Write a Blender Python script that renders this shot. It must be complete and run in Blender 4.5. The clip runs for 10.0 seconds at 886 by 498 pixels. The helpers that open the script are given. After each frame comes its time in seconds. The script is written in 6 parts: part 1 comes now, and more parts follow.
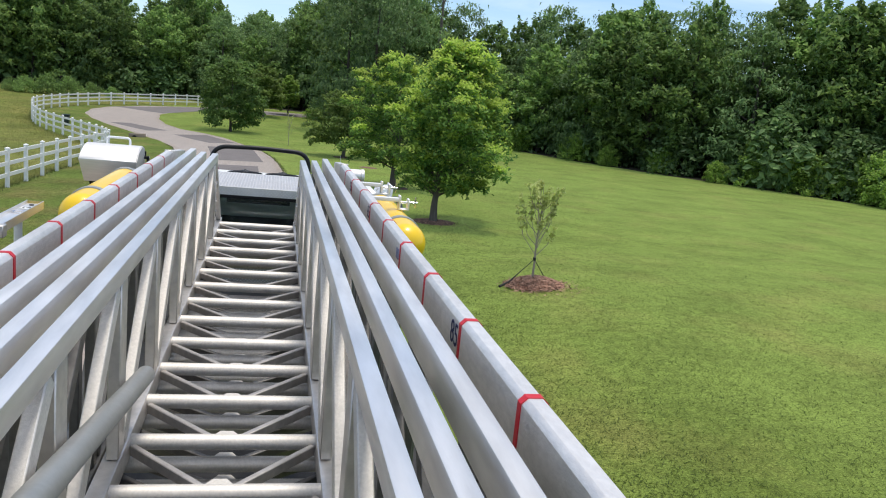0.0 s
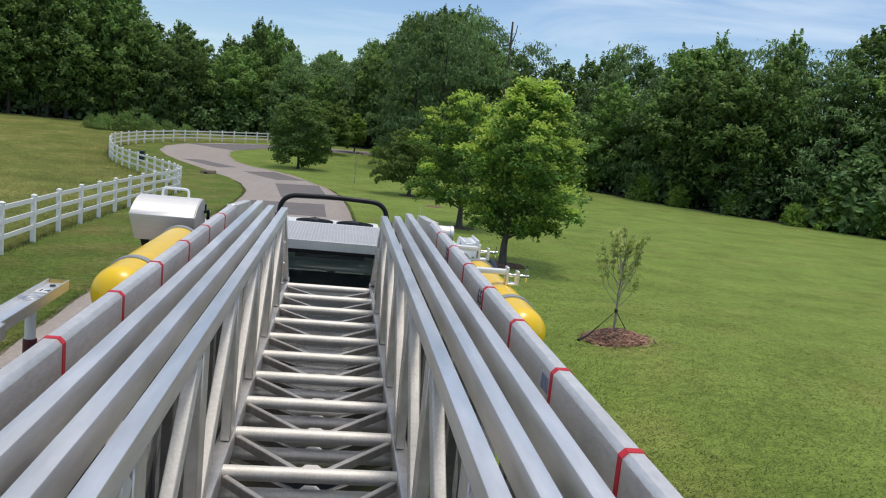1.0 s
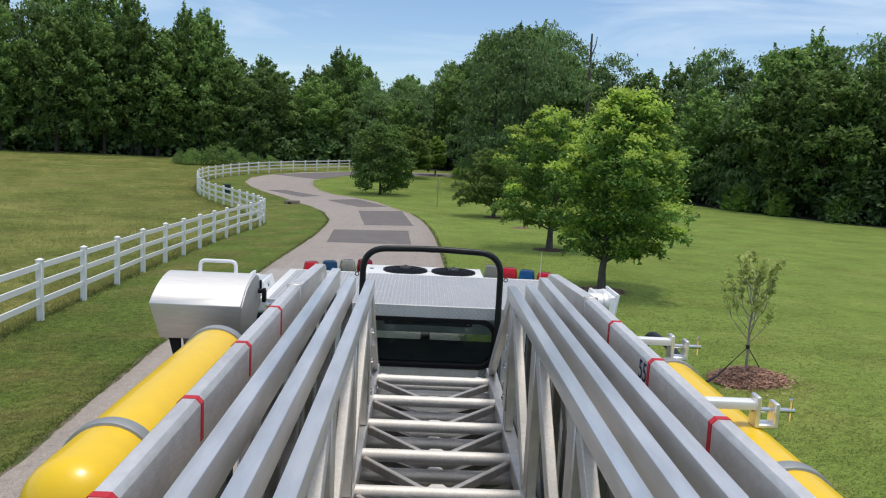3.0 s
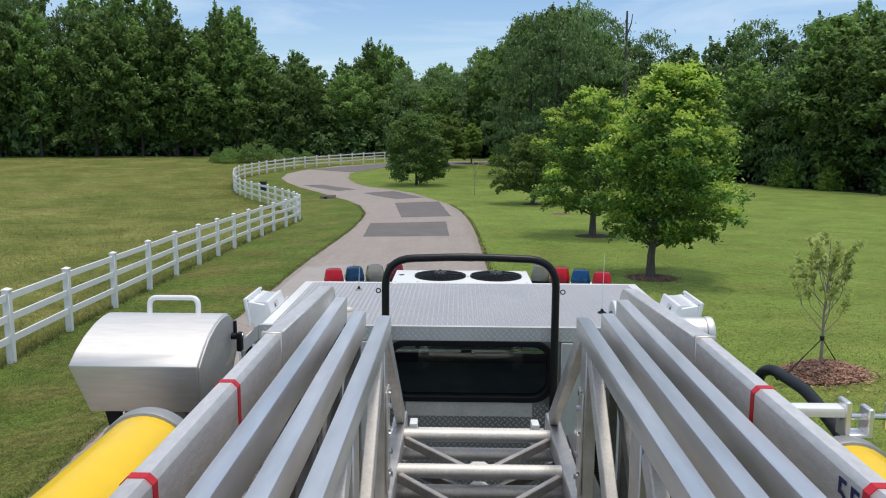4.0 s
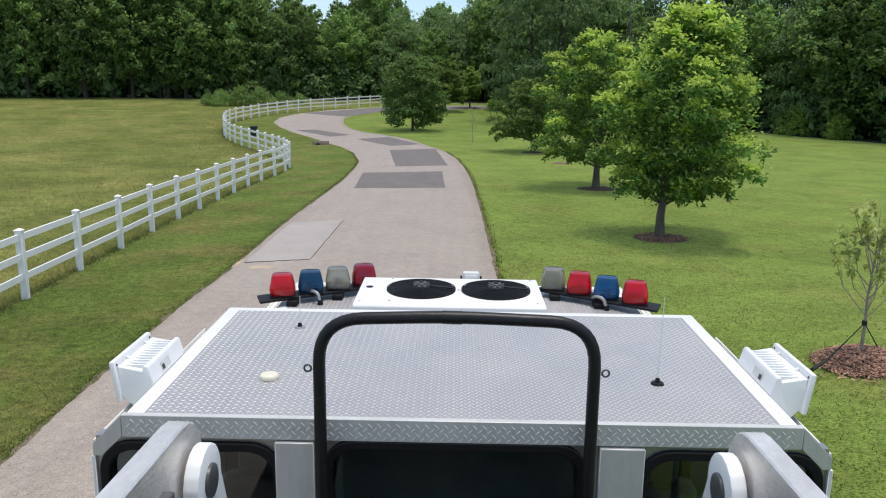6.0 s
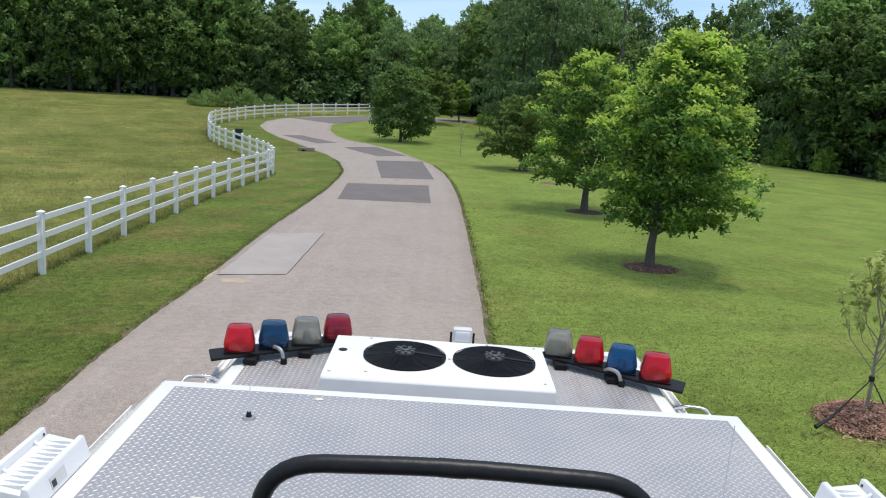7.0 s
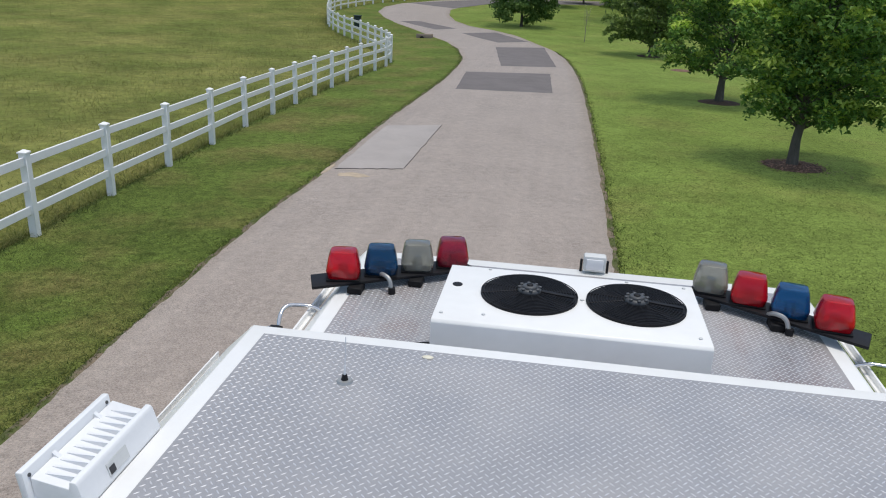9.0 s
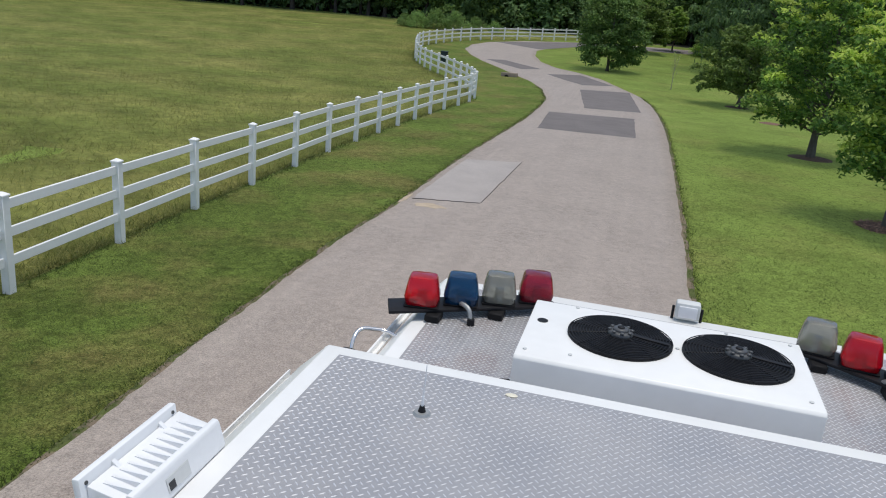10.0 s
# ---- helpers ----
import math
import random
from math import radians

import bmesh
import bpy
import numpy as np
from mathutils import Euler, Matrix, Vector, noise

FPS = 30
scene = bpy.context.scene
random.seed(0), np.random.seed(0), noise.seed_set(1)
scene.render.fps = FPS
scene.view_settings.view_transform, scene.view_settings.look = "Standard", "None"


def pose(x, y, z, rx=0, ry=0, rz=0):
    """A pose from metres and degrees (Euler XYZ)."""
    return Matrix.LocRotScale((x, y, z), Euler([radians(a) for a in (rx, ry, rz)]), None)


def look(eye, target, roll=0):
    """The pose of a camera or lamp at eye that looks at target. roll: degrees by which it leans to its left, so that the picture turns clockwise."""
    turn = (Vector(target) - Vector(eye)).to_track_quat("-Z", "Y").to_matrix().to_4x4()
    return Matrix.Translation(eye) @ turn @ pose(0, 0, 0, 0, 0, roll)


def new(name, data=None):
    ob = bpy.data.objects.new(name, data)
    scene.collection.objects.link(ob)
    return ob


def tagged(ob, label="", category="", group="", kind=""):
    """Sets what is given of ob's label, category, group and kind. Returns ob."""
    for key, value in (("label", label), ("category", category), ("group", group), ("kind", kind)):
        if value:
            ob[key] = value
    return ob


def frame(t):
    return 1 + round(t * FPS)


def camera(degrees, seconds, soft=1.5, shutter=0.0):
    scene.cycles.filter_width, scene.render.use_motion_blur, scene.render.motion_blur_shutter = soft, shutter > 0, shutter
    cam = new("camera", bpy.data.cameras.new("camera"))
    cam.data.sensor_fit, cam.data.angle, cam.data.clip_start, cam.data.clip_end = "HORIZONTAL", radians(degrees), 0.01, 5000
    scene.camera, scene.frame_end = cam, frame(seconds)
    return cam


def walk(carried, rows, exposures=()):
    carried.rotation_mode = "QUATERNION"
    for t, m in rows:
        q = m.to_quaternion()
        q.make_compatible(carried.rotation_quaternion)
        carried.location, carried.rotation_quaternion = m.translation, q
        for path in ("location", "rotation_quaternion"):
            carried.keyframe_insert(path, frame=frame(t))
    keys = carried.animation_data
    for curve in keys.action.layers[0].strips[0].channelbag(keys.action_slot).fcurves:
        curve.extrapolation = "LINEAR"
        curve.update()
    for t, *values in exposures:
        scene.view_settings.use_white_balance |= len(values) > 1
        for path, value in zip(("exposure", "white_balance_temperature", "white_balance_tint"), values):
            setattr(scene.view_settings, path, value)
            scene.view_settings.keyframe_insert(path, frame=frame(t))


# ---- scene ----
cam = camera(58.9, 10.0, 1.1)
PATH = [
    (0, (0.106, 0.17, 4.232), (0.539, 2.087, 3.86), 5.7),
    (0.5, (0.028, 0.688, 4.277), (0.347, 2.642, 3.991), 5.3),
    (1, (0.017, 1.147, 4.26), (0.29, 3.106, 3.965), 5.9),
    (1.5, (-0.022, 1.54, 4.301), (0.07, 3.527, 4.089), 5.9),
    (2, (-0.116, 2.046, 4.32), (-0.071, 4.035, 4.114), 4.8),
    (2.2, (-0.104, 2.19, 4.294), (-0.07, 4.174, 4.041), 4.0),
    (3.3, (-0.114, 3.102, 4.295), (-0.052, 5.084, 4.032), 2.5),
    (3.5, (-0.13, 3.364, 4.333), (-0.091, 5.348, 4.084), 1.7),
    (4, (-0.084, 3.781, 4.265), (-0.123, 5.759, 3.971), 0.3),
    (4.5, (-0.044, 4.179, 4.319), (-0.102, 6.144, 3.952), 2.9),
    (5, (-0.156, 4.624, 4.34), (-0.187, 6.581, 3.925), 3.1),
    (5.5, (-0.179, 4.985, 4.355), (-0.225, 6.931, 3.895), 1.4),
    (6, (-0.027, 5.463, 4.382), (-0.058, 7.415, 3.948), 0.7),
    (6.2, (-0.003, 5.643, 4.418), (-0.028, 7.602, 4.02), 0.7),
    (7.3, (-0.121, 6.448, 4.457), (-0.1, 8.404, 4.042), 4.4),
    (7.5, (-0.095, 6.535, 4.462), (-0.074, 8.478, 3.989), 4.3),
    (8, (-0.067, 6.777, 4.436), (-0.086, 8.648, 3.728), 2.7),
    (8.5, (-0.137, 6.873, 4.456), (-0.303, 8.745, 3.771), 2.4),
    (9, (-0.173, 6.908, 4.448), (-0.433, 8.767, 3.758), 2.5),
    (9.5, (-0.166, 6.955, 4.413), (-0.427, 8.804, 3.695), 4.3),
    (10, (-0.269, 7.044, 4.357), (-0.712, 8.895, 3.743), 5.1),
]
EXPOSURE = [(0.0, 0.16), (0.5, -0.2), (1.0, -0.16), (1.5, -0.1), (2.0, -0.1), (3.5, -0.12), (4.0, -0.1), (4.5, -0.05), (5.0, 0.0), (5.5, 0.05), (6.0, 0.08), (7.5, 0.05), (8.0, -0.08), (8.5, -0.5), (9.0, -0.2), (9.5, -0.2), (10.0, -0.22)]
walk(cam, [(t, look(eye, target, roll)) for t, eye, target, roll in PATH], [(t, stops, 6550 if t < 7 else 6400, 10) for t, stops in EXPOSURE])

# ---- light ----
SUN_UP, SUN_TURN = 83.0, 85.0          # degrees above the horizon; from straight ahead, plus to the right
world = bpy.data.worlds.new("sky")
scene.world = world
world.use_nodes = True
wn = world.node_tree
wn.nodes.clear()
sky = wn.nodes.new("ShaderNodeTexSky")
sky.sky_type = "NISHITA"
sky.sun_disc = False
sky.sun_elevation = radians(SUN_UP)
sky.sun_rotation = radians(SUN_TURN)
sky.air_density, sky.dust_density, sky.ozone_density = 0.9, 0.3, 4.0
tc = wn.nodes.new("ShaderNodeTexCoord")
mp = wn.nodes.new("ShaderNodeMapping")
mp.inputs["Scale"].default_value = (1.0, 1.0, 7.0)
cn = wn.nodes.new("ShaderNodeTexNoise")
cn.inputs["Scale"].default_value = 2.6
cn.inputs["Detail"].default_value = 7
cn.inputs["Roughness"].default_value = 0.58
cn.inputs["Distortion"].default_value = 0.5
cr = wn.nodes.new("ShaderNodeValToRGB")
cr.color_ramp.elements[0].position = 0.47
cr.color_ramp.elements[0].color = (0, 0, 0, 1)
cr.color_ramp.elements[1].position = 0.74
cr.color_ramp.elements[1].color = (0.75, 0.75, 0.75, 1)
cm = wn.nodes.new("ShaderNodeMixRGB")
cm.inputs["Color2"].default_value = (5.2, 6.2, 7.4, 1)
bg = wn.nodes.new("ShaderNodeBackground")
bg.inputs["Strength"].default_value = 0.15
wo = wn.nodes.new("ShaderNodeOutputWorld")
wn.links.new(tc.outputs["Generated"], mp.inputs["Vector"])
wn.links.new(mp.outputs["Vector"], cn.inputs["Vector"])
wn.links.new(cn.outputs["Fac"], cr.inputs["Fac"])
wn.links.new(cr.outputs["Color"], cm.inputs["Fac"])
wn.links.new(sky.outputs["Color"], cm.inputs["Color1"])
sep = wn.nodes.new("ShaderNodeSeparateXYZ")
high = wn.nodes.new("ShaderNodeMapRange")
high.inputs["From Min"].default_value, high.inputs["From Max"].default_value = 0.30, 0.80
high.inputs["To Max"].default_value = 0.6
veil = wn.nodes.new("ShaderNodeMixRGB")
veil.inputs["Color2"].default_value = (6.3, 6.5, 6.8, 1)      # thin bright cloud added overhead, out of view, to whiten the light
wn.links.new(tc.outputs["Generated"], sep.inputs["Vector"])
wn.links.new(sep.outputs["Z"], high.inputs["Value"])
wn.links.new(high.outputs["Result"], veil.inputs["Fac"])
wn.links.new(cm.outputs["Color"], veil.inputs["Color1"])
wn.links.new(veil.outputs["Color"], bg.inputs["Color"])
wn.links.new(bg.outputs["Background"], wo.inputs["Surface"])

sun = new("sun", bpy.data.lights.new("sun", "SUN"))
sun.data.energy = 2.6
sun.data.angle = radians(14.0)
sun.data.color = (1.0, 0.945, 0.855)
_e, _a = radians(SUN_UP), radians(SUN_TURN)
sun.matrix_world = look((0, 0, 60), Vector((0, 0, 60)) - Vector((math.sin(_a) * math.cos(_e), math.cos(_a) * math.cos(_e), math.sin(_e))))


# ---- materials ----
def material(name, base, rough=0.6, metal=0.0, var=0.15, scale=6.0, fine=60.0, bump=0.0, bump_scale=40.0, spec=0.5,
             stretch=(1, 1, 1), second=None, second_scale=1.2, second_at=(0.5, 0.65), rand=0.0, island=0.0, rough_var=0.0,
             coat=0.0, trans=0.0, sheen=0.0, fine_var=None, streak=0.0, streak_scale=(3.0, 0.09, 1.0), crack=0.0, tuft=0.0, tuft_scale=5.0, sheen_tint=(0.74, 0.84, 0.20)):
    """Principled surface with colour variation at two scales, fine relief, and an optional second colour in blotches."""
    m = bpy.data.materials.new(name)
    m.use_nodes = True
    t = m.node_tree
    N, L = t.nodes, t.links
    p = N["Principled BSDF"]
    co = N.new("ShaderNodeTexCoord")
    mapn = N.new("ShaderNodeMapping")
    mapn.inputs["Scale"].default_value = stretch
    L.new(co.outputs["Object"], mapn.inputs["Vector"])

    def tex(s, detail=4.0, rgh=0.55):
        n = N.new("ShaderNodeTexNoise")
        n.inputs["Scale"].default_value = s
        n.inputs["Detail"].default_value = detail
        n.inputs["Roughness"].default_value = rgh
        L.new(mapn.outputs["Vector"], n.inputs["Vector"])
        return n

    col = N.new("ShaderNodeRGB")
    col.outputs[0].default_value = (*base, 1)
    out = col.outputs[0]
    if second:
        n = tex(second_scale, 6.0, 0.6)
        r = N.new("ShaderNodeMapRange")
        r.inputs["From Min"].default_value, r.inputs["From Max"].default_value = second_at
        L.new(n.outputs["Fac"], r.inputs["Value"])
        mx = N.new("ShaderNodeMixRGB")
        mx.inputs["Color2"].default_value = (*second, 1)
        L.new(r.outputs["Result"], mx.inputs["Fac"])
        L.new(out, mx.inputs["Color1"])
        out = mx.outputs["Color"]
    val = None
    layers = [(scale, var, 4.0, 0.55, 0.25), (fine, var * 0.7 if fine_var is None else fine_var, 4.0, 0.55, 0.25)]
    if tuft:
        layers.append((tuft_scale, tuft, 8.0, 0.78, 0.34))
    for s, k, detail, rgh, edge in layers:
        n = tex(s, detail, rgh)
        r = N.new("ShaderNodeMapRange")
        r.inputs["From Min"].default_value, r.inputs["From Max"].default_value = edge, 1 - edge
        r.inputs["To Min"].default_value, r.inputs["To Max"].default_value = 1 - k, 1 + k
        L.new(n.outputs["Fac"], r.inputs["Value"])
        if val is None:
            val = r.outputs["Result"]
        else:
            mu = N.new("ShaderNodeMath")
            mu.operation = "MULTIPLY"
            L.new(val, mu.inputs[0])
            L.new(r.outputs["Result"], mu.inputs[1])
            val = mu.outputs[0]
    if streak:
        ms = N.new("ShaderNodeMapping")
        ms.inputs["Scale"].default_value = streak_scale
        L.new(co.outputs["Object"], ms.inputs["Vector"])
        n = N.new("ShaderNodeTexNoise")
        n.inputs["Scale"].default_value = 1.0
        n.inputs["Detail"].default_value = 6.0
        L.new(ms.outputs["Vector"], n.inputs["Vector"])
        r = N.new("ShaderNodeMapRange")
        r.inputs["From Min"].default_value, r.inputs["From Max"].default_value = 0.3, 0.7
        r.inputs["To Min"].default_value, r.inputs["To Max"].default_value = 1 - streak, 1 + streak
        L.new(n.outputs["Fac"], r.inputs["Value"])
        mu = N.new("ShaderNodeMath")
        mu.operation = "MULTIPLY"
        L.new(val, mu.inputs[0])
        L.new(r.outputs["Result"], mu.inputs[1])
        val = mu.outputs[0]
    if crack:
        vo = N.new("ShaderNodeTexVoronoi")
        vo.feature = "DISTANCE_TO_EDGE"
        vo.inputs["Scale"].default_value = 9.0
        vo.inputs["Randomness"].default_value = 1.0
        wv = N.new("ShaderNodeVectorMath")
        wv.operation = "MULTIPLY_ADD"
        wn_ = tex(14.0, 3.0)
        L.new(wn_.outputs["Color"], wv.inputs[0])
        wv.inputs[1].default_value = (0.09, 0.09, 0.0)
        L.new(co.outputs["Object"], wv.inputs[2])
        L.new(wv.outputs["Vector"], vo.inputs["Vector"])
        r = N.new("ShaderNodeMapRange")
        r.inputs["From Min"].default_value, r.inputs["From Max"].default_value = 0.02, 0.10
        r.inputs["To Min"].default_value, r.inputs["To Max"].default_value = 1 - crack, 1.0
        L.new(vo.outputs["Distance"], r.inputs["Value"])
        mn = tex(0.55, 3.0)
        mr = N.new("ShaderNodeMapRange")
        mr.inputs["From Min"].default_value, mr.inputs["From Max"].default_value = 0.48, 0.62
        L.new(mn.outputs["Fac"], mr.inputs["Value"])
        mx = N.new("ShaderNodeMix")
        mx.inputs["A"].default_value = 1.0
        L.new(mr.outputs["Result"], mx.inputs["Factor"])
        L.new(r.outputs["Result"], mx.inputs["B"])
        mu = N.new("ShaderNodeMath")
        mu.operation = "MULTIPLY"
        L.new(val, mu.inputs[0])
        L.new(mx.outputs["Result"], mu.inputs[1])
        val = mu.outputs[0]
    for amount, node, sock in ((rand, "ShaderNodeObjectInfo", "Random"), (island, "ShaderNodeNewGeometry", "Random Per Island")):
        if amount:
            g = N.new(node)
            r = N.new("ShaderNodeMapRange")
            r.inputs["To Min"].default_value, r.inputs["To Max"].default_value = 1 - amount, 1 + amount
            L.new(g.outputs[sock], r.inputs["Value"])
            mu = N.new("ShaderNodeMath")
            mu.operation = "MULTIPLY"
            L.new(val, mu.inputs[0])
            L.new(r.outputs["Result"], mu.inputs[1])
            val = mu.outputs[0]
    sc = N.new("ShaderNodeVectorMath")
    sc.operation = "SCALE"
    L.new(out, sc.inputs[0])
    L.new(val, sc.inputs["Scale"])
    L.new(sc.outputs["Vector"], p.inputs["Base Color"])
    p.inputs["Roughness"].default_value = rough
    p.inputs["Metallic"].default_value = metal
    p.inputs["Specular IOR Level"].default_value = spec
    p.inputs["Coat Weight"].default_value = coat
    p.inputs["Transmission Weight"].default_value = trans
    if sheen:
        r = N.new("ShaderNodeMapRange")
        r.inputs["From Min"].default_value, r.inputs["From Max"].default_value = 0.2, 1.5
        r.inputs["To Min"].default_value, r.inputs["To Max"].default_value = 0.31 * sheen, sheen
        L.new(val, r.inputs["Value"])
        L.new(r.outputs["Result"], p.inputs["Sheen Weight"])
        p.inputs["Sheen Roughness"].default_value = 0.62
        p.inputs["Sheen Tint"].default_value = (*sheen_tint, 1)
    if rough_var:
        n = tex(scale * 1.7)
        r = N.new("ShaderNodeMapRange")
        r.inputs["From Min"].default_value, r.inputs["From Max"].default_value = 0.3, 0.7
        r.inputs["To Min"].default_value, r.inputs["To Max"].default_value = rough - rough_var, rough + rough_var
        L.new(n.outputs["Fac"], r.inputs["Value"])
        L.new(r.outputs["Result"], p.inputs["Roughness"])
    if bump:
        n = tex(bump_scale, 5.0, 0.6)
        b = N.new("ShaderNodeBump")
        b.inputs["Strength"].default_value = bump
        b.inputs["Distance"].default_value = 0.02
        L.new(n.outputs["Fac"], b.inputs["Height"])
        L.new(b.outputs["Normal"], p.inputs["Normal"])
    return m


def leaf_material(name, dark, light, thin=0.35, rand=0.18):
    """Foliage: each leaf takes its own green, and lets some light through."""
    m = bpy.data.materials.new(name)
    m.use_nodes = True
    t = m.node_tree
    N, L = t.nodes, t.links
    p = N["Principled BSDF"]
    g = N.new("ShaderNodeNewGeometry")
    ramp = N.new("ShaderNodeValToRGB")
    ramp.color_ramp.elements[0].color = (*dark, 1)
    ramp.color_ramp.elements[1].color = (*light, 1)
    L.new(g.outputs["Random Per Island"], ramp.inputs["Fac"])
    o = N.new("ShaderNodeObjectInfo")
    r = N.new("ShaderNodeMapRange")
    r.inputs["To Min"].default_value, r.inputs["To Max"].default_value = 1 - rand, 1 + rand
    L.new(o.outputs["Random"], r.inputs["Value"])
    co = N.new("ShaderNodeTexCoord")
    n = N.new("ShaderNodeTexNoise")
    n.inputs["Scale"].default_value = 0.9
    L.new(co.outputs["Object"], n.inputs["Vector"])
    r2 = N.new("ShaderNodeMapRange")
    r2.inputs["From Min"].default_value, r2.inputs["From Max"].default_value = 0.3, 0.7
    r2.inputs["To Min"].default_value, r2.inputs["To Max"].default_value = 0.72, 1.28
    L.new(n.outputs["Fac"], r2.inputs["Value"])
    mu = N.new("ShaderNodeMath")
    mu.operation = "MULTIPLY"
    L.new(r.outputs["Result"], mu.inputs[0])
    L.new(r2.outputs["Result"], mu.inputs[1])
    sc = N.new("ShaderNodeVectorMath")
    sc.operation = "SCALE"
    L.new(ramp.outputs["Color"], sc.inputs[0])
    L.new(mu.outputs[0], sc.inputs["Scale"])
    L.new(sc.outputs["Vector"], p.inputs["Base Color"])
    p.inputs["Roughness"].default_value = 0.55
    p.inputs["Specular IOR Level"].default_value = 0.3
    tr = N.new("ShaderNodeBsdfTranslucent")
    L.new(sc.outputs["Vector"], tr.inputs["Color"])
    mix = N.new("ShaderNodeMixShader")
    mix.inputs["Fac"].default_value = thin
    L.new(p.outputs["BSDF"], mix.inputs[1])
    L.new(tr.outputs["BSDF"], mix.inputs[2])
    L.new(mix.outputs["Shader"], N["Material Output"].inputs["Surface"])
    return m


LAWN = material("lawn", (0.069, 0.112, 0.0178), 0.95, var=0.32, scale=0.45, fine=30.0, fine_var=0.55, bump=0.8, bump_scale=40.0, spec=0.1,
                second=(0.150, 0.118, 0.042), second_scale=0.35, second_at=(0.50, 0.78), sheen=1.0, tuft=0.34, tuft_scale=4.5)
VERGE = material("verge", (0.046, 0.077, 0.012), 0.95, var=0.34, scale=0.5, fine=38.0, fine_var=0.55, bump=0.9, bump_scale=40.0, spec=0.1,
                 second=(0.112, 0.082, 0.034), second_scale=0.45, second_at=(0.46, 0.66), sheen=0.55, tuft=0.55, tuft_scale=5.0)
MEADOW = material("meadow", (0.097, 0.111, 0.025), 0.95, var=0.34, scale=0.33, fine=5.0, bump=0.8, bump_scale=14.0, spec=0.1,
                  second=(0.180, 0.160, 0.052), second_scale=0.16, second_at=(0.42, 0.66), sheen=0.36, tuft=0.38, tuft_scale=1.6)
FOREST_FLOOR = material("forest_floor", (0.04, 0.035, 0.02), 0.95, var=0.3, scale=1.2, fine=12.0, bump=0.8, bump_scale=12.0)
ASPHALT = material("old_asphalt", (0.325, 0.270, 0.229), 0.9, sheen=0.8, sheen_tint=(0.95, 0.82, 0.72), tuft=0.16, tuft_scale=7.0, var=0.10, scale=5.0, fine=55.0, fine_var=0.42, bump=1.0, bump_scale=38.0, spec=0.25, streak=0.06, crack=0.22,
                   second=(0.278, 0.228, 0.192), second_scale=0.9, second_at=(0.45, 0.85))
PATCH_GREY = material("patch_asphalt", (0.335, 0.292, 0.260), 0.9, sheen=0.8, sheen_tint=(0.95, 0.85, 0.77), var=0.14, scale=1.0, fine=80.0, bump=0.35, bump_scale=90.0, spec=0.25)
PATCH_DARK = material("dark_patch_asphalt", (0.165, 0.15, 0.148), 0.9, var=0.14, scale=1.2, fine=80.0, bump=0.4, bump_scale=90.0, spec=0.25)
SEAM = material("seam", (0.09, 0.085, 0.08), 0.9, var=0.2)
SAND = material("sandy_grit", (0.42, 0.34, 0.25), 0.95, var=0.2, scale=5.0, fine=90.0, bump=0.4)
VINYL = material("white_vinyl", (0.87, 0.87, 0.855), 0.42, var=0.03, scale=2.0, fine=20.0, second=(0.76, 0.76, 0.73), second_scale=3.0, second_at=(0.6, 0.85))
DIRT = material("bare_earth", (0.20, 0.155, 0.105), 0.95, var=0.3, scale=4.0, fine=30.0, bump=0.8, bump_scale=40.0, second=(0.09, 0.11, 0.025), second_scale=2.5, second_at=(0.45, 0.55))
MULCH = material("mulch", (0.165, 0.098, 0.066), 0.95, var=0.35, scale=9.0, fine=45.0, bump=1.0, bump_scale=30.0)
CHIPS = material("mulch_chips", (0.40, 0.235, 0.165), 0.9, var=0.25, island=0.55)
BARK = material("bark", (0.125, 0.108, 0.09), 0.95, var=0.3, scale=5.0, fine=30.0, bump=1.0, bump_scale=14.0, stretch=(1, 1, 0.25))
STRAP = material("black_strap", (0.02, 0.02, 0.02), 0.8, var=0.1)
CONCRETE = material("stained_concrete", (0.27, 0.22, 0.17), 0.9, var=0.15, scale=3.0, fine=40.0, bump=0.4)
GREEN_PAINT = material("dark_green_plastic", (0.012, 0.03, 0.026), 0.5, var=0.1)

ALU = material("brushed_aluminium", (0.88, 0.855, 0.835), 0.42, metal=0.92, var=0.14, scale=3.0, fine=24.0, bump=0.06, bump_scale=60.0,
               stretch=(1, 0.18, 1), rough_var=0.08, second=(0.74, 0.71, 0.68), second_scale=5.0, second_at=(0.50, 0.72))
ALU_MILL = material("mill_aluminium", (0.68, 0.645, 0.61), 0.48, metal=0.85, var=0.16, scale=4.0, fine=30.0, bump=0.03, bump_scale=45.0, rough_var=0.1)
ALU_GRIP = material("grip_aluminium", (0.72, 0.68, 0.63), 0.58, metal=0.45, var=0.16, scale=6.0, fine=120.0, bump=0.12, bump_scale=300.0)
ALU_CAP = material("scuffed_aluminium", (0.83, 0.79, 0.755), 0.42, metal=0.70, var=0.14, scale=5.0, fine=60.0, bump=0.15, bump_scale=120.0, stretch=(1, 0.4, 1), second=(0.70, 0.66, 0.625), second_scale=4.0, second_at=(0.50, 0.70))
ALU_SHEET = material("grey_cover_sheet", (0.60, 0.60, 0.59), 0.52, metal=0.35, var=0.10, scale=3.0, fine=50.0, bump=0.04, bump_scale=80.0, stretch=(1, 1, 0.2))
ALU_BRACE = material("flat_bar_aluminium", (0.47, 0.44, 0.415), 0.5, metal=0.6, var=0.18, scale=5.0, fine=40.0, bump=0.08)
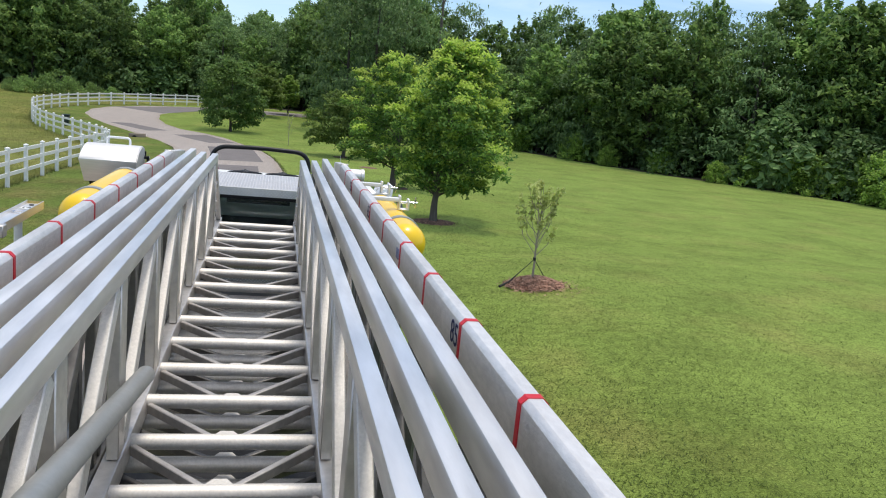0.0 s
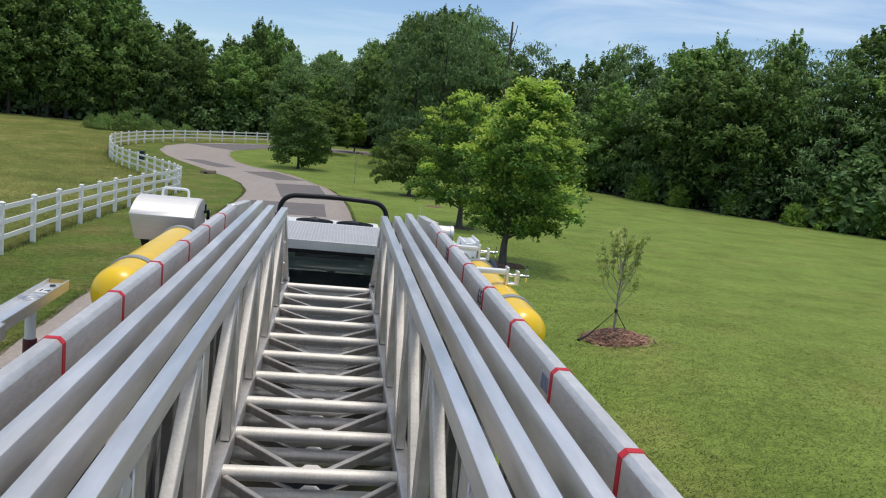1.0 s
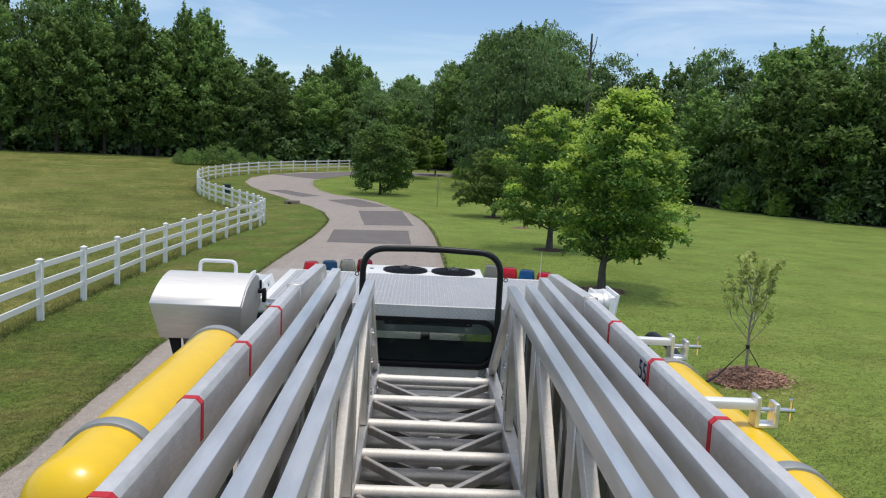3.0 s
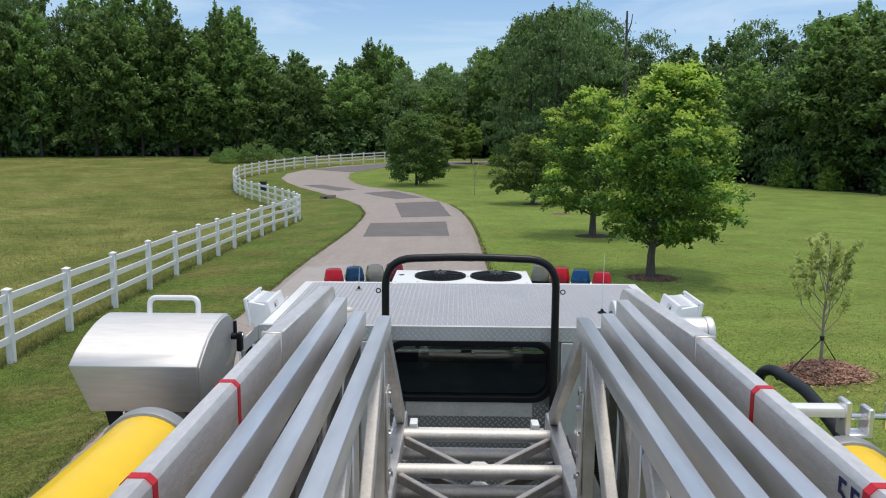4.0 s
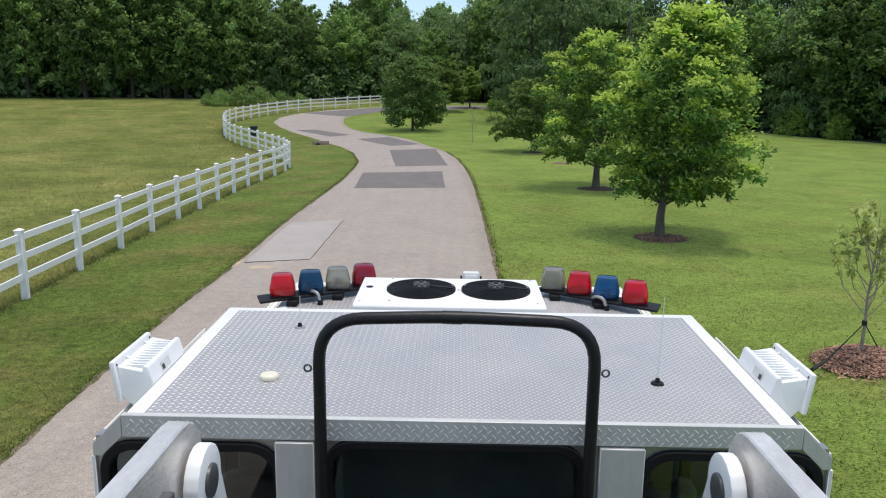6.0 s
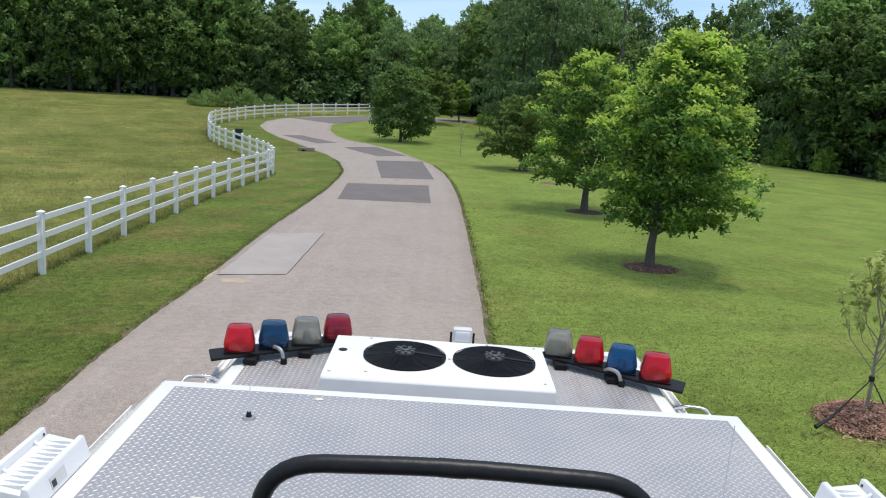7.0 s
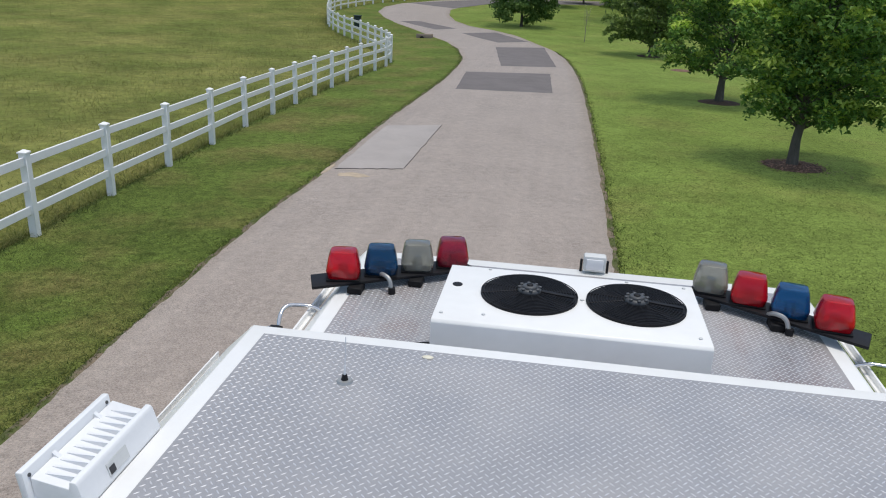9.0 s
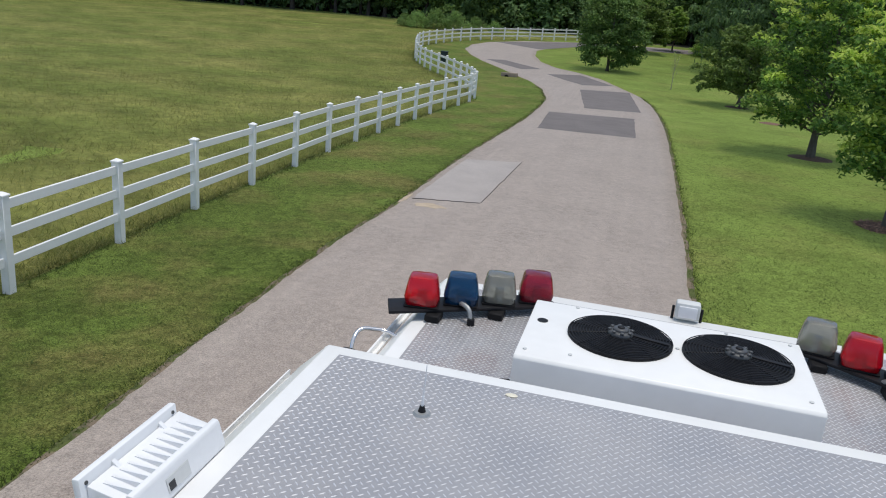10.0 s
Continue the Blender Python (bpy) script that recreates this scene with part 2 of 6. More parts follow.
# darkened aluminium: shade between the nested ladder sections is put into the colour
ALU_DARKENED = material("dull_aluminium", (0.17, 0.165, 0.16), 0.5, metal=0.7, var=0.2, scale=5.0, fine=40.0, bump=0.1)
STEEL_BOX = material("satin_sheet", (0.80, 0.775, 0.75), 0.50, metal=0.75, var=0.10, scale=2.0, fine=70.0, bump=0.04, bump_scale=90.0,
                     stretch=(0.15, 1, 1), rough_var=0.08)
TREAD = material("tread_plate", (0.40, 0.395, 0.405), 0.50, metal=0.5, var=0.05, scale=2.5, fine=30.0, bump=0.06, bump_scale=60.0, rough_var=0.1)
TREAD_DARK = material("bright_tread_plate", (0.40, 0.395, 0.395), 0.34, metal=0.8, var=0.12, scale=4.0, fine=30.0, bump=0.05)
TREAD_WORN = material("worn_tread_plate", (0.42, 0.41, 0.415), 0.48, metal=0.55, var=0.12, scale=2.5, fine=30.0, bump=0.06, bump_scale=60.0, rough_var=0.15,
                      second=(0.35, 0.30, 0.29), second_scale=3.0, second_at=(0.56, 0.72), stretch=(1, 0.45, 1))
# paler than the plate: glints on the lugs are put into the colour
LUG = material("tread_lug", (0.70, 0.70, 0.71), 0.45, metal=0.35, var=0.06)
WHITE_PAINT = material("white_paint", (0.81, 0.81, 0.795), 0.42, var=0.035, scale=1.5, fine=12.0, coat=0.1,
                       second=(0.70, 0.70, 0.69), second_scale=2.5, second_at=(0.62, 0.85))
WHITE_PLASTIC = material("white_plastic", (0.80, 0.81, 0.82), 0.4, var=0.03)
BLACK_PIPE = material("black_paint", (0.012, 0.0125, 0.014), 0.40, spec=0.3, var=0.2, scale=8.0, bump=0.1, second=(0.10, 0.045, 0.02), second_scale=9.0, second_at=(0.68, 0.78))
RUBBER = material("black_rubber", (0.010, 0.010, 0.011), 0.65, var=0.15, spec=0.2)
BLACK_MATT = material("black_plastic", (0.013, 0.013, 0.015), 0.5, var=0.15, spec=0.2)
DECK = material("deck_coating", (0.035, 0.034, 0.034), 0.9, var=0.3, scale=4.0, fine=40.0)
FAN_GREY = material("motor_cap", (0.065, 0.067, 0.07), 0.4, var=0.1)
YELLOW = material("yellow_paint", (0.86, 0.56, 0.005), 0.35, var=0.05, scale=2.0, fine=20.0, coat=0.3)
GREY_BAND = material("grey_band", (0.36, 0.37, 0.37), 0.45, metal=0.5, var=0.1)
DOTTED_GREY = material("grey_rubber_mat", (0.125, 0.145, 0.145), 0.7, var=0.2)
PANEL_GREY = material("grey_moulded_panel", (0.26, 0.285, 0.285), 0.55, var=0.1)
CAB_DARK = material("cab_lining", (0.034, 0.037, 0.038), 0.8, var=0.2)
SEAT_DARK = material("seat_vinyl", (0.025, 0.026, 0.028), 0.5, var=0.15)
CREAM = material("cream_plastic", (0.72, 0.68, 0.55), 0.4, var=0.03)
CHROME = material("chrome", (0.75, 0.75, 0.76), 0.12, metal=1.0, var=0.03)
RED_TAPE = material("red_tape", (0.52, 0.012, 0.022), 0.5, var=0.1)
NAVY = material("navy_ink", (0.012, 0.014, 0.07), 0.6, var=0.1)
FADED = material("faded_ink", (0.22, 0.24, 0.36), 0.6, var=0.3, scale=30.0)
MAROON = material("maroon_clamp", (0.09, 0.015, 0.02), 0.5, var=0.1)
DARK_LABEL = material("dark_label", (0.03, 0.03, 0.035), 0.5, var=0.1)
LIGHT_LABEL = material("light_label", (0.62, 0.63, 0.62), 0.5, var=0.05)
YELLOW_LABEL = material("yellow_label", (0.62, 0.68, 0.12), 0.5, var=0.05)
# colour of the yellowish reflection on the side arm's end
BRASSY = material("brass", (0.55, 0.42, 0.15), 0.35, metal=1.0, var=0.1)
TYRE = material("tyre", (0.02, 0.02, 0.02), 0.85, var=0.2)


def lens_material(name, colour, rough=0.12):
    m = bpy.data.materials.new(name)
    m.use_nodes = True
    N, L = m.node_tree.nodes, m.node_tree.links
    p = N["Principled BSDF"]
    co = N.new("ShaderNodeTexCoord")
    w = N.new("ShaderNodeTexWave")
    w.inputs["Scale"].default_value = 32.0
    w.inputs["Distortion"].default_value = 0.3
    w.bands_direction = "Z"
    L.new(co.outputs["Object"], w.inputs["Vector"])
    b = N.new("ShaderNodeBump")
    b.inputs["Strength"].default_value = 0.02
    b.inputs["Distance"].default_value = 0.004
    L.new(w.outputs["Fac"], b.inputs["Height"])
    L.new(b.outputs["Normal"], p.inputs["Normal"])
    p.inputs["Base Color"].default_value = (*colour, 1)
    p.inputs["Roughness"].default_value = rough
    p.inputs["Transmission Weight"].default_value = 0.6
    p.inputs["IOR"].default_value = 1.49
    return m


LENS_RED = lens_material("red_lens", (0.68, 0.008, 0.020))
LENS_MAROON = lens_material("dark_red_lens", (0.36, 0.014, 0.04))
LENS_BLUE = lens_material("blue_lens", (0.004, 0.065, 0.17))
# lighter copy of the blue lens: light through it is put into the colour
LENS_BLUE_LIT = lens_material("bright_blue_lens", (0.005, 0.105, 0.29))
LENS_CLEAR = lens_material("smoke_lens", (0.36, 0.355, 0.30))



def glass_material(name, tint):
    m = bpy.data.materials.new(name)
    m.use_nodes = True
    p = m.node_tree.nodes["Principled BSDF"]
    p.inputs["Base Color"].default_value = (*tint, 1)
    p.inputs["Roughness"].default_value = 0.02
    p.inputs["Transmission Weight"].default_value = 1.0
    p.inputs["IOR"].default_value = 1.45
    return m


GLASS = glass_material("tinted_glass", (0.76, 0.87, 0.84))
GLASS_SHADE = glass_material("shaded_windscreen_glass", (0.22, 0.27, 0.265))

# bark inside the woods, its shade put into the darker colour
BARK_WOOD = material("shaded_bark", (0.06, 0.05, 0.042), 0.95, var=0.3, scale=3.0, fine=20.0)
TWIG = material("twig_bark", (0.30, 0.26, 0.21), 0.9, var=0.2)
# pale tip leaves; the crown's sunlit highlights are put into this colour
LEAF_YOUNG_LIT = leaf_material("young_tip_leaf", (0.32, 0.47, 0.07), (0.62, 0.74, 0.17), 0.5, 0.0)
LEAF_NEAR = leaf_material("young_maple_leaf", (0.070, 0.168, 0.042), (0.275, 0.44, 0.10), 0.48, 0.06)
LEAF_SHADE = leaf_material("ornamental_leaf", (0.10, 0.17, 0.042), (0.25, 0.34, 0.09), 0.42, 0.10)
LEAF_MID = leaf_material("round_tree_leaf", (0.075, 0.155, 0.040), (0.22, 0.335, 0.085), 0.45, 0.06)
LEAF_SAP = leaf_material("sapling_leaf", (0.38, 0.46, 0.12), (0.71, 0.75, 0.31), 0.5, 0.0)
LEAF_WOOD = leaf_material("woodland_leaf", (0.10, 0.19, 0.062), (0.31, 0.445, 0.13), 0.45, 0.32)
LEAF_DARK = leaf_material("dark_woodland_leaf", (0.085, 0.16, 0.06), (0.22, 0.335, 0.12), 0.42, 0.25)
LEAF_LIGHT = leaf_material("shrub_leaf", (0.15, 0.275, 0.055), (0.40, 0.56, 0.12), 0.45, 0.15)
BLADE = leaf_material("grass_blade", (0.050, 0.092, 0.012), (0.120, 0.158, 0.030), 0.5, 0.0)
VERGE_BLADE = leaf_material("verge_blade", (0.042, 0.082, 0.012), (0.130, 0.150, 0.033), 0.5, 0.0)
STALK = leaf_material("meadow_stalk", (0.115, 0.155, 0.030), (0.34, 0.32, 0.11), 0.5, 0.0)


# ---- building blocks ----
def origin_of(ob):
    while ob.parent:
        ob = ob.parent
    return ob.matrix_basis.translation


def thing(name, at, label, category, group="", kind=""):
    """An empty at a thing's base, to which its parts are given in world metres."""
    ob = new(name)
    ob.empty_display_size = 0.1
    ob.location = at
    ob.matrix_basis = Matrix.Translation(at)
    return tagged(ob, label, category, group, kind)


def mesh_of(name, bm, mat, smooth=None):
    me = bpy.data.meshes.new(name)
    bm.to_mesh(me)
    bm.free()
    me.materials.append(mat)
    if smooth is not None:
        me.shade_smooth()
        me.set_sharp_from_angle(angle=radians(smooth))
    return me


def part(name, bm, mat, parent, label="", smooth=40):
    """One mesh object under a thing or a part; the bmesh is in world metres."""
    bmesh.ops.translate(bm, verts=bm.verts, vec=-origin_of(parent))
    ob = new(name, mesh_of(name, bm, mat, smooth))
    ob.parent = parent
    return tagged(ob, label) if label else ob


def again(src, parent, shift, name=None):
    """Another object on the mesh of src, moved by shift."""
    ob = new(name or src.name.split(".")[0], src.data)
    ob.parent = parent
    ob.location = src.location + Vector(shift)
    if "label" in src:
        ob["label"] = src["label"]
    return ob


def solo(name, bm, mat, label, category, group="", kind="", smooth=40):
    ob = new(name, mesh_of(name, bm, mat, smooth))
    return tagged(ob, label, category, group, kind)


def bevel(bm, width, seg=2, geom=None):
    if width > 0:
        edges = geom if geom is not None else bm.edges[:]
        bmesh.ops.bevel(bm, geom=edges, offset=width, segments=seg, affect="EDGES", profile=0.5, clamp_overlap=True)
    return bm


def box(x0, x1, y0, y1, z0, z1, r=0.0, seg=2, bm=None):
    b = bmesh.new()
    bmesh.ops.create_cube(b, size=1.0, matrix=Matrix.Translation(((x0 + x1) / 2, (y0 + y1) / 2, (z0 + z1) / 2)) @ Matrix.Diagonal((x1 - x0, y1 - y0, z1 - z0, 1)))
    bevel(b, r, seg)
    return merge(bm, b)


def merge(bm, b):
    if bm is None:
        return b
    me = bpy.data.meshes.new("tmp")
    b.to_mesh(me)
    b.free()
    bm.from_mesh(me)
    bpy.data.meshes.remove(me)
    return bm


def beam(p, q, w, h, r=0.0, up=(0, 0, 1), bm=None, seg=1):
    """A bar from p to q, w wide and h deep in the direction of up."""
    p, q = Vector(p), Vector(q)
    d = (q - p)
    z = d.normalized()
    x = Vector(up).cross(z)
    if x.length < 1e-4:
        x = Vector((1, 0, 0)).cross(z)
    x.normalize()
    y = z.cross(x)
    m = Matrix((x, y, z)).transposed().to_4x4()
    m.translation = (p + q) / 2
    b = bmesh.new()
    bmesh.ops.create_cube(b, size=1.0, matrix=m @ Matrix.Diagonal((w, h, d.length, 1)))
    bevel(b, r, seg)
    return merge(bm, b)


def cyl(p, q, r, r2=None, seg=20, edge=0.0, bm=None):
    p, q = Vector(p), Vector(q)
    d = q - p
    m = d.to_track_quat("Z", "Y").to_matrix().to_4x4()
    m.translation = (p + q) / 2
    b = bmesh.new()
    bmesh.ops.create_cone(b, cap_ends=True, segments=seg, radius1=r, radius2=r if r2 is None else r2, depth=d.length, matrix=m)
    if edge:
        rim = [e for e in b.edges if len(e.link_faces) == 2 and any(len(f.verts) > 4 for f in e.link_faces)]
        bevel(b, edge, 2, rim)
    return merge(bm, b)


def pipe(points, r, seg=10, bm=None, closed=False):
    """A round bar along points; r may be a list."""
    b = bmesh.new()
    pts = [Vector(p) for p in points]
    rs = r if isinstance(r, (list, tuple)) else [r] * len(pts)
    rings = []
    side = None
    for i, p in enumerate(pts):
        d = (pts[min(i + 1, len(pts) - 1)] - pts[max(i - 1, 0)]).normalized()
        if side is None:
            side = d.orthogonal().normalized()
        side = (side - d * side.dot(d)).normalized()
        other = d.cross(side)
        rings.append([b.verts.new(p + (side * math.cos(2 * math.pi * k / seg) + other * math.sin(2 * math.pi * k / seg)) * rs[i]) for k in range(seg)])
    for a, c in zip(rings, rings[1:]):
        for k in range(seg):
            b.faces.new((a[k], a[(k + 1) % seg], c[(k + 1) % seg], c[k]))
    b.faces.new(rings[0][::-1])
    b.faces.new(rings[-1])
    return merge(bm, b)


def bend(points, radius=0.06, n=5):
    """Round off the corners of a path."""
    pts = [Vector(p) for p in points]
    out = [pts[0]]
    for a, b, c in zip(pts, pts[1:], pts[2:]):
        u, v = (a - b), (c - b)
        k = min(radius, u.length * 0.49, v.length * 0.49)
        p0, p1 = b + u.normalized() * k, b + v.normalized() * k
        for i in range(n + 1):
            t = i / n
            out.append(p0 * (1 - t) ** 2 + b * 2 * t * (1 - t) + p1 * t * t)
    out.append(pts[-1])
    return out


def prism(profile, axis, lo, hi, r=0.0, seg=2, bm=None):
    """A closed outline pulled along an axis: x takes (y, z), y takes (x, z), z takes (x, y)."""
    b = bmesh.new()

    def at(u, v, w):
        return {"x": (w, u, v), "y": (u, w, v), "z": (u, v, w)}[axis]
    a = [b.verts.new(at(u, v, lo)) for u, v in profile]
    c = [b.verts.new(at(u, v, hi)) for u, v in profile]
    n = len(a)
    b.faces.new(a)
    b.faces.new(c[::-1])
    for i in range(n):
        b.faces.new((a[i], c[i], c[(i + 1) % n], a[(i + 1) % n]))
    bmesh.ops.recalc_face_normals(b, faces=b.faces)
    bevel(b, r, seg)
    return merge(bm, b)


def round_rect(x0, x1, z0, z1, r, n=5):
    out = []
    for cx, cz, a0 in ((x1 - r, z1 - r, 0), (x0 + r, z1 - r, 90), (x0 + r, z0 + r, 180), (x1 - r, z0 + r, 270)):
        for i in range(n + 1):
            a = radians(a0 + 90 * i / n)
            out.append((cx + r * math.cos(a), cz + r * math.sin(a)))
    return out


def ring_prism(outer, inner, axis, lo, hi):
    """A frame: the outline outer with the hole inner (as many points), pulled along an axis."""
    b = bmesh.new()

    def at(u, v, w):
        return {"x": (w, u, v), "y": (u, w, v), "z": (u, v, w)}[axis]
    n = len(outer)
    loops = [[b.verts.new(at(u, v, w)) for u, v in pts] for pts, w in ((outer, lo), (outer, hi), (inner, hi), (inner, lo))]
    for i in range(4):
        p, q = loops[i], loops[(i + 1) % 4]
        for k in range(n):
            b.faces.new((p[k], p[(k + 1) % n], q[(k + 1) % n], q[k]))
    bmesh.ops.recalc_face_normals(b, faces=b.faces)
    return b


def soup(name, verts, faces, mat):
    me = bpy.data.meshes.new(name)
    me.from_pydata([tuple(v) for v in verts], [], faces)
    me.materials.append(mat)
    return me


def smooth_line(pts, n=8):
    """Points on a smooth curve through pts."""
    P = [Vector((*p, 0)) if len(p) == 2 else Vector(p) for p in pts]
    out = []
    for i in range(len(P) - 1):
        a, b, c, d = P[max(i - 1, 0)], P[i], P[i + 1], P[min(i + 2, len(P) - 1)]
        for k in range(n):
            t = k / n
            out.append(0.5 * ((2 * b) + (c - a) * t + (2 * a - 5 * b + 4 * c - d) * t * t + (3 * b - a - 3 * c + d) * t ** 3))
    out.append(P[-1])
    return out


# ---- the lie of the land ----
PROFILE_Y = (-60, 18, 36, 50, 65, 80, 95, 110, 160, 400, 2000)
PROFILE_Z = (0.1, 0, -0.28, -0.55, -0.72, -0.65, -0.3, 0.15, 1.2, 6, 10)


def land(x, y):
    z = float(np.interp(y, PROFILE_Y, PROFILE_Z))
    if x < -5:
        z -= 0.05 * (min(-x, 12) - 5) * float(np.interp(y, (20, 34, 50, 80), (0.65, 1, 1, 0.2)))
    if x > 2:
        z += 0.12 * min(x - 2, 4) * float(np.interp(y, (8, 16, 24), (1, 1, 0)))
    return z


def steps(*runs):
    out = []
    for a, b, d in runs:
        n = max(1, round((b - a) / d))
        out += [a + (b - a) * i / n for i in range(n)]
    return out + [runs[-1][1]]


def sheet(xs, ys, lift=0.0):
    verts = [(x, y, land(x, y) + lift) for y in ys for x in xs]
    w = len(xs)
    faces = [(j * w + i, j * w + i + 1, (j + 1) * w + i + 1, (j + 1) * w + i) for j in range(len(ys) - 1) for i in range(w - 1)]
    return verts, faces


v, f = sheet(steps((-1500, -200, 130), (-200, -40, 10), (-40, 60, 1.5), (60, 200, 10), (200, 1500, 130)),
             steps((-600, -60, 60), (-60, 0, 5), (0, 130, 1.5), (130, 300, 10), (300, 2200, 150)))
ground = tagged(new("ground", soup("ground", v, f, LAWN)), "mown green lawn rolling gently beside a drive", "lawn", kind="structure")
ground.data.shade_smooth()

FENCE_LINE = [(-8.2, 3.0), (-8.42, 15.5), (-8.7, 20.5), (-8.95, 25.6), (-9.12, 28.5), (-9.2, 33), (-9.22, 38), (-9.15, 42), (-8.98, 45), (-9.15, 48.2), (-10.9, 53.6), (-13.4, 58.8),
              (-16.3, 64.0), (-18.9, 69.6), (-21.0, 76.5), (-22.5, 83), (-22.4, 88.5), (-21.4, 94.8), (-19.3, 100.7), (-16.0, 105.8), (-12.6, 110.6), (-9.5, 114.8), (-5, 119)]
fence_curve = smooth_line(FENCE_LINE, 10)
_fy = [p.y for p in fence_curve]
_fx = [p.x for p in fence_curve]


def fence_x(y):
    return float(np.interp(y, _fy, _fx))


# meadow beyond the fence
ys = steps((-20, 0, 5), (0, 129, 1.2))
verts, faces = [], []
ts = [0, 0.02, 0.05, 0.1, 0.18, 0.3, 0.5, 1.0]
for y in ys:
    x1 = fence_x(y) - 0.05
    for t in ts:
        x = x1 - t * 120
        verts.append((x, y, land(x, y) + (0.004 if t == 0 else 0.03 + 0.05 * noise.noise((x * 0.3, y * 0.3, 0)))))
w = len(ts)
for j in range(len(ys) - 1):
    for i in range(w - 1):
        faces.append((j * w + i, (j + 1) * w + i, (j + 1) * w + i + 1, j * w + i + 1))
meadow = tagged(new("meadow", soup("meadow", verts, faces, MEADOW)), "unmown yellow-green meadow behind the white fence", "meadow", kind="structure")
meadow.data.shade_smooth()

# the drive
ROAD_L = [(-4.95, -60), (-5.05, 0), (-5.05, 11.9), (-5.15, 15), (-5.25, 19.5), (-5.2, 23.5), (-5.28, 27), (-5.3, 31), (-5.2, 36), (-5.18, 41), (-5.36, 46.7), (-5.7, 51), (-6.75, 56.7),
          (-8.36, 62.1), (-10.15, 66.3), (-12.0, 70.4), (-14.7, 75.6), (-17.0, 80.9), (-18.7, 86), (-19.4, 92), (-18.7, 97.2), (-15.6, 104), (-10.6, 109.2), (-2, 113.6), (12, 117)]
ROAD_R = [(0.87, -60), (0.87, 0), (0.87, 12), (0.87, 15), (0.9, 20), (0.9, 24), (0.86, 28.5), (0.83, 31.5), (0.78, 35.5), (0.7, 39.5), (0.57, 44), (0.35, 48.2), (-0.1, 53.3),
          (-0.9, 58.2), (-2.1, 62.6), (-3.7, 67.9), (-5.9, 72.2), (-8.3, 75.7), (-10.2, 80.4), (-11.6, 86), (-12.4, 92.5), (-11.5, 99), (-8.6, 104.2), (-1, 107.6), (12, 110)]


def strip(left, right, n, lift, rough, cols=13, skirt=0.12, seed=0.0):
    L, R = smooth_line(left, n), smooth_line(right, n)
    verts, faces = [], []
    for k, (a, b) in enumerate(zip(L, R)):
        d = (b - a).normalized()
        wob = noise.noise((a.y * 0.9, a.x, seed)) * rough + noise.noise((a.y * 4.1, a.x, seed + 5)) * rough * 1.1
        wob2 = noise.noise((b.y * 0.9, b.x, seed + 9)) * rough + noise.noise((b.y * 4.1, b.x, seed + 14)) * rough * 1.1
        a2, b2 = a + d * wob, b + d * wob2
        row = [a2 - d * 0.02] + [a2.lerp(b2, i / (cols - 1)) for i in range(cols)] + [b2 + d * 0.02]
        for i, p in enumerate(row):
            low = -skirt if i in (0, cols + 1) else 0
            verts.append((p.x, p.y, land(p.x, p.y) + lift + low))
    w = cols + 2
    for j in range(len(L) - 1):
        for i in range(w - 1):
            faces.append((j * w + i, j * w + i + 1, (j + 1) * w + i + 1, (j + 1) * w + i))
    return verts, faces


def road_edges(left, right):
    """Split long runs, so that the ragged edge shows."""
    L, R = [left[0]], [right[0]]
    for (a, b), (c, d) in zip(zip(left, left[1:]), zip(right, right[1:])):
        n = max(1, round(abs(b[1] - a[1]) / 3))
        for i in range(1, n + 1):
            L.append((a[0] + (b[0] - a[0]) * i / n, a[1] + (b[1] - a[1]) * i / n))
            R.append((c[0] + (d[0] - c[0]) * i / n, c[1] + (d[1] - c[1]) * i / n))
    return L, R


RL, RR = road_edges(ROAD_L, ROAD_R)
v, f = strip(RL, RR, 16, 0.022, 0.04)
road = tagged(new("road", soup("road", v, f, ASPHALT)), "weathered grey-brown asphalt drive with worn ragged edges", "road", kind="structure")
road.data.shade_smooth()


# bare earthy margins along the drive
for side, (da, db) in (("left", (-0.09, 0.12)), ("right", (-0.12, 0.09))):
    edge = [p for p in (RL if side == "left" else RR) if p[1] < 62]
    v, f = strip([(x + da, y) for x, y in edge], [(x + db, y) for x, y in edge], 16, 0.0165, 0.06, 3, 0.03, 3.0 if side == "left" else 6.0)
    ob = tagged(new("dirt_margin", soup("dirt_margin", v, f, DIRT)), "bare brown earth margin along the edge of the drive", "dirt margin", kind="structure")
    ob.data.shade_smooth()

# mown verge between drive and fence
verts, faces = [], []
ys = steps((-30, 0, 5), (0, 58, 0.8), (58, 108, 1.6))
_ly, _lx = [p[1] for p in RL if p[1] < 108], [p[0] for p in RL if p[1] < 108]
for y in ys:
    xa, xb = fence_x(y) - 0.12, float(np.interp(y, _ly, _lx)) + 0.3
    for t in (0, 0.15, 0.35, 0.6, 0.85, 1.0):
        x = xa + (xb - xa) * t
        verts.append((x, y, land(x, y) + 0.012))
faces = [(j * 6 + i, j * 6 + i + 1, (j + 1) * 6 + i + 1, (j + 1) * 6 + i) for j in range(len(ys) - 1) for i in range(5)]
verge = tagged(new("verge", soup("verge", verts, faces, VERGE)), "mown dark green grass verge between drive and fence", "grass verge", kind="structure")
verge.data.shade_smooth()


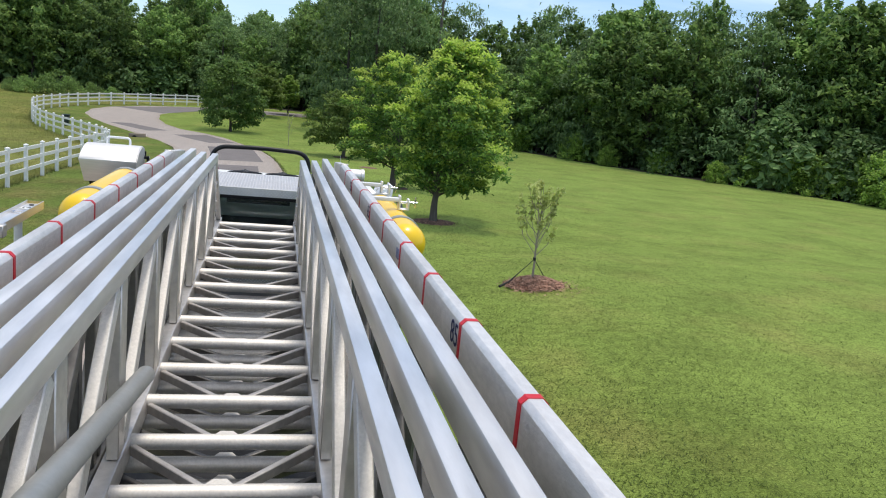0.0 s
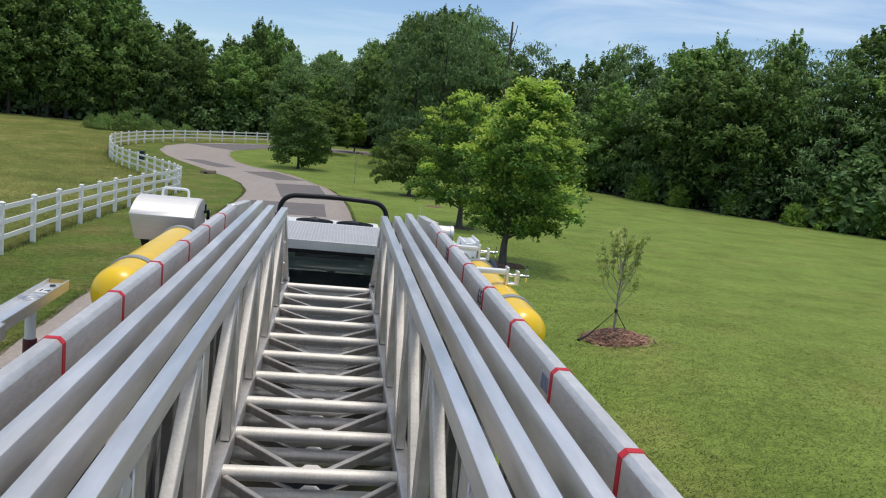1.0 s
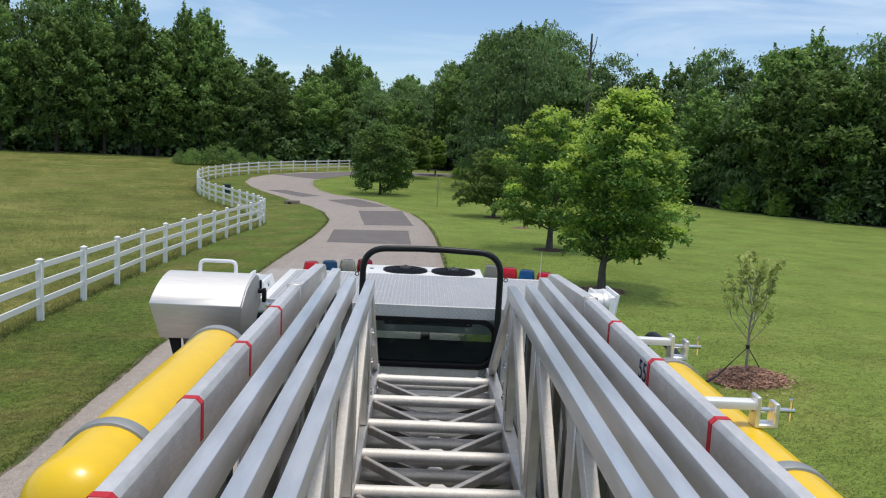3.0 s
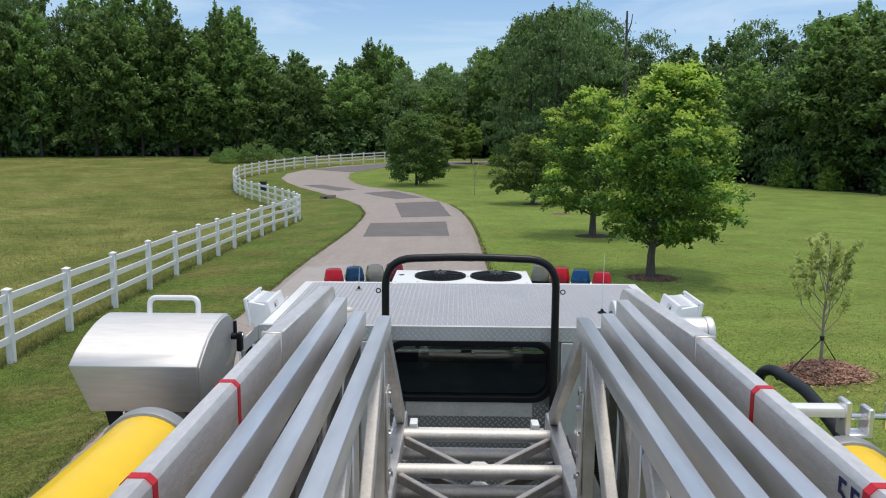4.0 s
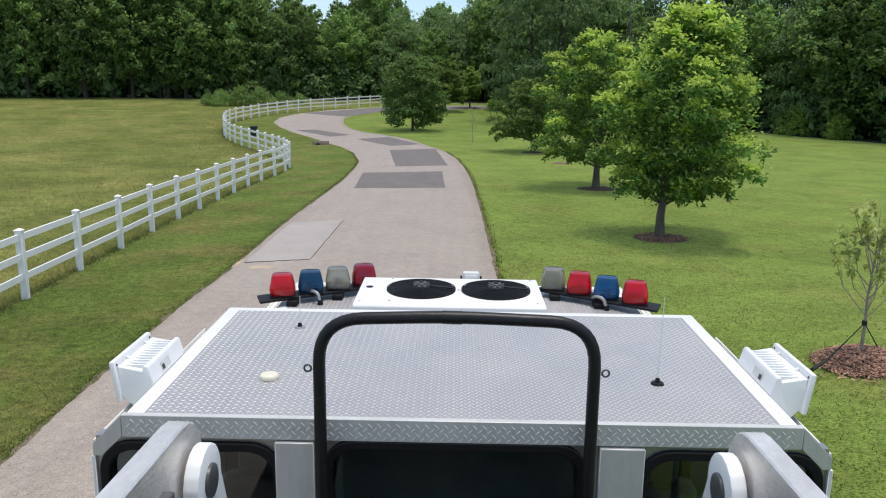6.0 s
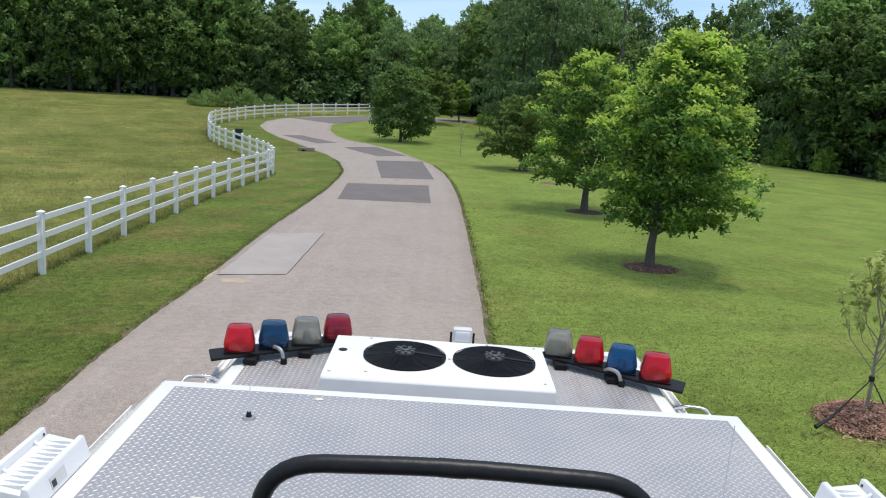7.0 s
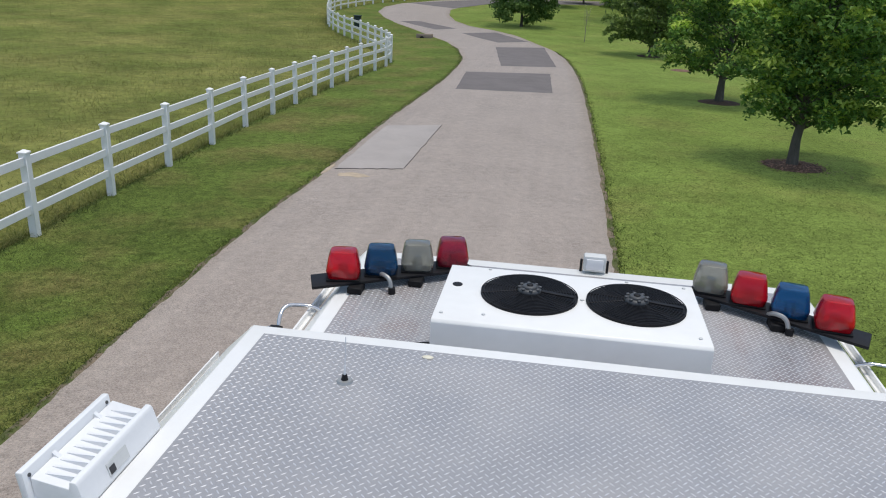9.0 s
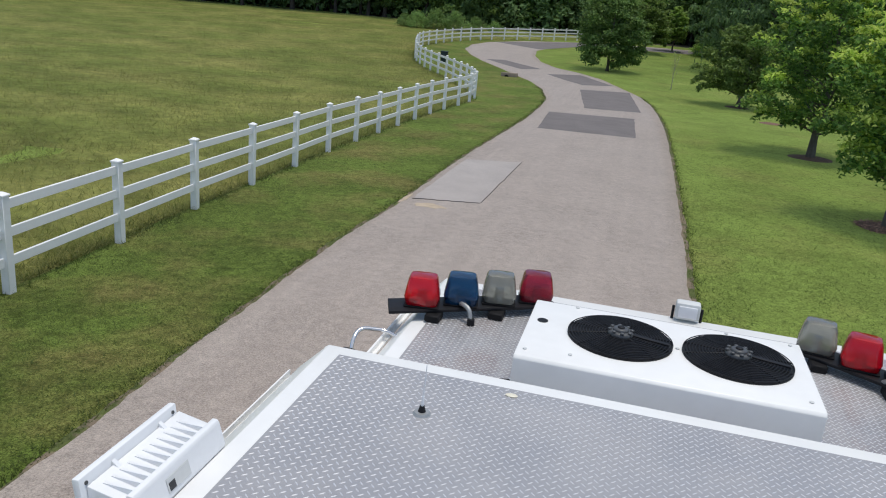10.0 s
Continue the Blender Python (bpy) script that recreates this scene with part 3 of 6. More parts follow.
def road_patch(a, b, c, d, mat, label, lift=0.028):
    """A mended piece of the drive: near left, near right, far right, far left."""
    A, B, C, D = (Vector((*p, 0)) for p in (a, b, c, d))
    n, m = 14, 8
    verts, faces = [], []
    for j in range(n + 1):
        l, r = A.lerp(D, j / n), B.lerp(C, j / n)
        for i in range(m + 1):
            p = l.lerp(r, i / m)
            k = 0.03 if 0 < i < m and 0 < j < n else 0.05
            p = p + Vector((noise.noise((p.x * 2, p.y * 2, 3)), noise.noise((p.x * 2, p.y * 2, 8)), 0)) * k
            verts.append((p.x, p.y, land(p.x, p.y) + lift + (0 if 0 < i < m and 0 < j < n else -0.004)))
    w = m + 1
    faces = [(j * w + i, j * w + i + 1, (j + 1) * w + i + 1, (j + 1) * w + i) for j in range(n) for i in range(m)]
    ob = new("road_patch", soup("road_patch", verts, faces, mat))
    ob.parent = road
    return tagged(ob, label)


road_patch((-5.06, 23.7), (-3.58, 24.15), (-3.6, 29.9), (-5.14, 29.25), PATCH_GREY, "smooth pale grey asphalt patch")
road_patch((-4.29, 37.95), (-0.49, 38.5), (-0.75, 45.4), (-4.66, 44.2), PATCH_DARK, "dark asphalt patch")
road_patch((-3.3, 47.7), (-0.5, 48.7), (-1.5, 60.0), (-4.55, 58.4), PATCH_DARK, "dark asphalt patch")
road_patch((-4.74, 62.0), (-2.7, 64.0), (-5.65, 70.4), (-8.1, 68.9), PATCH_DARK, "dark asphalt patch")
road_patch((-10.5, 71.3), (-9.05, 72.8), (-13.15, 78.5), (-14.8, 77.5), PATCH_DARK, "dark asphalt patch")
road_patch((-18.2, 98.6), (-12.4, 94.4), (-8.5, 104.3), (-10.6, 109.1), PATCH_DARK, "dark asphalt stretch")
road_patch((-10.6, 109.1), (-8.5, 104.3), (11, 109.9), (11, 116.6), PATCH_DARK, "dark asphalt stretch")

# cracked seam and spilled grit by the first mended piece
bm = bmesh.new()
pts = [(-5.06 + 1.48 * t, 23.62 + 0.45 * t + 0.05 * noise.noise((t * 9, 1, 2)), 0) for t in [i / 24 for i in range(25)]]
pts = [(x, y, land(x, y) + 0.026) for x, y, z in pts]
pipe(pts, 0.011, 5, bm)
pts = [(-3.57 - 0.02 * t + 0.04 * noise.noise((t * 9, 4, 2)), 24.15 + 5.75 * t, 0) for t in [i / 24 for i in range(25)]]
pipe([(x, y, land(x, y) + 0.026) for x, y, z in pts], 0.009, 5, bm)
ob = new("road_seam", mesh_of("road_seam", bm, SEAM, 60))
ob.parent = road
verts, faces = [], []
for gx, gy, sx, sy in ((-5.2, 23.6, 0.06, 0.5), (-4.55, 23.2, 0.34, 0.2)):
    c0 = len(verts)
    verts.append((gx, gy, land(gx, gy) + 0.034))
    for k in range(24):
        a = 2 * math.pi * k / 24
        q = 1 + 0.5 * noise.noise((math.cos(a) * 2 + gx, math.sin(a) * 2, 4))
        x, y = gx + sx * q * math.cos(a), gy + sy * q * math.sin(a)
        verts.append((x, y, land(x, y) + 0.024))
    faces += [(c0, c0 + 1 + k, c0 + 1 + (k + 1) % 24) for k in range(24)]
ob = new("grit_spill", soup("grit_spill", verts, faces, SAND))
ob.parent = road

# ---- fence: posts every 2.4 m with caps, three rails ----
fence = thing("fence", (-8.35, 15.5, land(-8.35, 15.5)), "white vinyl three-rail fence following the curving drive", "fence")
POST_H, POST_W = 1.44, 0.13
stations, run, last = [], 0.0, fence_curve[0]
want = 0.0
for p in fence_curve[1:]:
    seg = (p - last).length
    while run + seg >= want:
        q = last.lerp(p, (want - run) / seg)
        stations.append((q.x, q.y))
        want += float(np.interp(q.y, (14, 16, 27, 29, 45, 50, 60), (2.49, 2.6, 2.6, 2.3, 2.1, 1.9, 2.2)))
    run += seg
    last = p
o = origin_of(fence)
bm = box(-POST_W / 2, POST_W / 2, -POST_W / 2, POST_W / 2, -0.25, POST_H - 0.03, 0.006, 1)
post_me = mesh_of("post", bm, VINYL, 40)
bm = bmesh.new()
c = POST_W / 2 + 0.012
prism([(-c, -c), (c, -c), (c, c), (-c, c)], "z", POST_H - 0.035, POST_H - 0.008, 0.004, 1, bm)
top = bmesh.new()
bmesh.ops.create_cone(top, cap_ends=True, segments=4, radius1=c * 1.38, radius2=0.02, depth=0.035, matrix=Matrix.Translation((0, 0, POST_H + 0.0095)) @ Matrix.Rotation(radians(45), 4, "Z"))
merge(bm, top)
cap_me = mesh_of("cap", bm, VINYL, 30)
dirs = []
for i, (x, y) in enumerate(stations):
    a, b = stations[max(i - 1, 0)], stations[min(i + 1, len(stations) - 1)]
    ang = math.atan2(b[1] - a[1], b[0] - a[0])
    q = new("post", post_me)
    q.parent = fence
    lean = Euler((radians(random.uniform(-0.5, 0.5)), radians(random.uniform(-0.5, 0.5)), ang))
    q.matrix_basis = Matrix.LocRotScale(Vector((x, y, land(x, y))) - o, lean, None)
    k = new("cap", cap_me)
    k.parent = q
rail_me = {}
for i in range(len(stations) - 1):
    (xa, ya), (xb, yb) = stations[i], stations[i + 1]
    za, zb = land(xa, ya), land(xb, yb)
    L = math.hypot(xb - xa, yb - ya)
    key = round(L, 2)
    if key not in rail_me:
        rail_me[key] = mesh_of("rail", box(-0.02, 0.02, 0, key, -0.07, 0.07, 0.006, 1), VINYL, 40)
    for h in (1.28, 0.88, 0.47):
        r = new("rail", rail_me[key])
        r.parent = fence
        d = Vector((xb - xa, yb - ya, zb - za))
        r.matrix_basis = Matrix.LocRotScale(Vector((xa, ya, za + h)) - o, d.to_track_quat("Y", "Z"), None)


# ---- plants ----
def leaves(rng, centres, radii, count, size, flat=0.7, droop=0.0, aspect=0.6, out=None):
    """Leaf faces strewn in clumps: arrays of corners."""
    C = np.repeat(np.array(centres), count, axis=0)
    R = np.repeat(np.array(radii), count)
    P = rng.normal(size=(len(C), 3)) * np.array([1, 1, flat]) * (R / 1.7)[:, None] + C
    n = rng.normal(size=P.shape)
    n[:, 2] = np.abs(n[:, 2]) * 1.2 + 0.25
    if out is not None:
        n += 0.8 * (P - out) / np.maximum(np.linalg.norm(P - out, axis=1), 0.1)[:, None]
    n /= np.linalg.norm(n, axis=1)[:, None]
    a = np.cross(n, rng.normal(size=P.shape))
    a /= np.linalg.norm(a, axis=1)[:, None]
    b = np.cross(n, a)
    s = size * rng.uniform(0.6, 1.4, len(P))[:, None]
    a, b = a * s * 0.5, b * s * 0.5 * aspect
    fold = n * s * 0.12
    V = np.stack([P - a, P - b + fold, P + a - np.array([0, 0, droop]) * s, P + b + fold], axis=1).reshape(-1, 3)
    F = [(4 * i, 4 * i + 1, 4 * i + 2, 4 * i + 3) for i in range(len(P))]
    return V, F


def trunk_mesh(bm, rng, h, r, top, limbs, spread, lean=0.02, first=0.35):
    """A tapered trunk with limbs that rise and fork."""
    x = y = 0.0
    pts, rs = [], []
    n = 8
    for i in range(n + 1):
        t = i / n
        pts.append((x, y, -0.15 + (top + 0.15) * t))
        rs.append(r * (1.35 if i == 0 else 1.0) * (1 - 0.75 * t))
        x += rng.normal() * lean * h / n
        y += rng.normal() * lean * h / n
    pipe(pts, rs, 8, bm)
    tips = []
    for k in range(limbs):
        t = first + (0.95 - first) * (k + rng.random()) / limbs
        i = min(int(t * n), n - 1)
        p = Vector(pts[i]).lerp(Vector(pts[i + 1]), t * n - i)
        a = k * 2.4 + rng.random()
        length = spread * rng.uniform(0.6, 1.0) * (1.05 - 0.5 * t)
        q1 = p + Vector((math.cos(a), math.sin(a), 0.55)) * length * 0.5
        q2 = q1 + Vector((math.cos(a + 0.3), math.sin(a + 0.3), 0.75)) * length * 0.45
        rr = r * 0.45 * (1 - 0.6 * t)
        pipe([p, p.lerp(q1, 0.5) + Vector((0, 0, -0.03 * length)), q1, q2], [rr, rr * 0.75, rr * 0.5, rr * 0.18], 6, bm)
        tips.append(q2)
    return tips


def tree(name, at, label, seed, h, low, radius, shape, clumps, per, size, mat, r=0.12, clump=0.5, top=0.7, limbs=9, group="", droop=0.0, flat=0.7, aspect=0.6, hollow=0.45, category="tree", bark=BARK):
    """shape(u): the crown's radius at u (0 its foot, 1 its top), as a share of radius."""
    rng = np.random.default_rng(seed)
    ob = thing(name, at, label, category, group)
    bm = bmesh.new()
    trunk_mesh(bm, rng, h, r, h * top, limbs, radius * 0.9, first=max(low / h / top * 0.9, 0.1))
    me = mesh_of("trunk", bm, bark, 60)
    t = new("trunk", me)
    t.parent = ob
    centres, radii = [], []
    ph = rng.uniform(0, 6.28, 4)
    while len(centres) < clumps:
        u, a = rng.random() ** 0.85, rng.uniform(0, 2 * math.pi)
        s = shape(u)
        if rng.random() > s * 0.75 + 0.25:
            continue
        lump = 1 + 0.16 * math.sin(3 * a + ph[0] + 4 * u) + 0.12 * math.sin(5 * a + ph[1] - 7 * u) + 0.1 * math.sin(2 * a + ph[2] + 9 * u)
        q = radius * s * lump * (hollow + (1 - hollow) * math.sqrt(rng.random()))
        z = low + (h - low) * u * (1 + 0.05 * math.sin(4 * a + ph[3]))
        centres.append((q * math.cos(a), q * math.sin(a), z))
        radii.append(clump * rng.uniform(0.6, 1.25))
    V, F = leaves(rng, centres, radii, per, size, flat, droop, aspect, np.array([0, 0, low + (h - low) * 0.35]))
    c = new("crown", soup("crown", V, F, mat))
    c.parent = ob
    return ob


def egg(u):
    return max(0.05, math.sin(math.pi * min(1, (u * 0.92 + 0.06)) ** 0.75)) ** 0.7


def dome(u):
    return max(0.05, math.sqrt(max(0.0, 1 - (u * 0.98) ** 2))) * (0.8 + 0.2 * min(1, u * 5))


def drive_tree(at, label, seed, h, low, radius, shape, sprays, per, size, mat, young=0, r=0.13, bark=BARK,
               name="tree", category="tree", group="trees along the drive", thick=0.085, lobes=0.15, flat=0.75, top=0.86, lean=(0.0, 0.0)):
    """A tree of limbs that end in flat leafy sprays, tier over tier, with paler young leaves at the tips that carry the
    sunlit highlights.
    """
    rng = np.random.default_rng(seed)
    ob = thing(name, at, label, category, group)
    bm = bmesh.new()
    pts = [(0.0, 0.0, -0.15)]
    for k in range(1, 9):
        pts.append((pts[-1][0] + rng.normal() * 0.05, pts[-1][1] + rng.normal() * 0.05, h * top * k / 8))
    pipe(pts, [r * 1.3] + [r * (1 - 0.85 * k / 8) for k in range(1, 9)], 8, bm)
    Z = [q[2] for q in pts]
    P, Y = [], []
    ph = rng.uniform(0, 6.28, 3)
    for k in range(sprays):
        u = max(0.0, (k + 0.5 + rng.uniform(-0.6, 0.6)) / sprays) ** 0.92
        a = k * 2.39996 + rng.uniform(-0.35, 0.35)
        lump = 1 + lobes * math.sin(3 * a + ph[0] + 4 * u) + 0.10 * math.sin(5 * a + ph[1] - 7 * u)
        reach = max(0.12, radius * shape(min(1.0, max(0.0, u))) * lump * rng.uniform(0.62, 1.04))
        z = low + (h - low) * u
        rise = reach * (0.25 + 0.65 * u)
        zs = max(low * 0.8, z - rise)
        base = Vector((float(np.interp(zs, Z, [q[0] for q in pts])), float(np.interp(zs, Z, [q[1] for q in pts])), zs))
        out = Vector((math.cos(a), math.sin(a), 0))
        tip = Vector((lean[0], lean[1], z)) + out * reach
        mid = base.lerp(tip, 0.55) + Vector((0, 0, 0.10 * reach))
        rr = r * 0.28 * (1.1 - u)
        pipe([base, mid, tip], [rr, rr * 0.6, 0.006], 5 if name == "tree" else 3, bm)
        side = Vector((-out.y, out.x, 0))
        n = int(per * (0.35 + reach / radius))
        t = 0.28 + 0.80 * rng.random(n) ** 0.75
        wide = (0.10 + 0.26 * reach) * np.sin(np.clip((t - 0.1) / 1.0, 0, 1) * math.pi) ** 0.7 + 0.08
        q = np.array(base)[None] + (np.array(tip) - np.array(base))[None] * t[:, None]
        q[:, 2] += 0.10 * reach * np.sin(t * math.pi) - 0.10 * reach * (t > 0.9) * (t - 0.9) * 6
        q += np.array(side)[None] * (rng.normal(size=n) * wide * 0.6)[:, None]
        q[:, 2] += rng.normal(size=n) * thick
        P.append(q)
        m = int(young * rng.uniform(0.3, 1.6))
        if m:
            yq = np.array(tip)[None] + rng.normal(size=(m, 3)) * np.array([0.15, 0.15, 0.085]) + np.array([0, 0, 0.09])
            yq -= np.array(out)[None] * (rng.random(m) * 0.35 * reach)[:, None]
            Y.append(yq)
    me = mesh_of("trunk", bm, bark, 60)
    t = new("trunk", me)
    t.parent = ob

    def leaf_mesh(name, Q, size, tilt, mat):
        n = rng.normal(size=Q.shape) * tilt
        n[:, 2] = np.abs(n[:, 2]) + flat
        n /= np.linalg.norm(n, axis=1)[:, None]
        a = np.cross(n, rng.normal(size=Q.shape))
        a /= np.linalg.norm(a, axis=1)[:, None]
        b = np.cross(n, a)
        s = size * rng.uniform(0.6, 1.4, len(Q))[:, None]
        a, b = a * s * 0.5, b * s * 0.33
        V = np.stack([Q - a, Q - b + n * s * 0.1, Q + a - np.array([0, 0, 0.3]) * s, Q + b + n * s * 0.1], axis=1).reshape(-1, 3)
        c = new(name, soup(name, V, [(4 * i, 4 * i + 1, 4 * i + 2, 4 * i + 3) for i in range(len(Q))], mat))
        c.parent = ob
        return c
    leaf_mesh("crown", np.concatenate(P), size, 0.55, mat)
    if Y:
        tagged(leaf_mesh("young_leaves", np.concatenate(Y), size * 1.0, 0.6, LEAF_YOUNG_LIT), "pale yellow-green young leaves at the tips, sunlit highlights in their colour", kind="stuff")
    return ob


def broad_crown(u):
    return max(0.12, 1 - abs((u - 0.40) / 0.64) ** 2.3) ** 0.75


# trees along the drive
drive_tree((5.86, 27.75, land(5.86, 27.75)), "broad young tree with bright green leaves in a mulch ring", 11, 6.35, 1.15, 2.08, broad_crown, 104, 175, 0.135, LEAF_NEAR, 125, lobes=0.24, lean=(0.5, 0.1))
drive_tree((5.98, 39.1, land(5.98, 39.1)), "spreading leafy young tree in a mulch ring", 12, 6.45, 1.1, 2.5, broad_crown, 70, 165, 0.16, LEAF_NEAR, 75, r=0.15, lobes=0.24, lean=(-0.2, 0.0))
drive_tree((5.0, 58.3, land(5.0, 58.3)), "low spreading dark-leaved ornamental tree", 13, 4.85, 0.9, 2.75, dome, 74, 170, 0.19, LEAF_SHADE, 0, r=0.13, lean=(-0.2, 0.0))
tree("tree", (-4.07, 77.5, land(-4.07, 77.5)), "round dark-green tree beside the bend of the drive", 14, 6.5, 0.4, 2.75, broad_crown, 230, 90, 0.22, LEAF_MID, r=0.13, clump=0.5, top=0.8, limbs=12, group="trees along the drive", flat=0.5)
drive_tree((-1.48, 103.0, land(-1.48, 103.0)), "round dark-green tree far along the drive", 15, 6.3, 1.2, 2.8, broad_crown, 60, 120, 0.3, LEAF_SHADE, 0, r=0.13)
drive_tree((1.6, 109.5, land(1.6, 109.5)), "small light-green tree far along the drive", 16, 5.2, 1.4, 2.0, egg, 45, 110, 0.3, LEAF_LIGHT, 0, r=0.11)


def mulch_ring(x, y, r, label, h=0.07, chips=0, seed=3):
    rng = np.random.default_rng(seed)
    verts, faces = [(x, y, land(x, y) + h)], []
    rings, n = 6, 30
    for j in range(1, rings + 1):
        for k in range(n):
            a = 2 * math.pi * k / n
            q = r * j / rings * (1 + 0.14 * noise.noise((math.cos(a) * 1.5 + x, math.sin(a) * 1.5 + y, 2)))
            px, py = x + q * math.cos(a), y + q * math.sin(a)
            t = j / rings
            verts.append((px, py, land(px, py) + h * (1 - t ** 2) - 0.01 * (t > 0.99) + (0.02 * rng.random() if t < 0.9 else 0.0)))
    for k in range(n):
        faces.append((0, 1 + k, 1 + (k + 1) % n))
    for j in range(rings - 1):
        for k in range(n):
            a, b = 1 + j * n + k, 1 + j * n + (k + 1) % n
            faces.append((a, a + n, b + n, b))
    ob = thing("mulch_ring", (x, y, land(x, y)), label, "mulch bed", "mulch rings")
    org = np.array(origin_of(ob))
    m = new("mound", soup("mound", np.array(verts) - org, faces, MULCH))
    m.parent = ob
    m.data.shade_smooth()
    if chips:
        q, a = r * 1.05 * np.sqrt(rng.random(chips)), rng.uniform(0, 6.283, chips)
        q = np.where(rng.random(chips) < 0.16, r * (0.95 + 0.16 * rng.exponential(1.0, chips) * (1 + 0.7 * np.cos(a + 0.5))), q)
        P = np.stack([q * np.cos(a), q * np.sin(a), h * (1 - np.minimum(1, q / r) ** 2) + 0.02], 1)
        P[:, 2] += np.array([land(x + p[0], y + p[1]) for p in P]) - org[2]
        d = rng.normal(size=P.shape) * np.array([1, 1, 0.25])
        d /= np.linalg.norm(d, axis=1)[:, None]
        s = np.cross(d, np.array([0, 0, 1.0]) + 0.5 * rng.normal(size=P.shape))
        s /= np.linalg.norm(s, axis=1)[:, None]
        L = rng.uniform(0.012, 0.042, chips)[:, None]
        W = rng.uniform(0.004, 0.010, chips)[:, None]
        V = np.stack([P - d * L - s * W, P + d * L - s * W, P + d * L + s * W, P - d * L + s * W], 1).reshape(-1, 3)
        c = new("bark_litter", soup("bark_litter", V, [(4 * i, 4 * i + 1, 4 * i + 2, 4 * i + 3) for i in range(chips)], CHIPS))
        c.parent = ob
        tagged(c, "reddish-brown shredded bark", kind="stuff")
    return ob


mulch_ring(5.9, 27.75, 0.75, "thin dark mulch ring under the tree", 0.05, 1200, 4)
mulch_ring(6.0, 39.1, 0.85, "thin dark mulch ring under the tree", 0.05, 0, 5)
mulch_ring(5.0, 58.3, 0.8, "thin dark mulch ring under the tree", 0.05, 0, 6)
mulch_ring(6.08, 51.0, 0.6, "bare mulch patch in the lawn", 0.05, 0, 7)
mulch_ring(5.85, 16.22, 0.63, "mound of reddish bark mulch round a sapling", 0.15, 5200, 8)


# the staked sapling: a thin stem, upright twigs, sparse small leaves
def sapling(at, h, seed, label, spread=0.62, twigs=20, per=11, leaf=0.095):
    rng = np.random.default_rng(seed)
    ob = thing("sapling", at, label, "sapling", "saplings")
    bm = bmesh.new()
    pipe([(0, 0, -0.1), (0.01, 0, h * 0.2), (0.0, 0.01, h * 0.4), (0.03, 0.0, h * 0.66), (0.02, 0.01, h * 0.97)], [0.027, 0.024, 0.018, 0.010, 0.003], 7, bm)
    tufts = []
    for k in range(twigs):
        t = 0.24 + 0.5 * (k + rng.random()) / twigs
        p = Vector((0.01, 0, h * t))
        a = k * 2.4 + rng.uniform(-0.4, 0.4)
        reach = spread * rng.uniform(0.45, 1.0) * (1.1 - 0.55 * t)
        end = min(h * rng.uniform(0.93, 1.0), p.z + h * rng.uniform(0.28, 0.48))
        out = Vector((math.cos(a) * reach, math.sin(a) * reach, 0))
        q = p + out * 0.62 + Vector((0, 0, (end - p.z) * 0.38))
        e = Vector((p.x + out.x, p.y + out.y, end))
        pipe([p, q, e], [0.009, 0.006, 0.0025], 5, bm)
        for s in (0.3, 0.55, 0.8, 1.0):
            if rng.random() < 0.82:
                tufts.append(tuple(q.lerp(e, s)))
        f = q + Vector((rng.normal() * 0.08, rng.normal() * 0.08, (end - q.z) * 0.6))
        pipe([q, f], [0.005, 0.002], 4, bm)
        tufts.append(tuple(f))
    tr = new("stem", mesh_of("stem", bm, TWIG, 60))
    tr.parent = ob
    V, F = leaves(rng, tufts, [0.045] * len(tufts), per, leaf, 0.9, 0.2, 0.55)
    c = new("leaves", soup("leaves", V, F, LEAF_SAP))
    c.parent = ob
    return ob


sap = sapling((5.8, 16.22, land(5.8, 16.22) + 0.06), 2.2, 5, "thin staked sapling with sparse yellow-green leaves in mulch")
bm = bmesh.new()
sx, sy, sz = 5.8, 16.22, land(5.8, 16.22) + 0.06
pipe([(sx, sy, sz + 0.50), (sx - 0.3, sy - 0.15, sz + 0.28), (sx - 0.62, sy - 0.30, sz + 0.04), (sx - 0.86, sy - 0.42, sz - 0.05)], [0.008, 0.008, 0.018, 0.03], 6, bm)
pipe([(sx, sy, sz + 0.50), (sx + 0.2, sy + 0.1, sz + 0.25), (sx + 0.42, sy + 0.2, sz - 0.04)], [0.008, 0.008, 0.014], 6, bm)
pipe([(sx, sy, sz + 0.47), (sx, sy, sz + 0.54)], 0.036, 8, bm)
part("tie_strap", bm, STRAP, sap, "black tie-down straps")
sapling((1.18, 66.5, land(1.18, 66.5)), 2.7, 7, "bare slender sapling in the lawn", 0.42, 10, 2, 0.08)

# concrete drain headwall and a dark green bin beside the fence
hw = thing("drain_headwall", (-10.1, 64.6, land(-10.1, 64.6)), "low weathered brown drain headwall at the edge of the drive", "headwall")
z0 = land(-10.1, 64.6)
bm = box(-10.85, -9.65, 64.3, 64.65, z0 - 0.3, z0 + 0.27, 0.05, 2)
for q in bm.verts:
    q.co += Vector((noise.noise(q.co * 3.1), noise.noise(q.co * 3.1 + Vector((5, 0, 0))), noise.noise(q.co * 2.3 + Vector((0, 9, 0))))) * 0.07
part("wall", bm, CONCRETE, hw)
bm = cyl((-10.4, 64.22, z0 + 0.0), (-10.4, 64.35, z0 + 0.0), 0.15, seg=16)
part("pipe_mouth", bm, BLACK_MATT, hw, "dark pipe mouth")
zb = land(-16.7, 70.2)
bin_ = thing("waste_bin", (-16.7, 70.2, zb), "dark green lidded bin standing by the white fence", "bin")
bm = prism([(-16.92, zb), (-16.48, zb), (-16.45, zb + 0.85), (-16.95, zb + 0.85)], "y", 69.95, 70.45, 0.02)
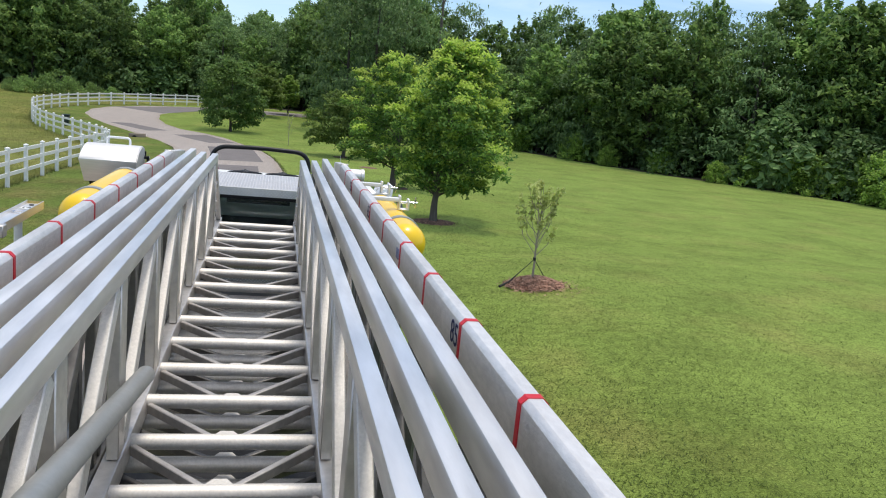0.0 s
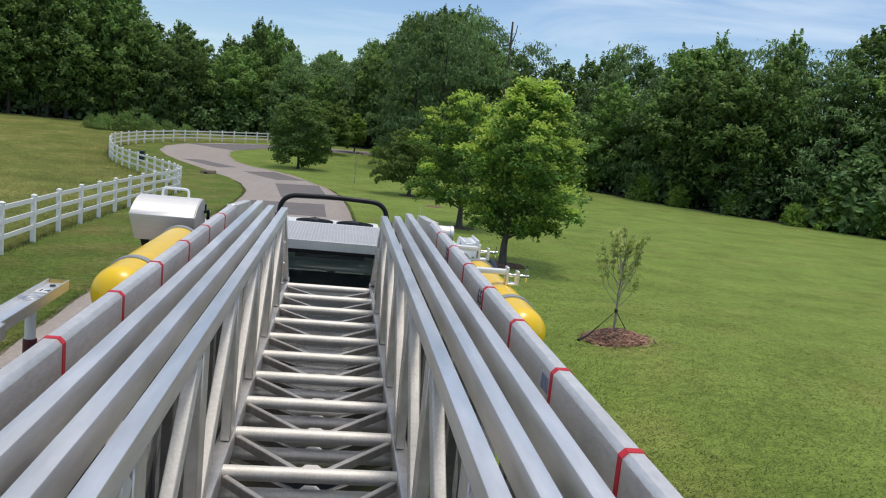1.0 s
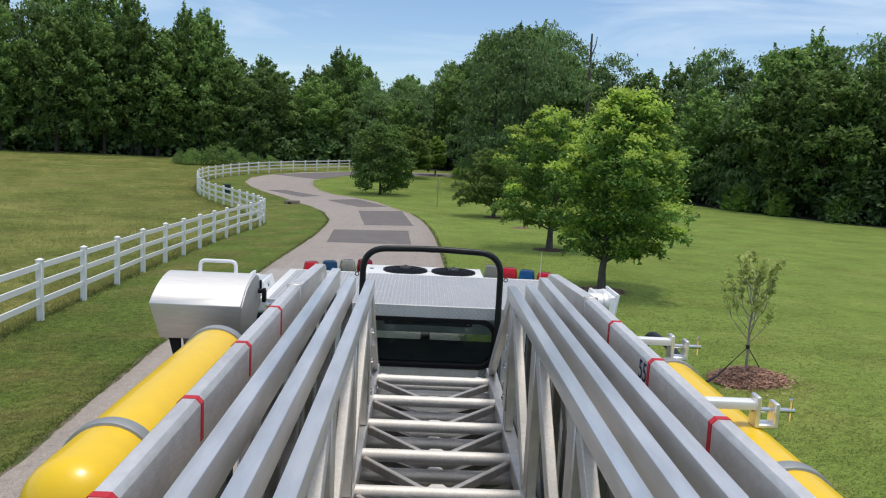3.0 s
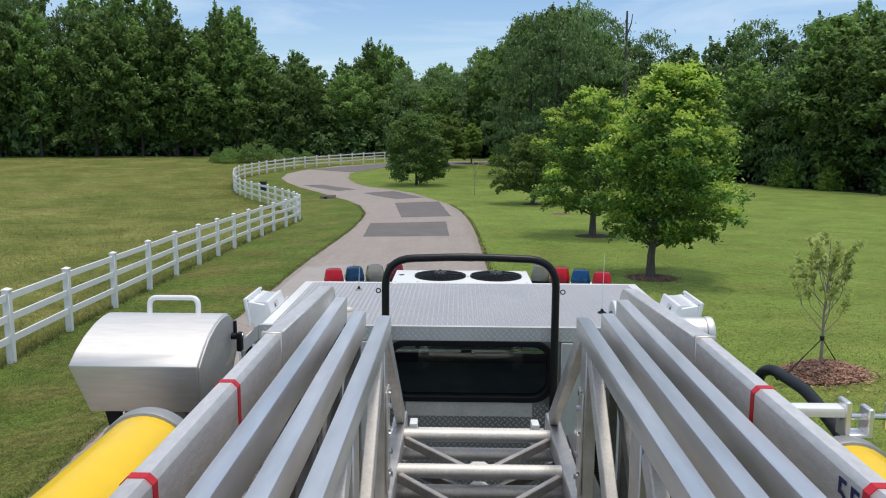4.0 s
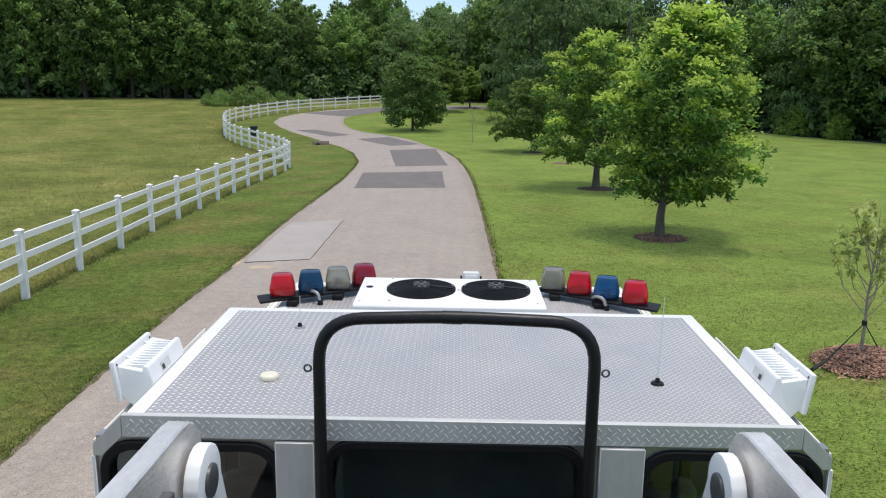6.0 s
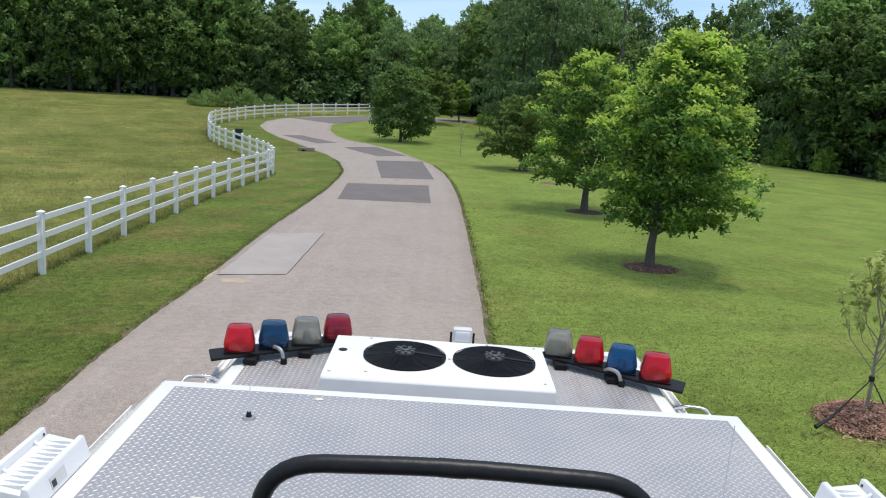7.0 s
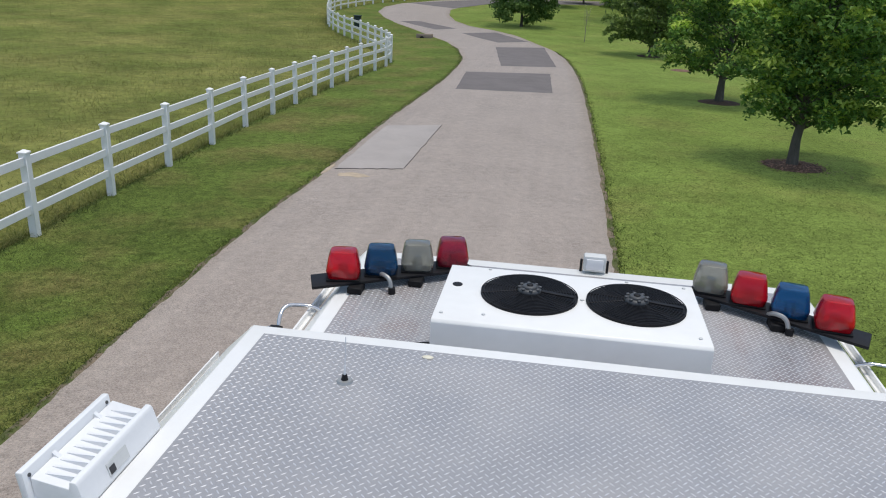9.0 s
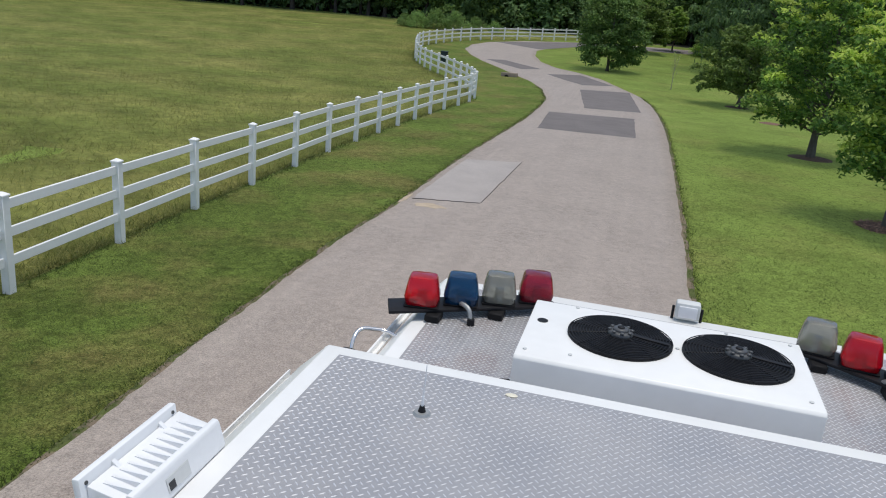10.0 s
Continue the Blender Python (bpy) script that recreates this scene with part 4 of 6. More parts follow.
part("body", bm, GREEN_PAINT, bin_)
bm = box(-16.99, -16.41, 69.9, 70.5, zb + 0.85, zb + 0.93, 0.03)
part("lid", bm, GREEN_PAINT, bin_)

# ---- the woods ----
def wood_parent(kind, seed):
    at = (0, -400 - seed * 30, 0)
    if kind == "broad":
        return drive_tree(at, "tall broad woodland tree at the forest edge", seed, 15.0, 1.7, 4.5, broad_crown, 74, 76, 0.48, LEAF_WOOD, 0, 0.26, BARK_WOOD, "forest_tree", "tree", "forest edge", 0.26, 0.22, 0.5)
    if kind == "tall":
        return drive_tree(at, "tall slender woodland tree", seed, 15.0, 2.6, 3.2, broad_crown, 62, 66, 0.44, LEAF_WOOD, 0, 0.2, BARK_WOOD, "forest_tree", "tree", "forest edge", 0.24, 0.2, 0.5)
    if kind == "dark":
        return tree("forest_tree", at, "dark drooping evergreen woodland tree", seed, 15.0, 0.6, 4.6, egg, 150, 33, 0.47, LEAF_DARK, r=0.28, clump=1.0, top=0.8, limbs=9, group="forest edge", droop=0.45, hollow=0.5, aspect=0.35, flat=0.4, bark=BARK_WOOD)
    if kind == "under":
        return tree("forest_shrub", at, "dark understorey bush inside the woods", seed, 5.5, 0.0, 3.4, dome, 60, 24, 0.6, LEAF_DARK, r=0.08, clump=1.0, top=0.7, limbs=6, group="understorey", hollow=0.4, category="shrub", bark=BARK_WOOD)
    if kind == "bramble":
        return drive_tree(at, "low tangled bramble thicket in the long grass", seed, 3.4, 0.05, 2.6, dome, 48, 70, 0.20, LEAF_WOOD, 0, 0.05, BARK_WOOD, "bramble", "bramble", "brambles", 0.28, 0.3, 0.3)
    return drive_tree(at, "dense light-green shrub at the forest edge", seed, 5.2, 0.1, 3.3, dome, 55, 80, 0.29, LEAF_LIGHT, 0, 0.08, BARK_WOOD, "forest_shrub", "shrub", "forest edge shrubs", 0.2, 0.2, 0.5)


# how high the tree tops stand over the horizon, by bearing (degrees to the right of straight ahead, slope)
TOPS_AT = (-50, -28, -24, -23.4, -20, -19, -17.7, -16.5, -14.2, -13.5, -11.7, -10, -7, -6, -5, -4.2, -1.2, 0.3, 1.8, 3.2, 3.7, 5.5, 8.5, 10, 11, 14, 15.5, 17.2, 19.5, 21.7, 24, 26.4, 28, 30.5, 32.6, 34.3, 36, 45, 60)
TOPS = (0.17, 0.172, 0.14, 0.155, 0.153, 0.125, 0.118, 0.147, 0.129, 0.091, 0.097, 0.08, 0.086, 0.11, 0.106, 0.087, 0.084, 0.08, 0.101, 0.108, 0.135, 0.147, 0.146, 0.148, 0.113, 0.118, 0.105, 0.107, 0.126, 0.118, 0.129, 0.146, 0.128, 0.15, 0.143, 0.137, 0.157, 0.165, 0.17)


def top_height(x, y):
    d = math.hypot(x, y - 4)
    slope = float(np.interp(math.degrees(math.atan2(x, y - 4)), TOPS_AT, TOPS))
    return 4.35 + slope * d * 1.09 - land(x, y)


KINDS = {}
for i, k in enumerate(("broad", "broad", "tall", "tall", "dark", "dark", "shrub", "shrub", "under", "broad", "bramble")):
    KINDS.setdefault(k, []).append(wood_parent(k, 40 + i))
planted = set()


def plant(kind, x, y, s=1.0, sz=1.0, sink=0.0):
    src = KINDS[kind][random.randrange(len(KINDS[kind]))]
    m = Matrix.Translation((x, y, land(x, y) - sink)) @ Matrix.Rotation(random.uniform(0, 6.28), 4, "Z") @ Matrix.Diagonal((s, s, s * sz, 1))
    if src not in planted:
        planted.add(src)
        src.matrix_basis = m
        return src
    ob = src.copy()
    scene.collection.objects.link(ob)
    for c in src.children:
        d = c.copy()
        d.parent = ob
        scene.collection.objects.link(d)
    ob.matrix_basis = m
    return ob


def belt(line, rows, gap, kinds, share=(0.8, 0.97), back=4.5, grow=True):
    """Rows of trees along a line; each row stands further back, to the line's right-hand side."""
    pts = [Vector((*p, 0)) for p in line]
    for row in range(rows):
        for a, b in zip(pts, pts[1:]):
            d = (b - a)
            side = Vector((d.y, -d.x, 0)).normalized()
            n = max(1, round(d.length / gap))
            for i in range(n):
                p = a + d * ((i + random.uniform(0.15, 0.85)) / n) + side * (row * back + random.uniform(-1.0, 1.4))
                if grow:
                    h = top_height(p.x, p.y) * random.uniform(*share) / 15.6
                    wide = min(1.35, max(0.7, h ** 0.6)) * random.uniform(0.9, 1.1)
                    plant(random.choice(kinds), p.x, p.y, wide, h / wide)
                else:
                    plant(random.choice(kinds), p.x, p.y, random.uniform(*share))


random.seed(7)
WOOD_EDGE = [(78, 28), (62, 38), (52, 46), (46.5, 53), (42.5, 62), (37, 70), (32, 77.5), (27.5, 86), (19, 94), (12, 101), (7, 110)]
RIGHT_EDGE = [(84, 36), (68, 46), (59, 52), (54, 57.5), (47, 65), (38.5, 71.5), (32, 77.5), (27.5, 86), (19, 94), (12, 101), (7, 110)]
belt(RIGHT_EDGE, 2, 5.0, ["broad", "broad", "broad", "dark"], (0.66, 0.97))
belt([(84, 36), (66, 46), (56, 54), (51, 61), (46, 70), (40, 79), (35, 88), (31, 97), (20, 105), (10, 115)], 1, 3.8, ["broad", "tall", "dark"], (0.92, 1.0))
belt([(62, 35.5), (53, 42), (47, 49), (45, 56), (42.5, 63)], 1, 2.4, ["shrub"], (0.62, 0.86), 1.0, False)
belt([(66, 40), (57, 47), (51.5, 53.5)], 1, 4.0, ["shrub"], (1.4, 2.0), 2.0, False)
belt([(39.5, 62.5), (34.5, 72), (29, 82), (21, 90.5), (13, 98)], 1, 6.5, ["shrub"], (0.35, 0.6), 1.0, False)
belt([(84, 42), (68, 52), (59, 60), (54, 67), (47, 78), (40, 88), (28, 105)], 1, 4.2, ["under"], (1.6, 2.3), 1.0, False)
LEFT_EDGE = [(-24, 126), (-38, 126), (-47, 124), (-58, 121), (-70, 119), (-100, 113)]
belt(LEFT_EDGE, 2, 5.2, ["broad", "dark", "tall", "dark"], (0.75, 0.97))
belt([(-26, 138), (-42, 136), (-64, 130), (-100, 123)], 1, 4.4, ["broad", "tall"], (0.93, 1.0))
belt([(16, 122), (2, 126), (-12, 128), (-26, 127)], 2, 4.8, ["broad", "broad", "tall", "dark"], (0.72, 0.95))
belt([(22, 138), (0, 143), (-28, 144)], 2, 4.2, ["broad", "tall"], (0.86, 1.0))
belt([(26, 133), (0, 137), (-28, 138)], 1, 4.2, ["under"], (1.5, 2.1), 6.0, False)
belt([(-26, 133), (-42, 132), (-60, 127), (-100, 119)], 1, 4.2, ["under"], (1.5, 2.2), 5.0, False)
belt([(-24, 136), (-40, 135), (-62, 130), (-100, 123)], 1, 4.2, ["under"], (0.9, 1.3), 5.0, False)
belt([(80, 32), (60, 43), (50.5, 51), (45.5, 59), (40, 69), (33.8, 79), (28, 88.5), (19, 97), (9, 107)], 1, 4.6, ["under"], (0.8, 1.2), 5.0, False)
belt([(18, 125), (-26, 129)], 1, 4.2, ["under"], (0.8, 1.2), 6.0, False)
# single trees that stand out above the tops: bearing, slope of the top, distance
for b, slope, d in ((-6.5, 0.111, 132), (-5.2, 0.107, 133), (-16.9, 0.147, 130), (-15.7, 0.147, 131), (-20.3, 0.156, 130), (-11.7, 0.098, 133), (1.9, 0.101, 130),
                    (19.4, 0.127, 104), (24.0, 0.130, 96), (26.3, 0.147, 90), (31.0, 0.153, 84), (-23.2, 0.155, 130)):
    x, y = d * math.sin(radians(b)), 4 + d * math.cos(radians(b))
    h = (4.35 + slope * d - land(x, y)) / 15.2
    plant("tall", x, y, 0.62 + 0.25 * h, h / (0.62 + 0.25 * h))
for x, y, s in ((-23.6, 111.2, 0.62), (-26.0, 110, 0.8), (-28.4, 109.2, 0.85), (-30.6, 108.4, 0.7), (-32.4, 108.6, 0.55), (-21.3, 112.6, 0.5)):
    plant("bramble", x, y, s, 0.85)
for x, y, s in ((13, 96, 0.5), (20, 90, 0.5), (5, 106, 0.5)):
    plant("shrub", x, y, s, 0.62)
# the large dark trees behind the drive trees, and a bare snag
for x, y in ((7.4, 88.0), (10.2, 86.0), (13.6, 89.0)):
    h = top_height(x, y) * 0.97 / 15.6
    plant("dark", x, y, 1.0, h)
snag = thing("dead_tree", (18.0, 92.0, land(18.0, 92.0)), "bare dead trunk standing above the tree tops", "dead tree")
hs = land(18.0, 92.0) + top_height(18.0, 92.0)
bm = pipe([(18.0, 92.0, land(18.0, 92.0) - 0.2), (18.05, 92.0, hs * 0.7), (18.0, 92.0, hs * 1.12)], [0.3, 0.2, 0.1], 8)
pipe([(18.03, 92.0, hs * 0.95), (18.5, 92.0, hs * 1.04), (18.6, 92.0, hs * 1.1)], [0.09, 0.06, 0.04], 6, bm)
part("trunk", bm, BARK, snag)

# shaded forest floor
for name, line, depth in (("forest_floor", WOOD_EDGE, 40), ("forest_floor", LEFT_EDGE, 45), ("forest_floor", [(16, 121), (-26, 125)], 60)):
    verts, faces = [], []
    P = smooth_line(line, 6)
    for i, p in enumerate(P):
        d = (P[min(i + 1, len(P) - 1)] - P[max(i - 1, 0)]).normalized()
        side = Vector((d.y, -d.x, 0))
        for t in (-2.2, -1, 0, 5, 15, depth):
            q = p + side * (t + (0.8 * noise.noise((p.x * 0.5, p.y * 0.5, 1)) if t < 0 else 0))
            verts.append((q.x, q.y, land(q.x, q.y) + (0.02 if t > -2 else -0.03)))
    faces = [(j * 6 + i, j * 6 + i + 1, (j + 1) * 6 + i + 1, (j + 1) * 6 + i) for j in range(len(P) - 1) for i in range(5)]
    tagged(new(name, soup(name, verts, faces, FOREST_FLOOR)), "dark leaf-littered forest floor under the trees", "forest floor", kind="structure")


# ---- grass blades ----
def blades(name, n, pick, height, width, mat, label, seed, over=1.5):
    rng = np.random.default_rng(seed)
    P = pick(rng, n)
    Z = np.array([land(x, y) for x, y in P])
    base = np.column_stack([P, Z])
    a = rng.uniform(0, 6.283, len(P))
    side = np.column_stack([np.cos(a), np.sin(a), np.zeros(len(P))]) * (width * rng.uniform(0.6, 1.4, len(P)))[:, None]
    tip = base + np.column_stack([rng.normal(size=len(P)), rng.normal(size=len(P)), np.zeros(len(P))]) * height * over
    tip[:, 2] += height * rng.uniform(0.5, 1.25, len(P))
    V = np.stack([base - side, base + side, tip], 1).reshape(-1, 3)
    me = soup(name, V, [(3 * i, 3 * i + 1, 3 * i + 2) for i in range(len(P))], mat)
    ob = new(name, me)
    return tagged(ob, label, "grass", kind="stuff")


def left_verge(rng, n):
    y = 6 + rng.exponential(11.0, n)
    y = np.where(y > 46, 6 + (y - 6) % 38, y)
    return np.column_stack([rng.uniform(-9.1, -5.15, n), y])


def right_lawn(rng, n):
    y = 4 + rng.exponential(13.0, n)
    return np.column_stack([0.95 + rng.exponential(3.5 + 0.1 * y), y])


def edge_tufts(rng, n):
    y = 8 + 50 * rng.random(n) ** 1.4
    L = [(p[1], p[0]) for p in RL]
    R = [(p[1], p[0]) for p in RR]
    left = rng.random(n) < 0.55
    x = np.where(left, np.interp(y, [p[0] for p in L], [p[1] for p in L]) - 0.02 - np.abs(rng.normal(size=n)) * 0.10,
                 np.interp(y, [p[0] for p in R], [p[1] for p in R]) + 0.02 + np.abs(rng.normal(size=n)) * 0.10)
    return np.column_stack([x, y])


def meadow_spots(rng, n):
    y = 8 + 100 * rng.random(n) ** 1.25
    x = np.interp(y, _fy, _fx) - 0.15 - (rng.random(n) ** 1.6) * (10 + 0.5 * y)
    return np.column_stack([x, y])


def fence_foot(rng, n):
    y = 6 + 100 * rng.random(n) ** 1.2
    return np.column_stack([np.interp(y, _fy, _fx) + rng.normal(size=n) * 0.09, y])


blades("verge_grass", 150000, left_verge, 0.032, 0.0055, VERGE_BLADE, "short mown grass between drive and fence", 1)
blades("lawn_grass", 130000, right_lawn, 0.026, 0.0055, BLADE, "short mown lawn grass", 2)
blades("edge_grass", 16000, edge_tufts, 0.045, 0.008, VERGE_BLADE, "ragged grass along the edge of the drive", 3, 0.9)
blades("meadow_grass", 170000, meadow_spots, 0.17, 0.007, STALK, "long seeding meadow grass behind the fence", 4, 1.0)
blades("fence_grass", 5000, fence_foot, 0.10, 0.007, VERGE_BLADE, "untrimmed grass at the foot of the fence", 5, 0.7)

# ---- the fire engine: cab ----
truck = thing("fire_engine", (0, 9.4, land(0, 9.4)), "white fire engine with tread-plate cab roof parked on the drive", "fire engine")
LUG_H = 0.0016


def lugs(origin, u, v, nrm, w, h, pitch=0.0206, length=0.0196, width=0.0037, skip=None):
    """Raised lozenges of tread plate on a rectangle: corner, two directions, sizes."""
    o, u, v, nrm = (np.array(a, float) for a in (origin, u, v, nrm))
    V, F = [], []
    half = pitch / math.sqrt(2)
    dirs = ((u + v) / math.sqrt(2), (u - v) / math.sqrt(2))
    for j in range(int(h / half)):
        for i in range(int(w / half)):
            if (i + j) % 2:
                continue
            a, b = (i + 0.5) * half, (j + 0.5) * half
            if skip and skip(a, b):
                continue
            d = dirs[j % 2]
            e = np.cross(nrm, d)
            c = o + u * a + v * b
            k = len(V)
            V += [c - d * length / 2, c - e * width / 2 - d * length * 0.22, c - e * width / 2 + d * length * 0.22, c + d * length / 2,
                  c + e * width / 2 + d * length * 0.22, c + e * width / 2 - d * length * 0.22,
                  c - d * length * 0.3 + nrm * LUG_H, c + d * length * 0.3 + nrm * LUG_H]
            F += [(k, k + 1, k + 6), (k + 1, k + 2, k + 7, k + 6), (k + 2, k + 3, k + 7), (k + 3, k + 4, k + 7), (k + 4, k + 5, k + 6, k + 7), (k + 5, k, k + 6)]
    return V, F


def lug_part(parent, spans, mat=LUG):
    V, F = [], []
    for s in spans:
        v1, f1 = lugs(*s[:6], **(s[6] if len(s) > 6 else {}))
        k = len(V)
        V += v1
        F += [tuple(i + k for i in q) for q in f1]
    og = np.array(origin_of(parent))
    ob = new("tread_pattern", soup("tread_pattern", np.array(V) - og, F, mat))
    ob.parent = parent
    return tagged(ob, "raised tread lozenges", kind="stuff")


CR = 3.200                                    # top of the raised roof
# raised roof, with sloped shoulders
bm = prism([(-1.285, 3.095), (-1.18, CR), (1.18, CR), (1.285, 3.095), (1.27, 3.085), (1.172, CR - 0.02), (-1.172, CR - 0.02), (-1.27, 3.085)], "y", 8.012, 9.32, 0.004, 2)
roof = part("raised_roof", bm, WHITE_PAINT, truck, "white painted raised cab roof")
bm = box(-1.118, 1.118, 8.0, 9.256, CR - 0.004, CR + 0.004, 0.0015, 1)
part("roof_tread", bm, TREAD, roof, "silver tread-plate roof panel")
lug_part(roof, [((-1.11, 8.01, CR + 0.004), (1, 0, 0), (0, 1, 0), (0, 0, 1), 2.22, 1.24)])
bm = prism([(7.985, 3.128), (8.0, 3.128), (8.0, CR + 0.006), (8.012, CR + 0.006), (8.012, CR + 0.010), (7.985, CR + 0.010)], "x", -1.185, 1.185, 0.002, 1)
part("rear_trim", bm, ALU_SHEET, roof, "bright bent tread-plate edge")
lug_part(roof, [((-1.17, 7.985, 3.130), (1, 0, 0), (0, 0, 1), (0, -1, 0), 2.34, 0.075, {"pitch": 0.0235, "length": 0.0235, "width": 0.0058})], LUG)
for sx in (-1, 1):
    bm = prism([(sx * 1.186, CR + 0.008), (sx * 1.292, 3.098), (sx * 1.292, 3.055), (sx * 1.262, 3.055), (sx * 1.186, 3.129)], "y", 7.985, 7.9995, 0.001, 1)
    part("shoulder_trim", bm, ALU_SHEET, roof, "bent metal trim on the roof shoulder")
    bm = box(*sorted((sx * 1.286, sx * 1.300)), 7.984, 8.049, 1.9, 3.054, 0.002, 1)
    part("corner_strip", bm, WHITE_PAINT, roof, "white corner strip")
bm = box(-1.165, 1.165, 8.055, 9.29, CR - 0.03, CR - 0.022)
part("headliner", bm, CAB_DARK, roof, "dark cab headliner")
for sx in (-1, 1):
    bm = prism([(sx * 1.285, 3.070), (sx * 1.306, 3.070), (sx * 1.306, 3.098), (sx * 1.301, 3.098), (sx * 1.301, 3.076), (sx * 1.285, 3.076)], "y", 8.02, 9.28)
    part("gutter", bm, WHITE_PAINT, roof)


def wall_panel(x0, x1, z0, z1, w0, w1, v0, v1, r, y0, y1, slant=0.0):
    """A wall panel with a rounded window hole."""
    inner = round_rect(w0, w1, v0, v1, r, 6)
    outer = round_rect(x0, x1, z0, z1, 0.0002, 6)
    return ring_prism(outer, inner, "y", y0, y1)


WINDOWS = [(-1.285, -0.578, -1.252, -0.645, 2.73, 3.09), (-0.578, 0.565, -0.463, 0.43, 2.800, 3.108), (0.565, 1.285, 0.648, 1.252, 2.73, 3.09)]
bm = None
for x0, x1, w0, w1, v0, v1 in WINDOWS:
    bm = merge(bm, wall_panel(x0, x1, 2.68, 3.126, w0, w1, v0, v1, 0.10, 8.0, 8.05))
box(-1.285, 1.285, 8.0, 8.05, 1.2, 2.68, 0, 1, bm)
prism([(-1.25, 3.126), (1.25, 3.126), (1.18, CR - 0.003), (-1.18, CR - 0.003)], "y", 8.0, 8.011, 0, 1, bm)
bmesh.ops.remove_doubles(bm, verts=bm.verts, dist=0.0004)
rear = part("rear_wall", bm, TREAD_DARK, truck, "tread-plate rear wall of the cab", smooth=20)


def not_window(x_off, z_off):
    def skip(a, b):
        x, z = x_off + a, z_off + b
        for x0, x1, w0, w1, v0, v1 in WINDOWS:
            if w0 - 0.04 < x < w1 + 0.04 and v0 - 0.04 < z < v1 + 0.04:
                return True
        return -0.665 < x < -0.495 or 0.475 < x < 0.665
    return skip


lug_part(rear, [((-1.27, 8.0, 2.25), (1, 0, 0), (0, 0, 1), (0, -1, 0), 2.54, 0.87, {"skip": not_window(-1.27, 2.25), "pitch": 0.0235, "length": 0.0235, "width": 0.0058})])
# thin pale plate added in place of sunlight thrown on the wall
bm = box(-0.37, 0.335, 7.9965, 7.9995, 2.692, 2.774, 0.001, 1)
part("kick_plate", bm, ALU_GRIP, rear, "pale plate imitating reflected sunlight under the window")
for x0, x1 in ((-0.647, -0.51), (0.487, 0.644)):
    bm = box(x0, x1, 7.975, 8.0, 2.0, 3.122, 0.003, 1)
    part("smooth_pillar", bm, ALU_SHEET, rear, "smooth brushed metal cover strip")
for x0, x1, w0, w1, v0, v1 in WINDOWS:
    bm = ring_prism(round_rect(w0 - 0.022, w1 + 0.022, v0 - 0.022, v1 + 0.022, 0.115, 6), round_rect(w0 + 0.012, w1 - 0.012, v0 + 0.012, v1 - 0.012, 0.09, 6), "y", 7.982, 8.055)
    bevel(bm, 0.005, 1, [e for e in bm.edges if e.is_manifold and e.calc_face_angle(0) > 0.9])
    fr = part("window_seal", bm, RUBBER, rear, "black rubber window seal")
    bm = prism(round_rect(w0 + 0.008, w1 - 0.008, v0 + 0.008, v1 - 0.008, 0.09, 6), "y", 8.018, 8.024)
    g = part("pane", bm, GLASS, fr, "dark tinted glass")
    g.visible_shadow = False

# shell of the cab below the raised roof
for sx in (-1, 1):
    x0, x1 = sorted((sx * 1.245, sx * 1.285))
    inner = round_rect(8.28, 9.05, 2.35, 2.98, 0.06, 6)
    outer = round_rect(8.05, 9.36, 1.2, 3.05, 0.0002, 6)
    bm = ring_prism(outer, inner, "x", x0, x1)
    bmesh.ops.remove_doubles(bm, verts=bm.verts, dist=0.0004)
    sw = part("side_wall", bm, WHITE_PAINT, truck, smooth=20)
    bm = prism(inner, "x", sx * 1.262, sx * 1.268)
    g = part("side_pane", bm, GLASS, sw, "tinted side glass")
    g.visible_shadow = False
bm = box(-1.24, 1.24, 8.06, 9.36, 1.45, 1.5)
part("cab_floor", bm, CAB_DARK, truck)
bm = box(-1.24, 1.24, 9.3, 9.36, 1.5, 2.50)
part("cab_partition", bm, CAB_DARK, truck)
for x in (-0.85, -0.28, 0.28, 0.85):
    bm = box(x - 0.22, x + 0.22, 8.62, 8.76, 1.5, 2.62, 0.05, 3)
    st = part("crew_seat", bm, SEAT_DARK, truck, "dark vinyl crew seat")
    if abs(x) > 0.5:
        bm = box(x - 0.13, x + 0.13, 8.63, 8.74, 2.62, 2.84, 0.04, 3)
        part("headrest", bm, SEAT_DARK, st)

bm = box(-0.36, 0.385, 9.21, 9.295, 2.44, 2.60, 0.012, 2)
box(-0.37, 0.395, 9.20, 9.297, 2.595, 2.612, 0.004, 1, bm)
part("dash_panel", bm, PANEL_GREY, truck, "grey panel across the front of the crew space")
bm = box(-0.33, 0.29, 8.19, 8.23, 3.025, 3.065, 0.006, 2)
part("grab_rail", bm, FAN_GREY, truck, "dark grey rail behind the rear window")
# added panel: its studs imitate a dotted reflection in the pane
bm = prism([(8.10, 2.66), (8.58, 2.80), (8.58, 2.83), (8.10, 2.69)], "x", -0.50, 0.47, 0.004, 1)
dotted = part("studded_mat", bm, DOTTED_GREY, truck, "studded panel imitating a dotted reflection in the window")
stud = part("stud", cyl((0, 0, 0), (0, 0, 0.008), 0.011, 0.007, 8), PANEL_GREY, dotted)
stud.data.transform(Matrix.Rotation(math.atan2(0.14, 0.48), 4, "X"))
stud.location = Vector((-0.46, 8.12, 2.696)) - origin_of(truck)
stud.data.transform(Matrix.Translation(origin_of(truck)))
for j in range(9):
    for i in range(19):
        if i or j:
            again(stud, dotted, (i * 0.05, j * 0.052, j * 0.0152))

